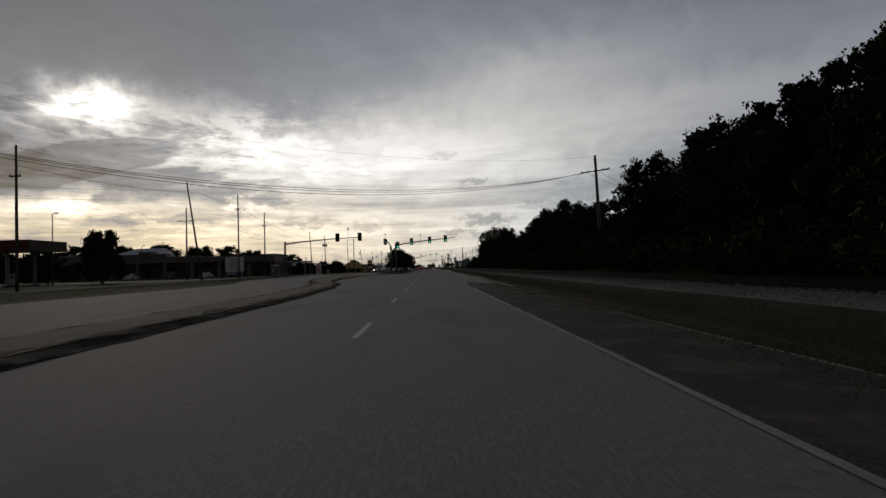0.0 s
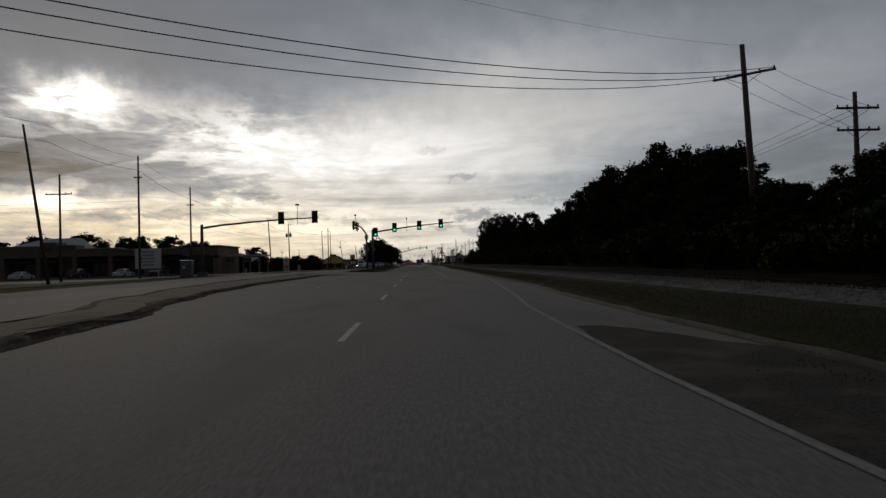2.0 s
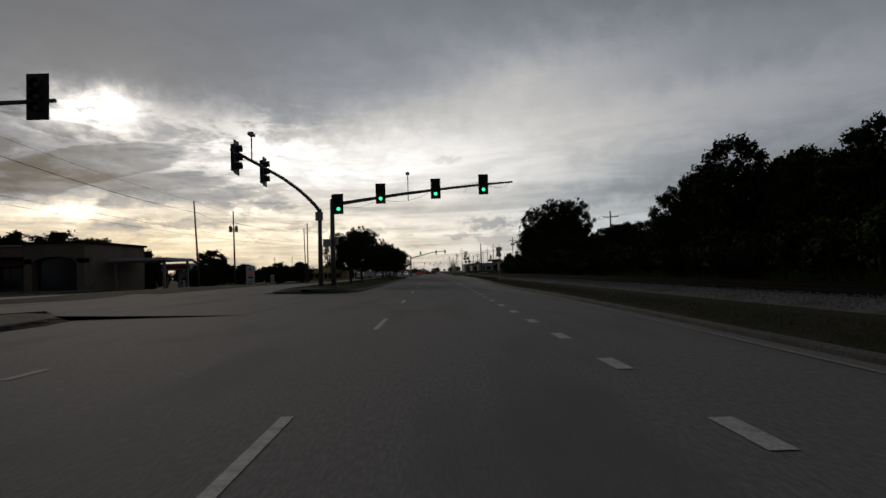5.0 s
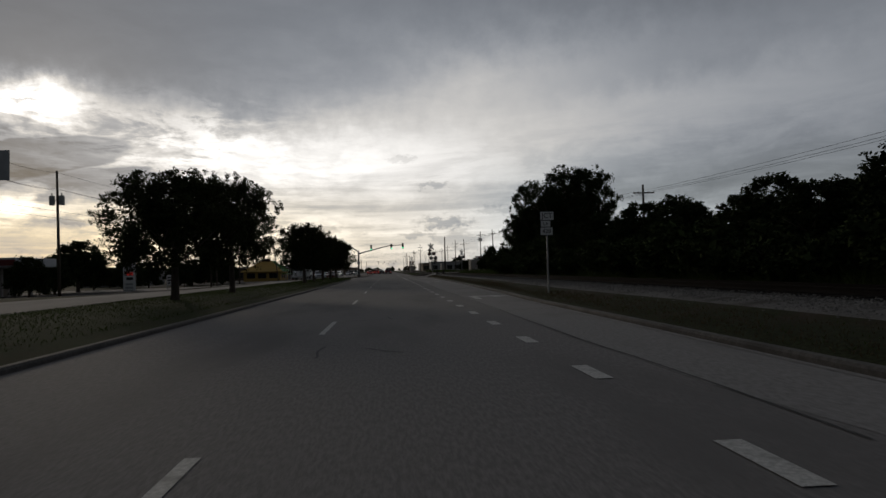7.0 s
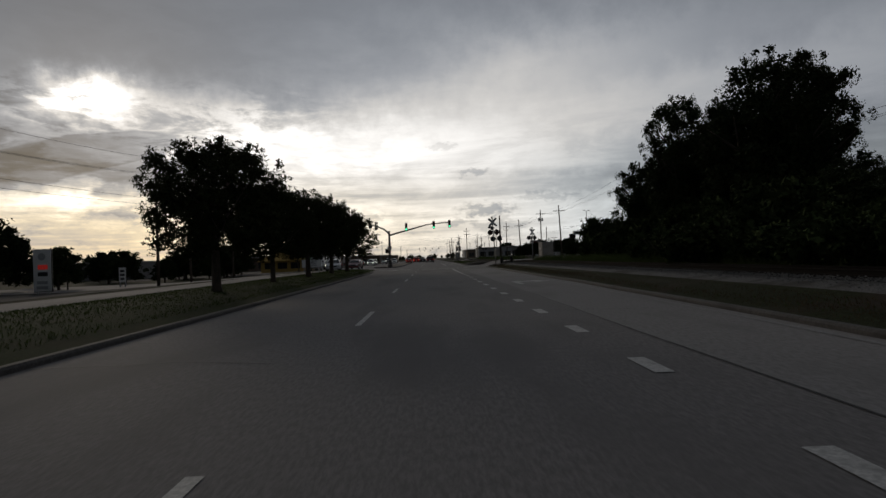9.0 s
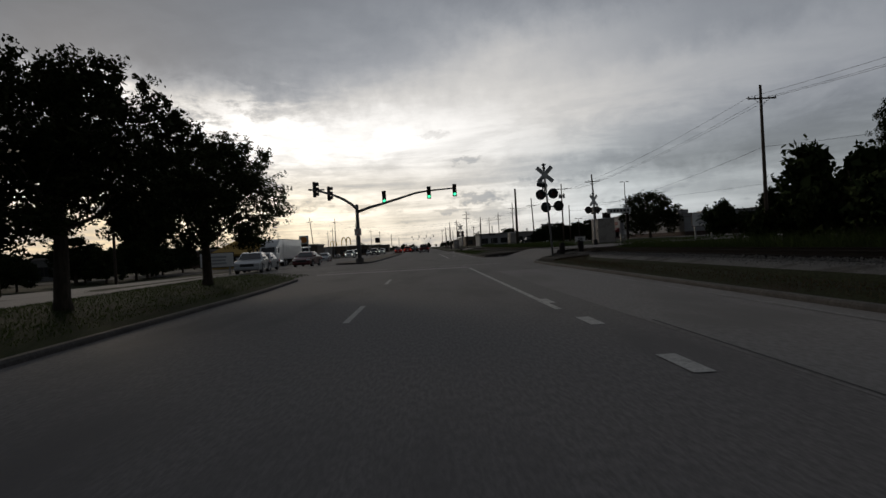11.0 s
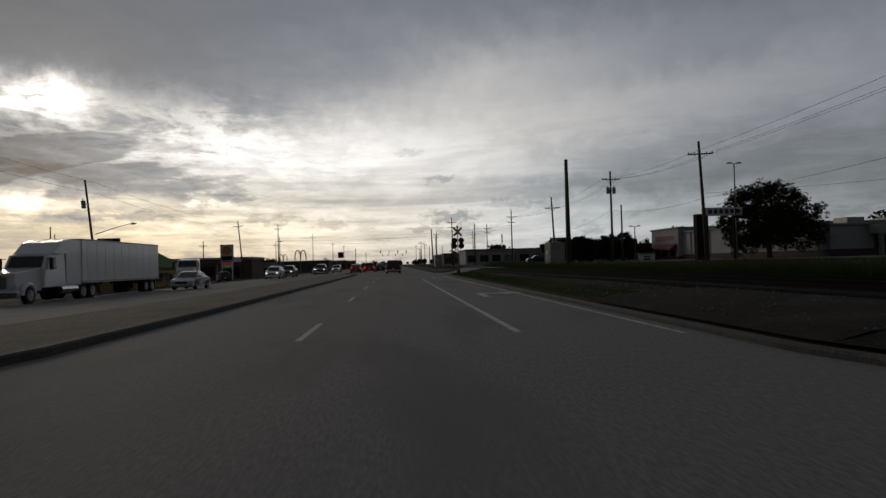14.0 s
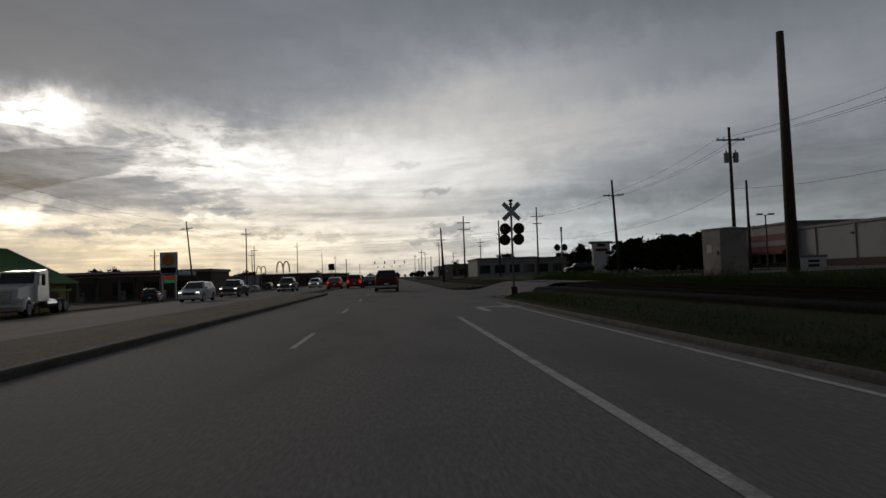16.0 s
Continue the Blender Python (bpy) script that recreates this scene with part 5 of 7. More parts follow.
# ---- traffic signals
def signal_head(parent, x, y, z, back=True, lit=True, turn=0.0):
    """A three-lamp head at (x, y, z) looking towards -y, turned about its upright axis."""
    h = part("signal_head", Geo().box(-0.17, -0.10, -0.53, 0.17, 0.10, 0.53, 0.02), "black", parent, "black three-lamp signal housing")
    h.matrix_local = pose(x, y, z, 0, 0, turn)
    if back:
        part("backplate", Geo().box(-0.33, -0.091, -0.68, 0.33, -0.079, 0.68, 0.004), "black", h)
    for i, dz in enumerate((0.34, 0.0, -0.34)):
        on = lit and i == 2
        part("lens", Geo().tube([(0, -0.10, dz), (0, -0.17, dz), (0, -0.19, dz)], [0.115, 0.11, 0.07], 18), "lens_on" if on else "lens_off", h, "lit green lens" if on else "")
        ring = [[(0.155 * math.cos(a), -dd, dz + 0.155 * math.sin(a)) for a in [math.radians(-35 + 250 * j / 14) for j in range(15)]] for dd in (0.10, 0.29)]
        inner = [[(px * 0.94, py, dz + (pz - dz) * 0.94) for px, py, pz in r] for r in ring]
        part("visor", Geo().skin(ring, False, False, False).skin(inner, False, False, False), "black", h)
    return h


def mast(name, label, x, y, h, arms, group="signal masts", r=0.14, base=0.55, zbase=None):
    """A metal mast; arms: lists of points, from the mast outward."""
    z = land(x, y) if zbase is None else zbase
    t = thing(name, label, "traffic signal", group, Matrix.Translation((0, 0, 0)))
    part("mast", Geo().tube([(x, y, z), (x, y, z + h * 0.5), (x, y, h)], [r * 1.15, r, r * 0.85], 14), "alu", t, smooth=True)
    part("mast_cap", Geo().tube([(x, y, h), (x, y, h + 0.06), (x, y, h + 0.1)], [r * 0.95, r * 0.9, r * 0.3], 14), "alu", t)
    part("base_plate", Geo().box(x - base * 0.42, y - base * 0.42, z - 0.02, x + base * 0.42, y + base * 0.42, z + 0.04, 0.01), "galv", t)
    for pts in arms:
        n = len(pts)
        part("arm", Geo().tube(pts, [0.13 - 0.07 * i / (n - 1) for i in range(n)], 12), "alu", t, smooth=True)
    return t


# masts of the first junction
t = mast("signal_mast", "grey metal mast arm with two signals over the side street", -23.9, 84.2, 5.9, [[(-23.9, 84.2, 5.6), (-21.7, 84.2, 5.88), (-18.1, 84.3, 6.17), (-15.2, 84.3, 6.35), (-11.2, 84.4, 6.48)]], r=0.18)
signal_head(t, -15.25, 84.2, 6.5, lit=False)
signal_head(t, -11.6, 84.3, 6.55, lit=False)
part("plinth", Geo().box(-24.35, 83.75, 0.2, -23.45, 84.65, 0.8, 0.05), "plinth", t)
part("camera_post", Geo().tube([(-13.5, 84.35, 5.8), (-13.5, 84.35, 7.9)], 0.03, 6), "galv", t)
part("camera_unit", Geo().box(-13.68, 84.1, 7.85, -13.32, 84.5, 8.02, 0.02), "galv", t)

t = mast("signal_mast", "grey metal mast carrying four green signals over the road", -7.0, 108.0, 6.15, [[(-7.0, 108, 5.85), (-5.0, 108, 6.12), (-2.0, 108, 6.5), (1.0, 108, 6.8), (3.4, 108, 7.0), (5.2, 108, 7.12)]], r=0.16)
for x, z in ((-3.70, 6.50), (-0.01, 6.74), (3.20, 6.95)):
    signal_head(t, x, 107.8, z)
signal_head(t, -6.5, 107.6, 5.85)
h = part("signal_head", Geo().box(-6.95, 107.5, 6.1, -6.4, 107.9, 6.5, 0.03), "black", t, "black two-lamp signal seen from its side")
for dx in (-0.14, 0.14):
    part("visor", Geo().tube([(-6.68 + dx, 107.5, 6.3), (-6.68 + dx, 107.3, 6.3)], 0.12, 12, False), "black", h)
part("camera_post", Geo().tube([(-1.87, 108, 6.0), (-1.87, 108, 7.85)], 0.03, 6), "galv", t)
part("camera_unit", Geo().box(-2.0, 107.75, 7.75, -1.75, 108.1, 7.92, 0.03), "galv", t)
part("controller_box", Geo().box(-6.84, 107.8, 3.15, -6.66, 108.1, 3.6, 0.02), "galv", t)
part("plinth", Geo().box(-7.35, 107.65, 0.1, -6.65, 108.35, 0.42, 0.05), "plinth", t)
for a, b in ((-6.6, -4.2), (-3.4, -0.5), (3.4, 5.0)):
    za, zb = (smooth_at(v, [(-7, 5.8), (5.2, 7.05)]) for v in (a, b))
    part("drop_cable", cable((a, 107.9, za), (b, 107.9, zb), 0.28, 0.008, 8), "wire", t)

t = mast("signal_mast", "grey metal mast whose arm curves back over the junction", -7.95, 108.6, 5.6, [[(-7.95, 108.6, 5.5), (-7.97, 107.0, 5.78), (-8.0, 104.5, 6.02), (-8.0, 102.0, 6.17), (-8.0, 98.6, 6.25), (-8.0, 94.9, 6.2), (-8.0, 90.3, 6.12)]], r=0.15)
signal_head(t, -8.05, 94.9, 6.0, lit=False, turn=90)
signal_head(t, -8.05, 90.8, 5.9, lit=False, turn=90)
part("camera_post", Geo().tube([(-8.0, 93.0, 6.1), (-8.0, 93.0, 7.3)], 0.03, 6), "galv", t)
part("camera_unit", Geo().box(-8.12, 92.8, 7.25, -7.88, 93.2, 7.4, 0.02), "galv", t)
part("controller_box", Geo().box(-8.2, 108.3, 4.85, -7.7, 108.5, 5.45, 0.03), "galv", t)
part("plinth", Geo().box(-8.3, 108.25, 0.1, -7.6, 108.95, 0.42, 0.05), "plinth", t)

# the mast at the crossing
t = mast("signal_mast", "weathered metal mast with two arms above the paved island", -5.95, 222.4, 5.2, [[(-5.95, 222.4, 4.62), (-4.77, 222.0, 4.95), (-3.46, 221.7, 5.24), (-2.28, 221.4, 5.52), (-1.56, 221.2, 5.70), (-0.62, 221.0, 5.93), (0.3, 220.9, 6.04), (1.2, 220.8, 6.09), (2.75, 220.65, 6.15)], [(-5.95, 222.4, 4.9), (-6.2, 220.3, 5.2), (-6.5, 218.0, 5.42), (-6.9, 215.8, 5.56), (-7.3, 213.0, 5.6), (-7.6, 210.8, 5.58), (-7.78, 209.6, 5.5)]], r=0.17)
for x, y, z in ((-3.45, 221.5, 5.75), (0.46, 220.72, 5.87), (2.66, 220.5, 5.95)):
    signal_head(t, x, y, z, back=False)
signal_head(t, -7.16, 214.4, 5.62, back=False, lit=False, turn=90)
signal_head(t, -7.62, 210.9, 5.62, back=False, lit=False, turn=90)
part("camera_unit", Geo().box(-7.6, 212.4, 5.72, -7.2, 212.8, 5.8, 0.02), "galv", t)
part("plinth", Geo().tube([(-5.95, 222.4, 0.1), (-5.95, 222.4, 0.5), (-5.95, 222.4, 0.56)], [0.36, 0.34, 0.3], 16), "plinth", t)
s = part("no_left_turn_sign", Geo().box(-6.25, 222.16, 2.55, -5.65, 222.18, 3.15, 0.01), "sign_white", t, "square white turn prohibition sign")
part("ring", Geo().tube([(-5.95 + 0.23 * math.cos(a), 222.15, 2.85 + 0.23 * math.sin(a)) for a in [2 * math.pi * i / 20 for i in range(21)]], 0.022, 6), "red_sign", s)
part("arrow", Geo().tube([(-5.87, 222.15, 2.7), (-5.87, 222.15, 2.88), (-5.95, 222.15, 2.95), (-6.06, 222.15, 2.95)], 0.034, 6), "ink", s)


# ---- railway crossing signals
def flasher(parent, x, y, z, face):
    """One lamp with its round black target; face: the way it looks, as a unit (x, y)."""
    fx, fy = face
    d = part("target", Geo().tube([(x, y, z), (x + fx * 0.012, y + fy * 0.012, z)], 0.295, 24), "black", parent, "round black target plate")
    part("lamp_body", Geo().tube([(x - fx * 0.16, y - fy * 0.16, z), (x, y, z)], [0.10, 0.14], 14), "black", d)
    part("lens", Geo().tube([(x + fx * 0.012, y + fy * 0.012, z), (x + fx * 0.03, y + fy * 0.03, z), (x + fx * 0.045, y + fy * 0.045, z)], [0.15, 0.13, 0.02], 16), "lens_rail", d)
    sx, sy = -fy, fx
    r = [[(x + fx * q + sx * 0.165 * math.cos(a), y + fy * q + sy * 0.165 * math.cos(a), z + 0.165 * math.sin(a)) for a in [math.radians(-10 + 200 * j / 12) for j in range(13)]] for q in (0.012, 0.30)]
    part("hood", Geo().skin(r, False, False, False), "black", d)


def crossbuck(parent, x, y, z, words=True, turn=0.0):
    m = Matrix.Translation((x, y, z)) @ Euler((0, 0, radians(turn))).to_matrix().to_4x4()
    for s, off, word in ((1, 0.0, "RAIL ROAD"), (-1, -0.02, "CROSSING")):
        g = Geo().box(-0.61, off - 0.008, -0.115, 0.61, off + 0.008, 0.115, 0.004)
        rot = m @ Euler((0, radians(-s * 45 if s < 0 else -s * 45), 0)).to_matrix().to_4x4()
        g.v = [tuple(rot @ Vector(p)) for p in g.v]
        b = part("crossbuck_blade", g, "sign_white", parent, "white crossbuck blade")
        if words:
            up = m @ Euler((0, radians(-s * 45), 0)).to_matrix().to_4x4() @ pose(0, off - 0.012, 0, 90, 0, 0)
            for k, chunk in enumerate(("RAIL", "ROAD") if s > 0 else ("CROS", "SING")):
                lettering("lettering", chunk, 0.17, "ink", b, up @ Matrix.Translation(((-0.33, 0.33)[k], 0, 0)))


def crossing_signal(x, y, label, pairs, top, turn=0.0, words=True, foot=True, lean=0.0):
    z = land(x, y)
    t = thing("crossing_signal", label, "crossing signal", "railway crossing signals", Matrix.Translation((x, y, z)) @ Euler((0, radians(lean), 0)).to_matrix().to_4x4() @ Matrix.Translation((-x, -y, -z)))
    part("post", Geo().tube([(x, y, z), (x, y, top)], 0.057, 12), "galv", t, smooth=True)
    part("cap", Geo().tube([(x, y, top), (x, y, top + 0.1), (x, y, top + 0.14)], [0.1, 0.08, 0.02], 12), "alu", t)
    part("bell", Geo().tube([(x, y - 0.02, top + 0.14), (x, y - 0.02, top + 0.24), (x, y - 0.02, top + 0.3)], [0.06, 0.14, 0.03], 14), "black", t)
    crossbuck(t, x, y - 0.09, top - 0.35, words, turn)
    for h, face, half, *off in pairs:
        sx, sy = -face[1], face[0]
        o = off[0] if off else 0.0
        b = part("cross_tube", Geo().tube([(x + sx * (o - half), y + sy * (o - half), h), (x + sx * (o + half), y + sy * (o + half), h)], 0.035, 8), "black", t)
        for s in (-1, 1):
            flasher(b, x + sx * (half * s + o) + face[0] * 0.12, y + sy * (half * s + o) + face[1] * 0.12, h, face)
    if foot:
        part("junction_box", Geo().box(x - 0.16, y - 0.14, z, x + 0.16, y + 0.14, z + 0.5, 0.02), "black", t)
    part("footing", Geo().box(x - 0.35, y - 0.35, z - 0.1, x + 0.35, y + 0.35, z + 0.06, 0.03), "plinth" if foot else "mulch", t)
    return t


crossing_signal(7.1, 202.4, "crossing signal with crossbuck and three pairs of black lamps", ((4.35, (-0.94, 0.34), 0.34), (3.84, (0.05, -1.0), 0.36), (3.12, (0.05, 1.0), 0.36, -0.28)), 5.3, 0, foot=False, lean=-3.0)
crossing_signal(13.7, 217.3, "crossing signal beyond the rails seen from its side", ((3.5, (-0.3, 0.95), 0.42), (3.45, (0.95, 0.3), 0.40)), 4.6, 34, words=False)
crossing_signal(6.5, 280.2, "far crossing signal with white crossbuck and black lamps", ((3.5, (0, -1.0), 0.36), (2.95, (0.1, 1.0), 0.36)), 4.75, 0)
crossing_signal(14.4, 299.2, "crossing signal behind the rails at the next street", ((3.2, (-0.3, 0.95), 0.36),), 4.6, 70, words=False)
def stub_post(x, y, h, r, turn, label):
    """A thick weathered timber post with a split, notched top."""
    z = land(x, y) - 0.1
    rng = random.Random(int(x * 100))
    n = 12
    rings = []
    for q in (0.0, 0.35, 0.7, 0.93, 1.0):
        ring = []
        for i in range(n):
            a = i * 6.2832 / n + radians(turn)
            w = r * (1.06 - 0.1 * q) * rng.uniform(0.93, 1.05) * (0.86 if q == 1.0 else 1.0)
            ring.append((x + w * math.cos(a), y + w * math.sin(a), z + (h + 0.1) * q - (0.09 * rng.random() if q > 0.9 else 0.0)))
        rings.append(ring)
    t = single("bollard", Geo().skin(rings), "red_brick", label, "bollard", "posts by the crossing")
    return t


stub_post(7.87, 203.38, 0.76, 0.16, 10, "thick dark weathered post beside the crossing signal")
stub_post(8.97, 203.42, 0.74, 0.18, 40, "thick dark weathered post on the stony corner")
stub_post(8.3, 206.0, 0.26, 0.2, 25, "broken dark post stump at the kerb")


# ---- signs and roadside cabinets
def bars(parent, x0, x1, z0, z1, y, rows, mat, name="lettering_bar", seed=1):
    """Unreadable writing as plain bars on a face that looks towards -y."""
    rng = random.Random(seed)
    h = (z1 - z0) / (rows * 1.7)
    for i in range(rows):
        z = z1 - (i + 0.85) * (z1 - z0) / rows
        w = (x1 - x0) * rng.uniform(0.55, 0.95)
        c = (x0 + x1) / 2
        part(name, Geo().box(c - w / 2, y - 0.012, z, c + w / 2, y, z + h, 0.002), mat, parent)


def board(name, label, x0, x1, y, z0, z1, zfoot, mat, thick=0.15, legs=(0.12, 0.88), group="", leg_mat="galv"):
    t = thing(name, label, "sign", group)
    b = part("panel", Geo().box(x0, y, z0, x1, y + thick, z1, 0.02), mat, t)
    part("border", Geo().box(x0 - 0.05, y + thick * 0.25, z0 - 0.05, x1 + 0.05, y + thick * 0.75, z1 + 0.05, 0.01), "mullion", b)
    for u in legs:
        x = x0 + (x1 - x0) * u
        part("post", Geo().box(x - 0.06, y + 0.02, zfoot - 0.2, x + 0.06, y + thick - 0.02, z1 - 0.05, 0.01), leg_mat, t)
    return t


# junction sign beside the turn lane
t = thing("junction_sign", "white route junction sign assembly on a steel post", "road sign")
zj = land(5.75, 122.9)
part("post", Geo().box(5.70, 122.95, zj - 0.2, 5.76, 122.99, 3.3, 0.005), "galv", t)
for z0, z1, x0, x1, words, size in ((2.96, 3.27, 5.48, 5.99, "JCT", 0.26), (2.71, 2.93, 5.50, 5.86, "LA", 0.17), (2.40, 2.68, 5.48, 5.94, "428", 0.22)):
    p = part("panel", Geo().box(x0, 122.92, z0, x1, 122.935, z1, 0.005), "sign_white", t)
    lettering("lettering", words, size, "ink", p, pose((x0 + x1) / 2, 122.914, (z0 + z1) / 2, 90, 0, 0))
    part("border", Geo().box(x0 - 0.012, 122.926, z0 - 0.012, x1 + 0.012, 122.932, z1 + 0.012, 0.002), "ink", p)

t = thing("road_sign", "square aluminium sign seen from its back on a thin post", "road sign")
part("post", Geo().box(-8.36, 113.62, 0.15, -8.30, 113.66, 3.85, 0.005), "galv", t)
part("panel", Geo().box(-8.65, 113.60, 3.26, -8.02, 113.615, 3.89, 0.01), "sign_back", t)
t = board("notice_board", "white notice board with grey writing on two posts", 21.9, 23.7, 217.6, 1.75, 2.8, 0.6, "sign_white")
bars(t, 22.1, 23.4, 1.9, 2.7, 217.6, 3, "sign_back", seed=3)
t = board("shop_sign", "white monument sign board before the car park", -40.65, -37.03, 105.5, 1.37, 4.23, 0.1, "sign_white", 0.3)
bars(t, -40.3, -37.4, 1.67, 4.0, 105.5, 5, "sign_back", seed=4)
t = board("fuel_price_sign", "white fuel price sign with red digits", -38.9, -37.2, 194.8, -0.75, 3.35, -1.0, "sign_white", 0.35, (0.2, 0.8))
part("display", Geo().box(-38.45, 194.77, 1.4, -37.5, 194.8, 1.85, 0.01), "led_red", t)
part("display", Geo().box(-38.45, 194.77, 0.75, -37.5, 194.8, 1.15, 0.01), "ink", t)
part("emblem", Geo().tube([(-38.05, 194.8, 2.65), (-38.05, 194.76, 2.65)], 0.36, 20), "sign_back", t)
bars(t, -38.7, -37.4, -0.6, 0.4, 194.8, 2, "sign_back", seed=5)
t = board("pole_sign", "small white pump sign on the grass", -37.5, -36.7, 208.6, -0.4, 1.35, -0.8, "sign_white", 0.2)
bars(t, -37.4, -36.8, -0.2, 1.2, 208.6, 3, "ink", seed=6)
t = board("fuel_sign", "tall white fuel sign with orange emblem and price panels", -36.8, -34.2, 351.0, 3.0, 6.4, -1.5, "sign_white", 0.5, (0.1, 0.9), leg_mat="sign_white")
part("name_band", Geo().box(-36.65, 350.97, 3.1, -34.35, 351.0, 4.0, 0.01), "pylon", t)
part("emblem", Geo().tube([(-35.5, 350.97, 5.2), (-35.5, 350.92, 5.2)], 0.95, 24), "orange_sign", t, "round orange emblem")
part("panel", Geo().box(-36.7, 351.0, 1.5, -34.3, 351.4, 2.7, 0.02), "sign_white", t)
part("display", Geo().box(-36.4, 350.97, 2.05, -34.6, 351.0, 2.55, 0.01), "led_red", t)
part("display", Geo().box(-36.0, 350.97, 1.55, -34.5, 351.0, 1.95, 0.01), "led_green", t)
t = thing("store_pylon", "brown masonry pylon carrying a white shop sign", "sign")
part("pillar", Geo().box(34.0, 284.0, 0.5, 35.35, 284.9, 5.95, 0.04), "pylon", t)
b = part("panel", Geo().box(34.7, 283.7, 5.7, 39.2, 284.3, 6.62, 0.03), "sign_white", t)
for i in range(6):
    part("letter_block", Geo().box(35.2 + i * 0.64, 283.68, 5.92, 35.62 + i * 0.64, 283.7, 6.4, 0.005), "ink", b)
part("pillar", Geo().box(38.3, 284.05, 0.5, 38.75, 284.35, 5.72, 0.02), "pylon", t)
t = board("pharmacy_sign", "tall white pharmacy sign tower with a wider cap", 36.8, 40.0, 359.0, 0.7, 6.0, 0.6, "sign_white", 0.8)
part("cap", Geo().box(36.3, 358.9, 6.0, 40.5, 359.9, 6.45, 0.05), "trim", t)
bars(t, 37.2, 39.6, 4.5, 6.2, 359.0, 2, "red_awning", seed=8)
t = board("pharmacy_sign", "low white monument sign on the grass", 30.4, 32.4, 292.0, 0.7, 1.6, 0.6, "sign_white", 0.4)
part("cap", Geo().box(30.3, 291.95, 1.6, 32.5, 292.45, 1.78, 0.03), "trim", t)
bars(t, 30.8, 32.0, 0.85, 1.5, 292.0, 2, "ink", seed=9)
t = board("roadside_board", "white banner board by the side street", -16.6, -14.2, 213.2, 0.55, 1.55, 0.0, "sign_white", 0.08)
bars(t, -16.3, -14.5, 0.7, 1.4, 213.2, 3, "sign_back", seed=10)


def cabinet(x, y, turn, w, d, z1, label, name="signal_cabinet", mat="cabinet"):
    z = land(x, y)
    h = z1 - z
    t = thing(name, label, "cabinet", "", pose(x, y, z, 0, 0, turn))
    b = part("body", Geo().box(-w / 2, -d / 2, 0.08, w / 2, d / 2, h - 0.1, 0.015), mat, t)
    part("roof", Geo().skin([[(-w / 2 - 0.05, -d / 2 - 0.05, h - 0.1), (w / 2 + 0.05, -d / 2 - 0.05, h - 0.1), (w / 2 + 0.05, d / 2 + 0.05, h - 0.1), (-w / 2 - 0.05, d / 2 + 0.05, h - 0.1)], [(-w / 2 - 0.05, -d / 2 - 0.05, h - 0.06), (w / 2 + 0.05, -d / 2 - 0.05, h - 0.06), (w / 2 + 0.05, d / 2 + 0.05, h - 0.06), (-w / 2 - 0.05, d / 2 + 0.05, h - 0.06)], [(-w * 0.4, -0.05, h), (w * 0.4, -0.05, h), (w * 0.4, 0.05, h), (-w * 0.4, 0.05, h)]]), "galv", t)
    part("plinth", Geo().box(-w / 2 - 0.1, -d / 2 - 0.1, -0.15, w / 2 + 0.1, d / 2 + 0.1, 0.08, 0.02), "plinth", t)
    door = part("door", Geo().box(-w * 0.44, -d / 2 - 0.03, 0.16, w * 0.44, -d / 2, h - 0.18, 0.01), mat, t)
    part("handle", Geo().box(w * 0.28, -d / 2 - 0.07, h * 0.45, w * 0.34, -d / 2 - 0.03, h * 0.53, 0.008), "black", door)
    for k in range(4):
        part("vent_slat", Geo().box(-w * 0.3, -d / 2 - 0.04, h * 0.72 + k * 0.06, w * 0.3, -d / 2 - 0.03, h * 0.72 + k * 0.06 + 0.03, 0.003), "galv", door)
    part("notice", Geo().box(-w * 0.25, -d / 2 - 0.035, h * 0.5, 0.0, -d / 2 - 0.03, h * 0.66, 0.002), "sign_white", door)
    return t


cabinet(17.55, 228.1, -72, 1.25, 1.85, 3.12, "tall beige railway cabinet on a concrete base")
cabinet(15.4, 275.5, -72, 1.14, 1.55, 2.95, "tall beige railway cabinet beside a bare pole")
cabinet(-25.64, 84.3, 0, 1.23, 0.82, 2.17, "dark grey roadside signal controller cabinet", mat="roofing")
cabinet(19.3, 227.5, -10, 0.5, 0.5, 1.5, "small white utility pedestal on the grass", "utility_pedestal")
cabinet(9.4, 352, 0, 1.6, 1.6, 3.0, "pale railway cabinet far along the track")


def light_pole(x, y, top, label, double=True):
    t = thing("light_pole", label, "street lamp", "car park lamps")
    z = land(x, y)
    part("pole", Geo().tube([(x, y, z), (x, y, top)], [0.09, 0.06], 10), "mullion", t)
    for s in (-1, 1) if double else (1,):
        a = part("arm", Geo().tube([(x, y, top - 0.05), (x + s * 0.35, y, top + 0.05)], 0.03, 6), "mullion", t)
        part("lamp_head", Geo().box(min(x + s * 0.3, x + s * 0.8), y - 0.15, top, max(x + s * 0.3, x + s * 0.8), y + 0.15, top + 0.13, 0.03), "mullion", a)
    return t


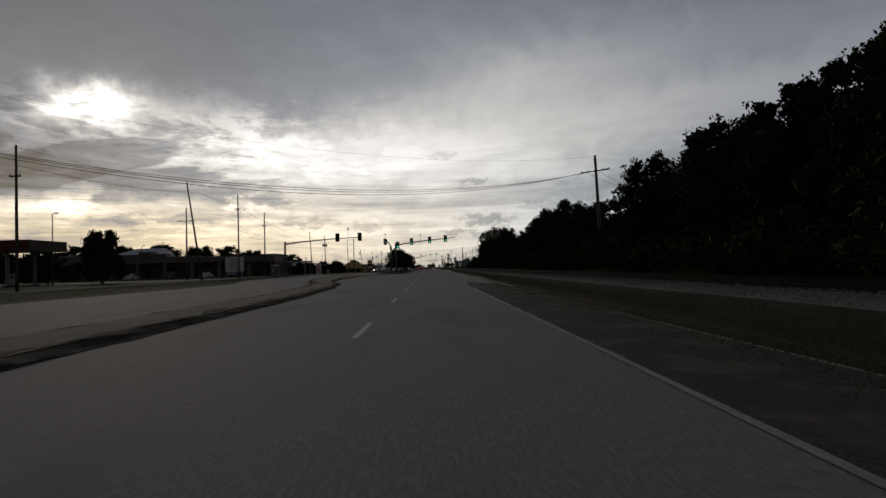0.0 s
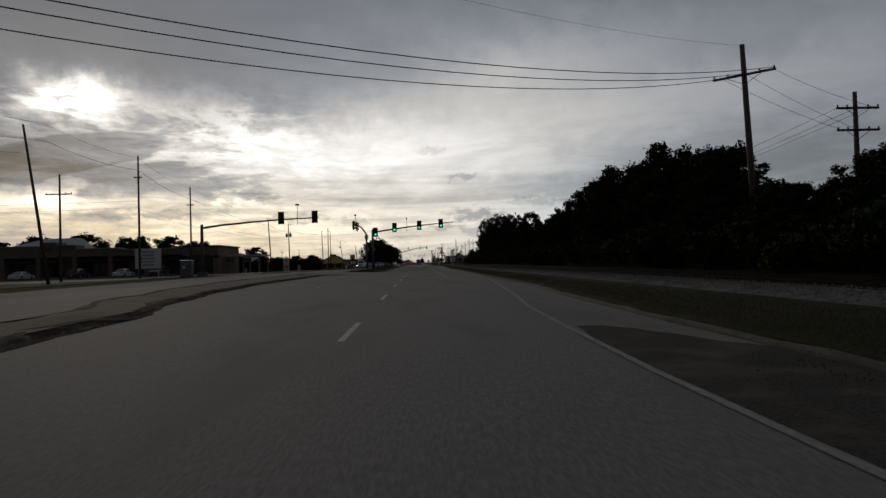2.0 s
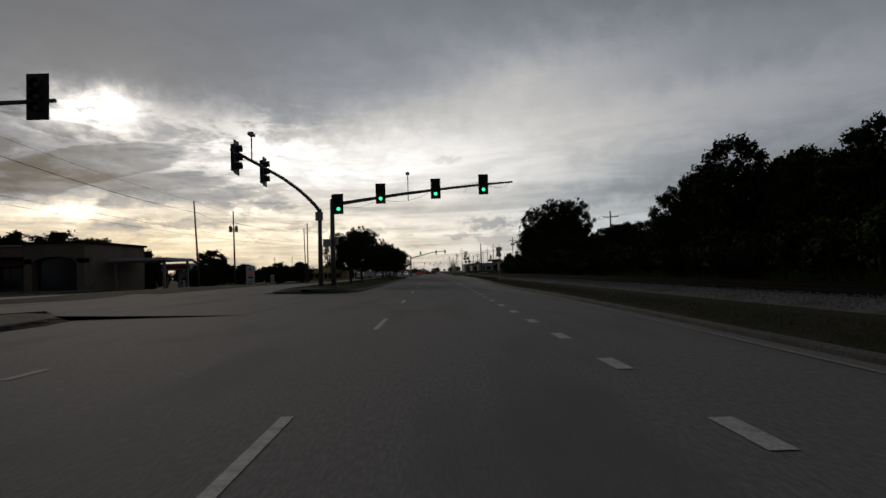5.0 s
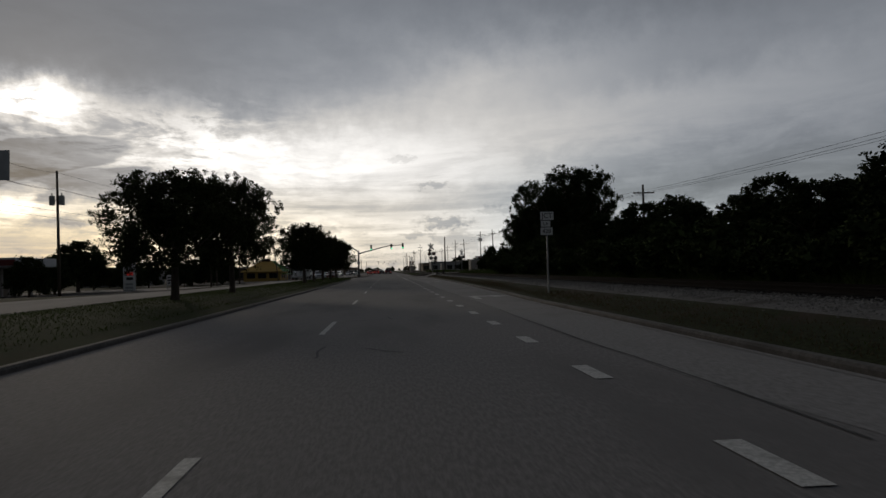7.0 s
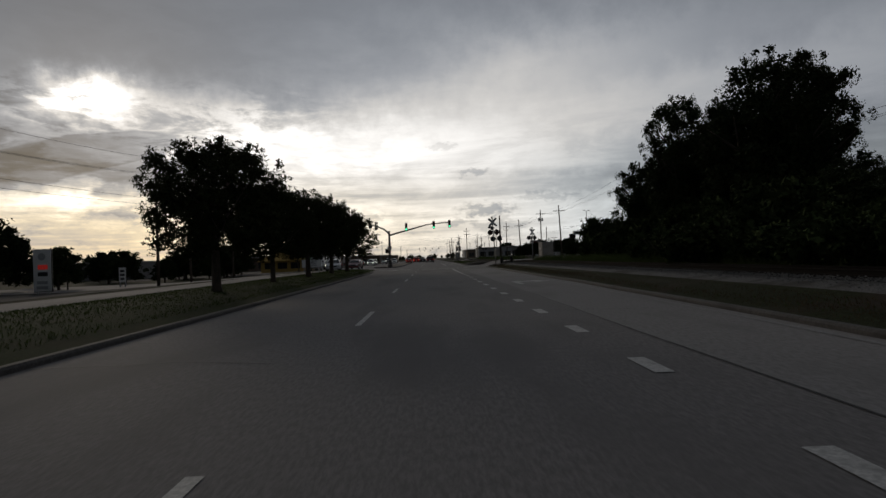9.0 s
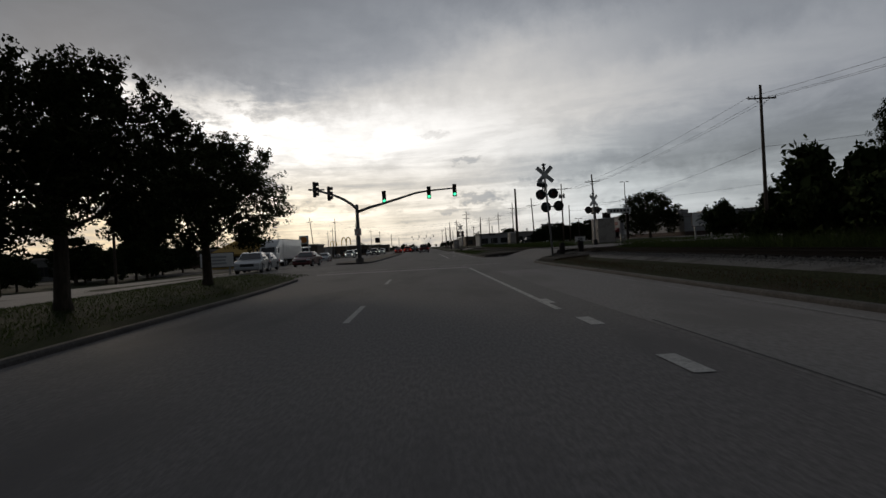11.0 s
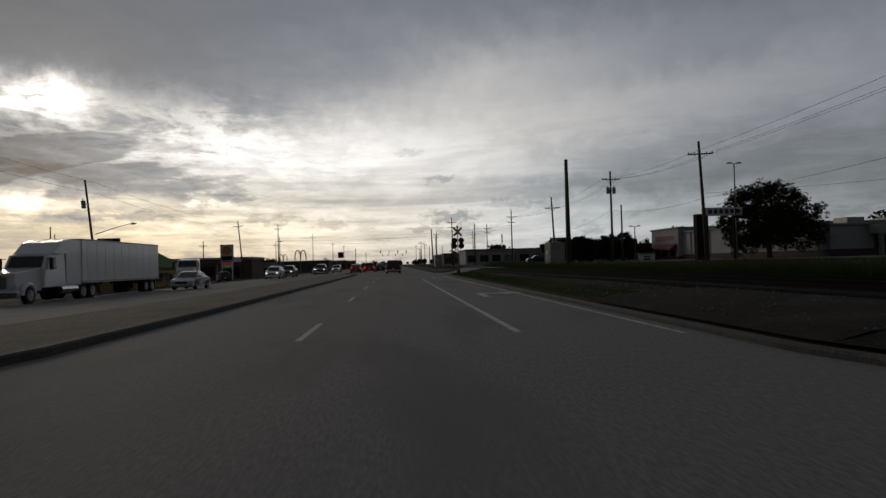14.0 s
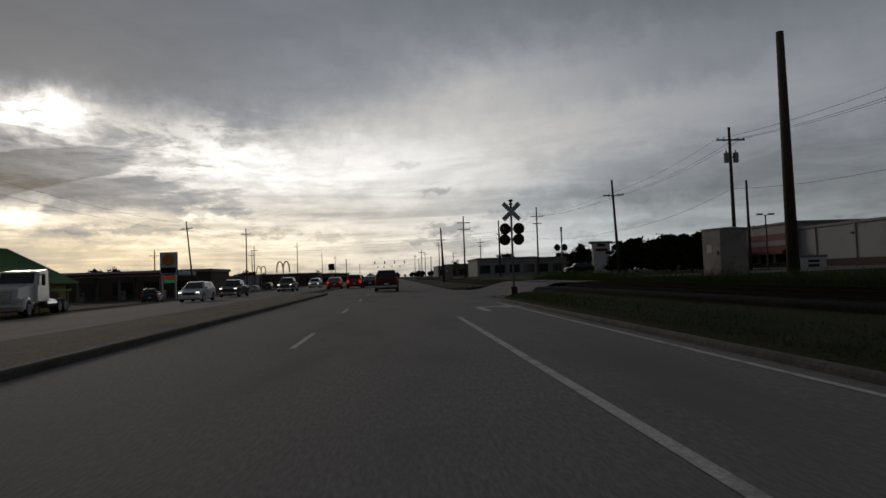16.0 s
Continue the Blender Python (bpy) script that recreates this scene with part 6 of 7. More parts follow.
light_pole(37.9, 282.8, 11.4, "tall twin car park lamp")
light_pole(33.5, 301, 5.6, "low twin car park lamp")
light_pole(-52.0, 68.0, 10.0, "car park lamp beside the trees", False)
light_pole(-41.5, 205, 3.6, "car park lamp by the filling station")
light_pole(-67.7, 128.9, 8.0, "car park lamp before the shops", False)
t = thing("street_lamp", "cobra-head street lamp on a slim arm", "street lamp")
part("arm", Geo().tube([(-33.1, 288.2, 5.5), (-30.5, 287.4, 6.15), (-28.6, 286.5, 6.45)], [0.05, 0.04, 0.03], 8), "galv", t)
part("lamp_head", Geo().tube([(-28.7, 286.5, 6.43), (-28.3, 286.3, 6.46), (-27.8, 286.1, 6.43)], [0.05, 0.12, 0.05], 10), "galv", t)


# ---- buildings
def shop_window(parent, x0, x1, z0, z1, y, panes):
    """Glazing in a wall that looks towards -y: a dark recess with framed panes."""
    w = part("window", Geo().box(x0, y - 0.02, z0, x1, y + 0.06, z1, 0.01), "mullion", parent)
    k = (x1 - x0) / panes
    for i in range(panes):
        part("pane", Geo().box(x0 + i * k + 0.06, y - 0.035, z0 + 0.08, x0 + (i + 1) * k - 0.06, y - 0.02, z1 - 0.08, 0.002), "shop_glass", w)


def strip_mall():
    """A shopping strip: fascia on piers before a recessed, dark shop front."""
    t = thing("strip_mall", "low tan stucco shopping strip with a dark maroon arcade", "shop building")
    Y = 134.4
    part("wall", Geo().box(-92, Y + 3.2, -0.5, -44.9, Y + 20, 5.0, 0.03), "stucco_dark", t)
    part("roof", Geo().box(-91.6, Y + 3.2, 5.0, -45.2, Y + 19.6, 5.1), "roofing", t)
    for x0, x1, top in ((-92.0, -71.1, 6.2), (-71.05, -67.9, 6.85), (-67.85, -64.5, 6.3), (-64.45, -56.6, 5.55), (-56.55, -44.85, 5.25)):
        f = part("fascia", Geo().box(x0, Y, 3.95, x1, Y + 3.2, top - 0.22, 0.03), "stucco", t)
        part("cap", Geo().box(x0 - 0.02, Y - 0.16, top - 0.22, x1 + 0.02, Y + 3.2, top, 0.05), "trim", f)
    part("sign_panel", Geo().box(-70.3, Y - 0.06, 5.2, -68.6, Y, 5.9, 0.01), "stucco_dark", t)
    x = -91.6
    while x < -46:
        part("pier", Geo().box(x, Y + 0.05, -0.3, x + 0.75, Y + 0.8, 3.95, 0.03), "stucco", t)
        part("awning", Geo().skin([[(x + 0.8, Y + 0.9, 3.9), (x + 6.7, Y + 0.9, 3.9), (x + 6.7, Y + 0.95, 3.85), (x + 0.8, Y + 0.95, 3.85)], [(x + 0.8, Y + 0.2, 3.0), (x + 6.7, Y + 0.2, 3.0), (x + 6.7, Y + 0.25, 2.92), (x + 0.8, Y + 0.25, 2.92)]]), "maroon_cloth", t, "dark maroon canvas awning")
        shop_window(t, x + 1.2, x + 6.2, 0.4, 2.9, Y + 3.2, 4)
        x += 6.6
    # the pitched metal roof behind the parapet
    g = Geo().skin([[(-80.5, Y + 3.4, 5.9), (-68.0, Y + 3.4, 5.9), (-68.0, Y + 15, 5.9), (-80.5, Y + 15, 5.9)], [(-74.5, Y + 8, 7.95), (-68.6, Y + 8, 7.95), (-68.6, Y + 10.4, 7.95), (-74.5, Y + 10.4, 7.95)]])
    part("pitched_roof", g, "canopy", t, "pale metal pitched roof")
    # the end block with its arched entrance
    b = part("end_block", Geo().box(-44.8, Y + 0.9, -0.5, -38.2, Y + 14, 5.3, 0.03), "stucco", t)
    for x0, x1 in ((-44.8, -43.9), (-39.1, -38.2)):
        part("pier", Geo().box(x0, Y, -0.5, x1, Y + 0.9, 3.7, 0.03), "stucco", b)
    ring = [(-41.5 - 2.4 * math.cos(math.pi * i / 10), 3.15 + 0.75 * math.sin(math.pi * i / 10)) for i in range(11)]
    head = [[(x, y, z) for x, z in [(-44.8, 5.3), (-44.8, 3.15)] + ring + [(-38.2, 3.15), (-38.2, 5.3)]] for y in (Y, Y + 0.9)]
    part("arch_head", Geo().skin(head), "stucco", b)
    part("cap", Geo().box(-45.1, Y - 0.2, 5.3, -37.9, Y + 14.2, 5.56, 0.05), "pylon", b, "dark brown roof cap")
    part("recess", Geo().box(-43.8, Y + 0.84, -0.3, -39.2, Y + 0.9, 3.7, 0.01), "shop_glass", b)
    part("walkway", Geo().box(-92, Y - 1.2, -0.3, -38, Y + 3.2, 0.16, 0.03), "concrete", t)
    # a low side porch on posts
    part("porch_roof", Geo().box(-37.8, Y + 4, 3.3, -31.0, Y + 12, 3.65, 0.04), "canopy", t)
    for px, py in ((-37.2, Y + 4.6), (-31.6, Y + 4.6), (-31.6, Y + 11.4)):
        part("porch_post", Geo().box(px - 0.13, py - 0.13, -0.6, px + 0.13, py + 0.13, 3.31, 0.02), "trim", t)


strip_mall()


def forecourt(name, label, x0, x1, y0, y1, z, low, high, pumps, fascia="canopy"):
    t = thing(name, label, "filling station")
    part("canopy", Geo().box(x0, y0, low, x1, y1, high, 0.04), fascia, t)
    part("soffit", Geo().box(x0 + 0.2, y0 + 0.2, low - 0.05, x1 - 0.2, y1 - 0.2, low, 0.01), "soffit", t)
    part("stripe", Geo().box(x0 - 0.01, y0 - 0.012, low + 0.12, x1 + 0.012, y0, high - 0.25, 0.002), "red_awning", t)
    for i in range(pumps):
        x = x0 + (i + 0.5) * (x1 - x0) / pumps
        for y in (y0 + 1.5, y1 - 1.5):
            part("column", Geo().box(x - 0.2, y - 0.2, z - 0.2, x + 0.2, y + 0.2, low, 0.03), "trim", t)
        p = part("fuel_pump", Geo().box(x - 0.3, y0 + 2.4, z + 0.1, x + 0.3, y0 + 3.3, z + 1.75, 0.05), "cabinet", t)
        part("display", Geo().box(x - 0.2, y0 + 2.38, z + 1.1, x + 0.2, y0 + 2.4, z + 1.45, 0.005), "shop_glass", p)
        part("island", Geo().box(x - 0.6, y0 + 1.2, z - 0.1, x + 0.6, y1 - 1.2, z + 0.12, 0.04), "kerb", t)
    return t


forecourt("filling_station", "flat grey filling station canopy on pale columns", -57, -42.7, 175, 184, -0.9, 2.7, 3.75, 3)
forecourt("filling_station", "dark red filling station canopy beside the trees", -78, -54.6, 67, 76, 0.1, 5.0, 6.45, 3, "brick_base")
forecourt("filling_station", "red striped filling station canopy on white columns", -58, -37, 360, 370, -1.4, 2.9, 3.7, 3)
t = thing("kiosk_building", "low brown shop behind the filling station", "shop building")
part("wall", Geo().box(-82, 376, -1.8, -36, 390, 3.9, 0.05), "stucco_dark", t)
part("cornice", Geo().box(-82.3, 375.7, 3.6, -35.7, 390.2, 4.2, 0.05), "trim", t)
for i in range(7):
    shop_window(t, -79 + 6 * i, -75 + 6 * i, -0.6, 2.0, 376, 3)


def gabled_diner():
    """A restaurant with a steep hipped roof, mustard in front and green towards the road."""
    t = thing("roadside_restaurant", "mustard and green hip-roofed restaurant by the road", "restaurant")
    x0, x1, y0, y1, z, e, r = -46.2, -34.7, 303.0, 318.0, -1.5, 2.2, 5.4
    part("wall", Geo().box(x0, y0, z, x1, y1, e, 0.04), "yellow_wall", t)
    o = 0.9
    A, B, C, D = (x0 - o, y0 - o, e - 0.3), (x1 + o, y0 - o, e - 0.3), (x1 + o, y1 + o, e - 0.3), (x0 - o, y1 + o, e - 0.3)
    P, Q, R, S = (x0 + 5.2, y0 + 4.0, r), (x1 - 3.6, y0 + 4.0, r), (x1 - 3.6, y1 - 4.0, r), (x0 + 5.2, y1 - 4.0, r)

    def slope(name, pts, mat):
        dn = Vector((0, 0, -0.16))
        g = Geo().skin([[Vector(p) + dn for p in pts], [Vector(p) for p in pts]])
        return part(name, g, mat, t)

    slope("front_roof", [A, B, Q, P], "yellow_wall")
    east = slope("road_side_roof", [B, C, R, Q], "green_roof")
    slope("back_roof", [C, D, S, R], "green_roof")
    slope("far_side_roof", [D, A, P, S], "green_roof")
    slope("flat_roof", [P, Q, R, S], "roofing")
    for i in range(24):
        u = (i + 0.5) / 24
        a, b = Vector(B).lerp(Vector(C), u), Vector(Q).lerp(Vector(R), u)
        part("seam", Geo().tube([a + Vector((0.02, 0, 0.03)), b + Vector((0.02, 0, 0.03))], 0.025, 4), "green_roof", east)
    part("roof_sign", Geo().box(-41.4, 306.6, 5.0, -38.4, 307.0, 6.0, 0.04), "pylon", t, "dark sign box on the ridge")
    for i in range(3):
        shop_window(t, x0 + 1 + i * 3.5, x0 + 3.6 + i * 3.5, -0.3, 1.4, y0, 2)
    g = part("awning", Geo().box(x1, y0 + 2, 0.9, x1 + 1.6, y1 - 2, 1.15, 0.03), "green_roof", t)
    for i in range(3):
        part("porch_post", Geo().box(x1 + 1.3, y0 + 2.4 + i * 5, z - 0.2, x1 + 1.5, y0 + 2.6 + i * 5, 0.95, 0.02), "trim", t)
    for i in range(3):
        w = part("window", Geo().box(x1 - 0.02, y0 + 2.2 + i * 4.3, -0.4, x1 + 0.03, y0 + 5 + i * 4.3, 0.8, 0.01), "mullion", t)
        part("pane", Geo().box(x1 + 0.03, y0 + 2.3 + i * 4.3, -0.3, x1 + 0.04, y0 + 4.9 + i * 4.3, 0.7, 0.002), "shop_glass", w)


gabled_diner()


def big_store():
    t = thing("supermarket", "long off-white store with brown brick base and red awning", "shop building")
    X, z = 49.0, 0.4
    part("wall", Geo().box(X, 297, 1.55, 92, 319, 5.2, 0.04), "white_wall", t)
    part("front_wall", Geo().box(X - 0.02, 283, 1.55, 92, 297, 4.2, 0.04), "white_wall", t)
    part("base_wall", Geo().box(X - 0.06, 282.94, z, 92, 319, 1.55, 0.03), "brick_base", t)
    part("cornice", Geo().box(X - 0.2, 296.8, 5.2, 92.2, 319, 5.5, 0.05), "trim", t)
    part("cornice", Geo().box(X - 0.22, 282.8, 4.2, 92.2, 296.8, 4.48, 0.05), "trim", t)
    c = part("corner_tower", Geo().box(X - 0.8, 319, z, X + 10, 330, 6.0, 0.04), "white_wall", t)
    part("cornice", Geo().box(X - 1.0, 318.8, 6.0, X + 10.2, 330.2, 6.3, 0.05), "trim", c)
    part("base", Geo().box(X - 0.86, 318.94, z, X + 10, 330.06, 1.3, 0.03), "brick_base", c)
    part("awning", Geo().skin([[(X - 0.8, 319.6, 3.5), (X - 0.8, 329.4, 3.5), (X - 0.8, 329.4, 2.4), (X - 0.8, 319.6, 2.4)], [(X - 1.9, 319.6, 2.75), (X - 1.9, 329.4, 2.75), (X - 1.9, 329.4, 2.4), (X - 1.9, 319.6, 2.4)]]), "red_awning", c, "red canvas awning")
    part("sign_bar", Geo().box(X - 0.86, 320.6, 4.15, X - 0.8, 328.2, 4.95, 0.01), "red_awning", c, "dark red name bar")
    part("awning", Geo().skin([[(X + 0.5, 319, 3.5), (X + 9, 319, 3.5), (X + 9, 319, 2.4), (X + 0.5, 319, 2.4)], [(X + 0.5, 317.9, 2.75), (X + 9, 317.9, 2.75), (X + 9, 317.9, 2.4), (X + 0.5, 317.9, 2.4)]]), "red_awning", c, "red canvas awning")
    for i in range(3):
        w = part("window", Geo().box(X - 0.84, 320 + i * 3.2, 1.3, X - 0.78, 322.6 + i * 3.2, 2.4, 0.01), "mullion", c)
        part("pane", Geo().box(X - 0.855, 320.1 + i * 3.2, 1.35, X - 0.84, 322.5 + i * 3.2, 2.35, 0.002), "shop_glass", w)
    for i in range(6):
        part("pilaster", Geo().box(X - 0.14, 285 + i * 6.2, 1.56, X, 285.5 + i * 6.2, 4.2 if i < 2 else 5.2, 0.02), "white_wall", t)
    for i in range(3):
        part("wall_lamp", Geo().box(X - 0.3, 290 + i * 10, 4.1, X, 290.35 + i * 10, 4.35, 0.03), "mullion", t)
    for x, y, h in ((55, 300, 5.2), (54.2, 287, 4.2), (75, 306, 5.2)):
        part("rooftop_unit", Geo().box(x, y, h, x + 2.2, y + 2.5, h + 1.2, 0.08), "galv", t)
    part("door", Geo().box(X - 0.03, 286.5, z, X, 287.7, 2.5, 0.01), "canopy", t, "plain grey service door")
    # the shop fronts under the fascia of the end facing the side street
    f = part("fascia", Geo().box(53.5, 281.2, 3.2, 90, 282.8, 4.2, 0.05), "white_wall", t)
    for x0, x1 in ((57.6, 63), (73, 80)):
        g = part("pediment", Geo().box(x0, 280.9, 3.1, x1, 282.8, 5.1, 0.05), "white_wall", t)
        part("cap", Geo().box(x0 - 0.2, 280.7, 5.1, x1 + 0.2, 282.9, 5.3, 0.04), "trim", g)
        part("sign_bar", Geo().box(x0 + 1.2, 280.86, 4.1, x1 - 1.2, 280.9, 4.7, 0.01), "ink", g)
    for i in range(7):
        x = 54.2 + i * 5.1
        shop_window(t, x, x + 4.3, 0.6, 3.1, 282.94, 3)
        part("column", Geo().box(x - 0.55, 281.3, z, x - 0.15, 281.7, 3.3, 0.03), "trim", t)
    part("walkway", Geo().box(52, 280.6, 0.5, 91, 282.9, 0.78, 0.03), "concrete", t)


big_store()
t = thing("shop_row", "low grey shop row beyond the trees", "shop building")
part("wall", Geo().box(62, 226, 0.4, 96, 262, 4.8, 0.05), "trim", t)
part("cornice", Geo().box(61.7, 225.7, 4.4, 96.2, 262.2, 5.2, 0.05), "white_wall", t)
for i in range(5):
    w = part("window", Geo().box(61.94, 228 + i * 6.6, 0.9, 62.0, 232.6 + i * 6.6, 3.2, 0.01), "mullion", t)
    for k in range(3):
        part("pane", Geo().box(61.92, 228.1 + i * 6.6 + k * 1.5, 1.0, 61.94, 229.5 + i * 6.6 + k * 1.5, 3.1, 0.002), "shop_glass", w)


def block(x0, x1, y0, y1, z, h, mat, label, windows=4):
    """A plain far building: walls, parapet, and openings towards the camera."""
    t = thing("commercial_building", label, "building", "buildings far along the road")
    part("wall", Geo().box(x0, y0, z - 0.4, x1, y1, z + h, 0.05), mat, t)
    part("parapet", Geo().box(x0 - 0.25, y0 - 0.25, z + h - 0.3, x1 + 0.25, y1 + 0.25, z + h + 0.15, 0.05), "trim", t)
    k = (x1 - x0) / windows
    for i in range(windows):
        shop_window(t, x0 + i * k + 0.15 * k, x0 + (i + 1) * k - 0.15 * k, z + 0.7, z + h * 0.62, y0, 2)


block(-75, -42, 430, 450, -1.6, 4.6, "trim", "flat pale restaurant building beside the arches", 7)
block(-62, -30, 500, 520, -1.0, 5.0, "stucco_dark", "long low brown shop far along the road", 6)
block(-48, -24, 585, 600, -0.8, 5.0, "stucco", "low tan building far along the road", 5)
block(-70, -35, 660, 690, -0.8, 6.0, "roofing", "low dark building far along the road", 6)
block(20, 34, 392, 410, 0.6, 4.2, "white_wall", "low pale building beyond the railway", 4)
block(38, 62, 432, 455, 0.6, 5.0, "trim", "grey shop beyond the railway", 5)
block(22, 40, 500, 520, 0.6, 5.0, "stucco", "tan shop beyond the railway", 4)
block(26, 60, 600, 640, 0.6, 6.0, "white_wall", "pale warehouse beyond the railway", 6)
block(-110, -90, 200, 225, -1.0, 4.0, "stucco_dark", "low brown building behind the trees", 4)
block(-95, -78, 300, 325, -1.5, 4.5, "roofing", "dark low building behind the restaurant", 4)


# golden arch emblems on poles
def arch_sign(x, y, z0, top, w):
    t = thing("arch_sign", "double yellow arch emblem on a pole", "sign", "arch signs")
    part("post", Geo().tube([(x, y, land(x, y)), (x, y, z0 + 0.3)], 0.14, 8), "galv", t)
    for s in (-1, 1):
        c = x + s * w / 4
        part("arch", Geo().tube([(c - w / 4 * math.cos(a), y, z0 + (top - z0) * math.sin(a) ** 0.7 if math.sin(a) > 0 else z0) for a in [math.pi * i / 14 for i in range(15)]], w * 0.05, 8), "yellow_sign", t)


arch_sign(-40.6, 446, 3.6, 6.0, 2.8)
arch_sign(-38.0, 470, 4.2, 8.0, 4.4)
t = thing("pole_sign", "dark round sign box on a tall pole", "sign")
part("post", Geo().tube([(-28, 540, -0.8), (-28, 540, 5.6)], 0.15, 8), "galv", t)
part("panel", Geo().box(-29.4, 539.8, 5.4, -26.6, 540.2, 8.4, 0.4), "pylon", t)

# span-wire signals far ahead
for Y, xs in ((470, (-6, -2.5, 1, 4.5)), (560, (-7, -4, 0, 4))):
    t = thing("span_wire_signals", "row of small signals on a wire across the road", "traffic signal")
    part("span_wire", cable((-16, Y, 7.6), (14, Y, 7.6), 0.5, 0.02), "wire", t)
    for x in (-16, 14):
        part("pole", Geo().tube([(x, Y, -0.3), (x, Y, 8.2)], 0.14, 8), "wood", t)
    for x in xs:
        signal_head(t, x, Y, 6.5, back=False, lit=False)


# ---- vehicles, built with the nose towards +y
def hull(profile, wide):
    """A closed side profile (y, z) given width by wide(y, z), with rounded flanks."""
    rings = []
    cy = sum(p[0] for p in profile) / len(profile)
    cz = sum(p[1] for p in profile) / len(profile)
    for k, sh in ((-1.0, 0.94), (-0.95, 0.985), (-0.8, 1.0), (0.8, 1.0), (0.95, 0.985), (1.0, 0.94)):
        rings.append([(k * wide(y, z), cy + (y - cy) * sh, cz + (z - cz) * sh) for y, z in profile])
    return Geo().skin(rings)


def wheel(t, x, y, r, w=0.22, dual=False):
    s = 1 if x > 0 else -1
    ty = part("wheel", Geo().tube([(x - s * w / 2, y, r), (x - s * w / 2 * 0.8, y, r), (x + s * w / 2 * 0.8, y, r), (x + s * w / 2, y, r)], [r * 0.9, r, r, r * 0.9], 20), "rubber", t)
    part("rim", Geo().tube([(x + s * w * 0.42, y, r), (x + s * w * 0.54, y, r), (x + s * w * 0.5, y, r)], [r * 0.66, r * 0.6, r * 0.1], 16), "rim", ty)
    for i in range(5):
        a = i * 2 * math.pi / 5
        part("spoke", Geo().tube([(x + s * w * 0.545, y, r), (x + s * w * 0.545, y + r * 0.56 * math.cos(a), r + r * 0.56 * math.sin(a))], r * 0.07, 5), "rim", ty)


def pane(t, pts, name="window", mat="car_glass"):
    """A thin sheet of glass just proud of the body."""
    a, b, c = Vector(pts[0]), Vector(pts[1]), Vector(pts[2])
    n = (b - a).cross(c - a).normalized()
    mid = sum((Vector(p) for p in pts), Vector()) / len(pts)
    if n.dot(mid - Vector((0, mid.y * 0.6, 0.9))) < 0:
        n = -n
    return part(name, Geo().skin([[Vector(p) + n * 0.004 for p in pts], [Vector(p) + n * 0.02 for p in pts]]), mat, t)


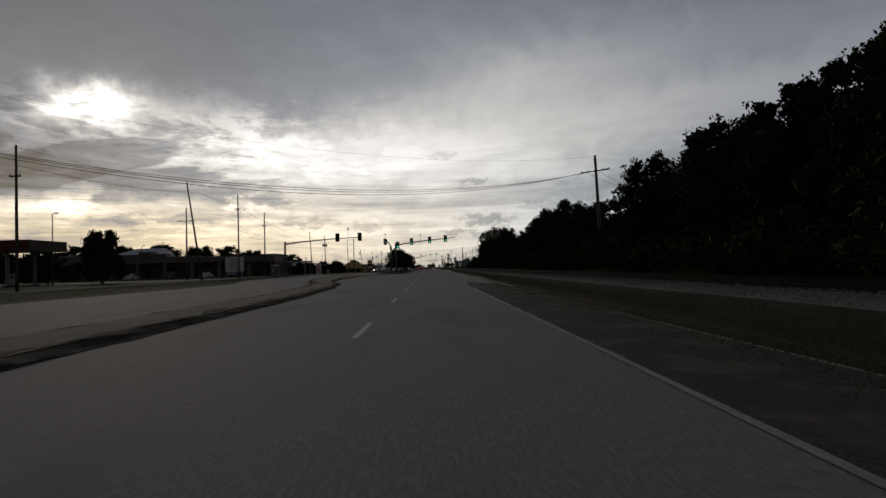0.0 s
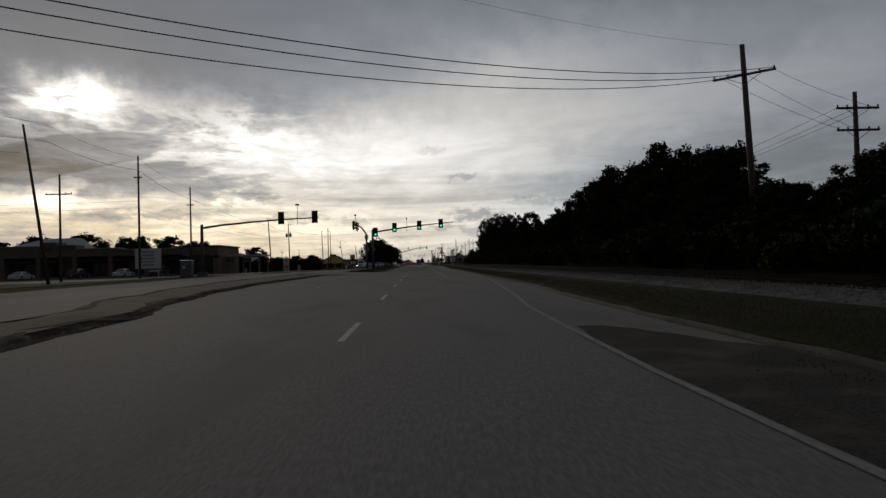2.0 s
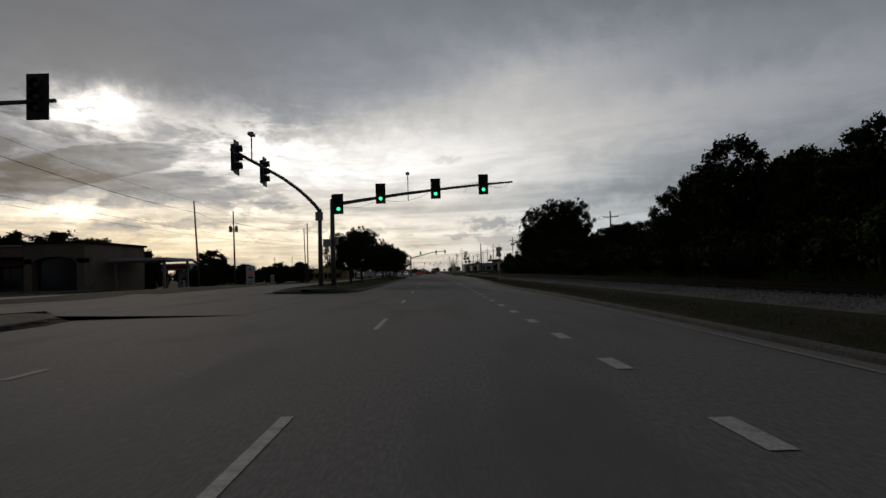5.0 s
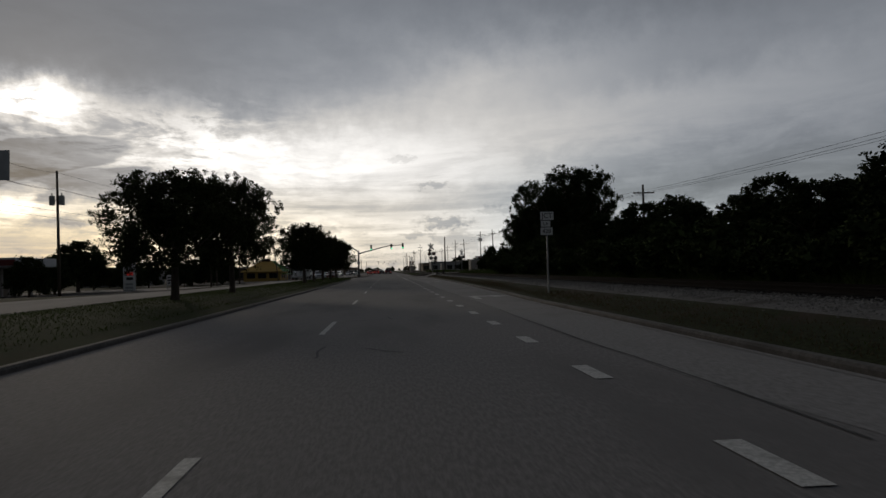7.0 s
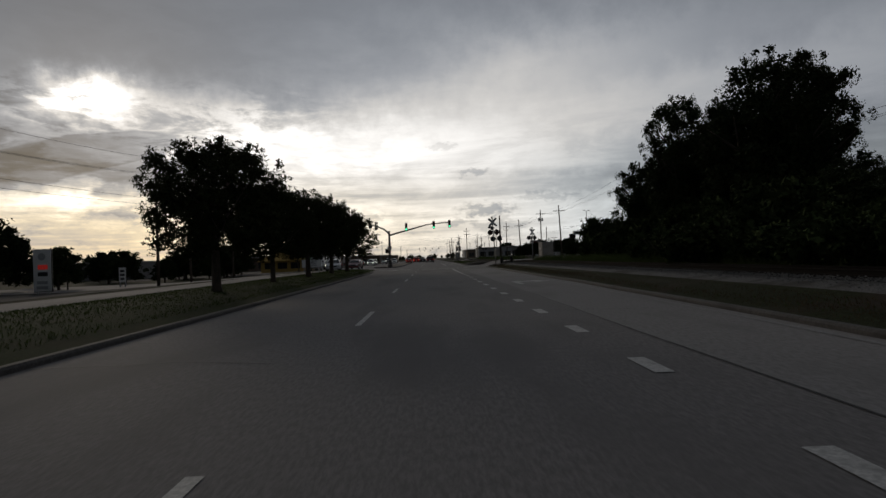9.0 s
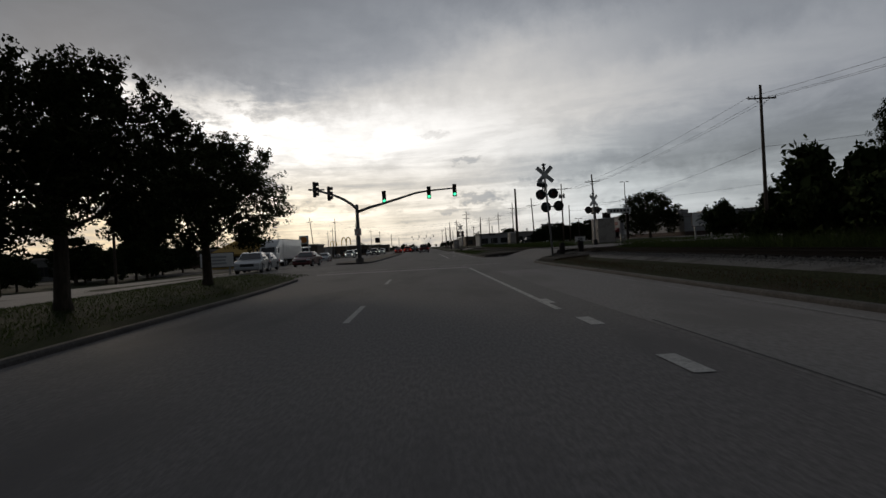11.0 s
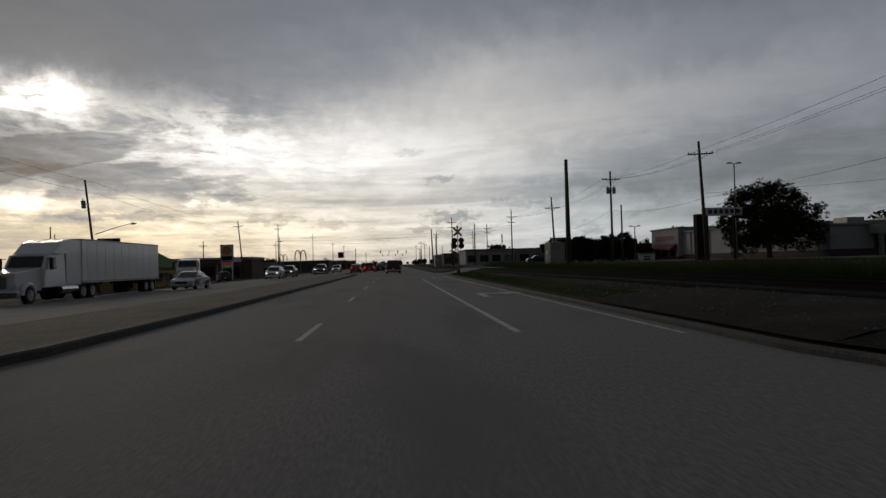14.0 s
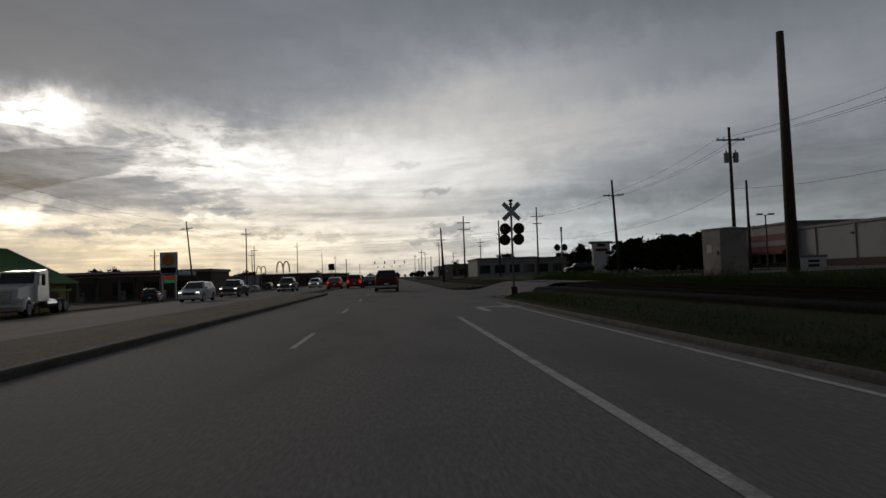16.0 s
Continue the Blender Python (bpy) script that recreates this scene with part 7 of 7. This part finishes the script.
def vehicle(kind, label, paint, lights="off", brake=False):
    """kind: sedan, suv, pickup or van. One model at the origin."""
    L, W, H, belt, r = {"sedan": (4.7, 0.90, 1.44, 0.93, 0.32), "suv": (4.7, 0.94, 1.72, 1.08, 0.36), "pickup": (5.6, 0.99, 1.86, 1.18, 0.40), "van": (5.4, 0.99, 2.05, 1.15, 0.36)}[kind]
    t = thing({"sedan": "car", "suv": "suv", "pickup": "pickup_truck", "van": "van"}[kind], label, "car" if kind in ("sedan", "suv") else kind, "vehicles on the road")
    h = L / 2
    lo = r * 0.72
    body = [(-h, lo + 0.12), (-h + 0.12, lo), (h - 0.15, lo), (h, lo + 0.14), (h - 0.02, belt - 0.26), (h - 0.35, belt - 0.10)]
    if kind == "sedan":
        body += [(h - 1.35, belt), (-h + 1.0, belt + 0.02), (-h + 0.12, belt - 0.02), (-h, belt - 0.2)]
        cab = [(h - 1.30, belt - 0.03), (h - 2.05, H - 0.05), (-0.1, H), (-0.75, H - 0.03), (-h + 0.75, belt - 0.03)]
    elif kind == "suv":
        body += [(h - 1.2, belt), (-h + 0.1, belt + 0.02), (-h, belt - 0.2)]
        cab = [(h - 1.15, belt - 0.03), (h - 1.85, H - 0.05), (0, H), (-h + 0.5, H - 0.06), (-h + 0.12, belt - 0.03)]
    elif kind == "van":
        body += [(h - 0.9, belt), (-h + 0.06, belt + 0.02), (-h, belt - 0.2)]
        cab = [(h - 0.85, belt - 0.03), (h - 1.6, H - 0.06), (0, H), (-h + 0.25, H - 0.04), (-h + 0.08, belt - 0.03)]
    else:
        body += [(h - 1.45, belt), (-0.65, belt), (-h + 0.06, belt - 0.02), (-h, belt - 0.2)]
        cab = [(h - 1.40, belt - 0.03), (h - 2.05, H - 0.05), (0.2, H), (-0.55, H - 0.05), (-0.75, belt - 0.03)]
    part("body", hull(body, lambda y, z: W * (1 - 0.10 * max(0, abs(y) / h - 0.75) * 4 * 0.5)), paint, t, smooth=False)
    top = lambda y, z: W * (0.95 - 0.24 * max(0.0, (z - belt) / (H - belt)))
    cabin = part("cabin", hull(cab, top), paint, t)
    # glass
    f0, f1, b1, b0 = cab[0], cab[1], cab[-2], cab[-1]

    def along(p, q, u):
        return (p[0] + (q[0] - p[0]) * u, p[1] + (q[1] - p[1]) * u)

    for p, q, nm in ((f0, f1, "windscreen"), (b0, b1, "rear_window")):
        a, b = along(p, q, 0.12), along(p, q, 0.88)
        wa, wb = top(*a) * 0.88, top(*b) * 0.86
        pane(cabin, [(-wa, a[0], a[1]), (wa, a[0], a[1]), (wb, b[0], b[1]), (-wb, b[0], b[1])], nm)
    mid = (f1[0] + b1[0]) / 2 if kind != "pickup" else (f1[0] + b1[0]) / 2 + 0.1
    zt, zb = H - 0.16, belt + 0.06
    fr, fb = along(f0, f1, 0.15), along(f0, f1, 0.8)
    rr, rb = along(b0, b1, 0.15), along(b0, b1, 0.8)
    for s in (-1, 1):
        for ya, yb, yc, yd in ((mid + 0.05, fr[0] - 0.12, fb[0] - 0.1, mid + 0.05), (rr[0] + 0.15, mid - 0.05, mid - 0.05, rb[0] + 0.12)):
            pane(cabin, [(s * (top(0, zb) + 0.0), ya, zb), (s * (top(0, zb)), yb, zb), (s * top(0, zt), yc, zt), (s * top(0, zt), yd, zt)], "side_window")
        m = part("mirror", Geo().box(s * (W + 0.02) - 0.09, f0[0] - 0.5, belt + 0.02, s * (W + 0.02) + 0.09, f0[0] - 0.36, belt + 0.18, 0.03), paint, t)
        part("headlight", Geo().box(s * W * 0.74 - 0.15, h - 0.14, belt - 0.33, s * W * 0.74 + 0.15, h + 0.012, belt - 0.20, 0.04), "head_on" if lights == "on" else "head", t)
        part("tail_light", Geo().box(s * W * 0.80 - (0.09 if kind in ("pickup", "van") else 0.17), -h - 0.012, belt - (0.45 if kind in ("pickup", "van", "suv") else 0.26), s * W * 0.80 + (0.09 if kind in ("pickup", "van") else 0.12), -h + 0.1, belt - 0.08, 0.03), "tail_on" if brake else "tail", t)
        d = part("door", Geo().box(s * W - 0.008 if s > 0 else s * W - 0.010, mid - 0.02, lo + 0.12, s * W + 0.010 if s > 0 else s * W + 0.008, mid + 0.95, belt - 0.06, 0.004), paint, t)
        part("door_handle", Geo().box(s * (W + 0.012) - 0.014, mid + 0.06, belt - 0.2, s * (W + 0.012) + 0.014, mid + 0.24, belt - 0.16, 0.006), "chrome", d)
    part("grille", Geo().box(-W * 0.5, h - 0.05, belt - 0.46, W * 0.5, h + 0.015, belt - 0.26, 0.02), "black", t)
    part("front_bumper", Geo().box(-W * 0.93, h - 0.12, lo + 0.02, W * 0.93, h + 0.05, lo + 0.24, 0.05), "chrome" if kind == "pickup" else paint, t)
    part("rear_bumper", Geo().box(-W * 0.93, -h - 0.06, lo + 0.02, W * 0.93, -h + 0.12, lo + 0.24, 0.05), "chrome" if kind == "pickup" else paint, t)
    part("number_plate", Geo().box(-0.17, -h - 0.075, lo + 0.28, 0.17, -h - 0.005, lo + 0.43, 0.004), "sign_white", t)
    if kind == "pickup":
        part("cargo_bed", Geo().box(-W * 0.80, -h + 0.12, belt - 0.40, W * 0.80, -0.85, belt + 0.012, 0.02), "black", t)
        part("tailgate", Geo().box(-W * 0.72, -h - 0.02, belt - 0.5, W * 0.72, -h + 0.05, belt - 0.04, 0.02), paint, t)
    for y in (h - 0.92, -h + 0.98):
        for s in (-1, 1):
            wheel(t, s * (W - 0.10), y, r)
            part("wheel_arch", Geo().tube([(s * (W + 0.004) , y + (r + 0.06) * math.cos(a), r + (r + 0.06) * math.sin(a)) for a in [math.pi * i / 10 for i in range(11)]], 0.02, 5), "black", t)
    part("underbody", Geo().box(-W * 0.8, -h + 0.3, 0.2, W * 0.8, h - 0.3, lo + 0.05, 0.02), "black", t)
    return t


def park(t, x, y, heading, z=None):
    """heading 0: along +y; 180: towards the camera."""
    t.matrix_world = pose(x, y, land(x, y) + 0.012 if z is None else z, 0, 0, heading)
    return t


park(vehicle("pickup", "dark maroon pickup truck with chrome bumper", "maroon", brake=False), -0.3, 303, 0)
park(vehicle("sedan", "dark grey sedan on the road ahead", "blackcar"), -2.6, 327, 2)
park(vehicle("suv", "red suv with lit brake lights", "red", brake=True), -4.6, 328, 2)
park(vehicle("sedan", "red car with lit brake lights", "red", brake=True), -6.9, 326, 3, 0.0)
park(vehicle("sedan", "dark small car far along the road", "blackcar", brake=True), 0.2, 345, 0)
silver = vehicle("sedan", "silver sedan crossing the junction", "silver", "off")
park(silver, -12.2, 211.0, 186)
copy_thing(silver, pose(-13.3, 218.0, land(-13.3, 218.0) + 0.016, 0, 0, 182))
copy_thing(silver, pose(-16.4, 268.0, land(-16.4, 268) + 0.012, 0, 0, 180))
park(vehicle("sedan", "dark red coupe turning at the junction", "maroon", "off"), -11.6, 228.0, 176)
dark = vehicle("pickup", "dark grey pickup truck with headlights on", "darkgrey", "on")
park(dark, -16.9, 317.5, 180)
pale = vehicle("suv", "white suv with headlights on", "white", "on")
park(pale, -16.4, 303.0, 180)
copy_thing(dark, pose(-13.4, 331.0, land(-13.4, 331) + 0.012, 0, 0, 180))
copy_thing(silver, pose(-15.6, 343.0, land(-15.6, 343) + 0.012, 0, 0, 180))
copy_thing(pale, pose(-13.2, 358.0, land(-13.2, 358) + 0.012, 0, 0, 180))
parked = vehicle("sedan", "white car parked before the shops", "white")
park(parked, -67.74, 123.67, 0, land(-67.74, 123.67) + 0.03)
parked2 = vehicle("suv", "dark grey suv parked on a forecourt", "darkgrey")
park(parked2, -58.4, 124.02, 0, land(-58.4, 124.02) + 0.03)
for i, (x, y, a) in enumerate(((-50.8, 123.8, 0), (-45.0, 124.3, 180), (-52, 178, 90), (-30.5, 330, 20), (-33, 338, 10), (-29, 398, 0), (-33, 402, 0), (-38, 404, 5), (44, 336, 90), (30, 346, 90))):
    copy_thing((parked, parked2)[i % 2], pose(x, y, land(x, y) + 0.03, 0, 0, a))


def tractor(t, y, label_sleeper=True):
    """The cab of a road tractor whose nose ends at y + 6 (towards +y)."""
    W = 1.22
    hood = [(y + 3.4, 0.75), (y + 5.9, 0.75), (y + 6.0, 0.95), (y + 5.9, 1.85), (y + 3.4, 2.15)]
    part("hood", hull(hood, lambda yy, z: 1.0 - 0.12 * (yy - y - 3.4) / 2.6), "white", t)
    cab = [(y + 1.0, 0.9), (y + 3.55, 0.9), (y + 3.5, 2.1), (y + 3.0, 2.95), (y + 1.0, 3.1)]
    c = part("cab", hull(cab, lambda yy, z: W * (1 - 0.06 * max(0, z - 2))), "white", t)
    pane(c, [(-1.0, y + 3.47, 2.16), (1.0, y + 3.47, 2.16), (0.95, y + 3.06, 2.85), (-0.95, y + 3.06, 2.85)], "windscreen")
    for s in (-1, 1):
        pane(c, [(s * W * 1.0, y + 2.2, 2.05), (s * W * 1.0, y + 3.3, 2.05), (s * W * 0.955, y + 2.95, 2.8), (s * W * 0.955, y + 2.2, 2.8)], "side_window")
        m = part("mirror", Geo().box(s * 1.5 - 0.1, y + 3.2, 2.0, s * 1.5 + 0.1, y + 3.35, 2.75, 0.03), "black", c)
        part("mirror_arm", Geo().tube([(s * 1.15, y + 3.2, 2.7), (s * 1.5, y + 3.28, 2.7)], 0.02, 5), "black", m)
        part("headlight", Geo().box(s * 0.85 - 0.2, y + 5.85, 0.95, s * 0.85 + 0.2, y + 6.03, 1.25, 0.05), "head", t)
        part("fender", Geo().tube([(s * 1.05, y + 4.9 + 0.62 * math.cos(a), 0.55 + 0.62 * math.sin(a)) for a in [math.pi * i / 8 for i in range(9)]], 0.13, 8), "white", t)
        part("fuel_tank", Geo().tube([(s * 0.98, y - 0.4, 0.75), (s * 0.98, y + 1.6, 0.75)], 0.3, 14), "chrome", t)
    part("grille", Geo().box(-0.55, y + 5.9, 0.95, 0.55, y + 6.05, 1.75, 0.05), "chrome", t)
    part("front_bumper", Geo().box(-1.15, y + 5.8, 0.4, 1.15, y + 6.15, 0.8, 0.06), "chrome", t)
    if label_sleeper:
        part("sleeper", hull([(y - 1.2, 0.9), (y + 1.02, 0.9), (y + 1.02, 3.05), (y + 2.6, 3.0), (y + 1.6, 3.75), (y + 0.6, 3.98), (y - 1.2, 4.0)], lambda yy, z: W), "white", t)
    part("chassis", Geo().box(-0.5, y - 3.2, 0.6, 0.5, y + 5.6, 0.9, 0.02), "black", t)
    for yy in (y + 4.9, y - 1.0, y - 2.3):
        for s in (-1, 1):
            wheel(t, s * 1.02, yy, 0.52, 0.32 if yy > y + 3 else 0.55)


t = thing("semi_truck", "white semi truck with a plain white box trailer", "truck", "vehicles on the road")
tractor(t, 14.5)
tr = part("trailer", Geo().box(-1.28, 0.0, 1.15, 1.28, 13.6, 4.05, 0.04), "white", t)
part("rail", Geo().box(-1.31, 0.0, 1.05, 1.31, 13.6, 1.2, 0.01), "galv", tr)
part("rail", Geo().box(-1.31, 0.0, 3.98, 1.31, 13.6, 4.08, 0.01), "galv", tr)
for i in range(10):
    for s in (-1, 1):
        part("side_rib", Geo().box(s * 1.285 - 0.008, 0.7 + i * 1.35, 1.2, s * 1.285 + 0.008, 0.76 + i * 1.35, 3.98, 0.002), "white", tr)
for s in (-1, 1):
    part("landing_leg", Geo().box(s * 0.8 - 0.06, 10.6, 0.35, s * 0.8 + 0.06, 10.75, 1.1, 0.01), "black", tr)
    part("mud_flap", Geo().box(s * 0.95 - 0.3, 0.75, 0.3, s * 0.95 + 0.3, 0.78, 1.0, 0.004), "black", tr)
    for yy in (1.5, 2.8):
        wheel(t, s * 1.0, yy, 0.5, 0.55)
part("subframe", Geo().box(-0.6, 0.3, 0.75, 0.6, 4.0, 1.1, 0.02), "black", t)
park(t, -22.4, 274.0, 180)
t = thing("tractor_unit", "white day-cab tractor unit parked by the restaurant", "truck", "vehicles on the road")
tractor(t, -2, False)
park(t, -24.3, 292.0, 192)
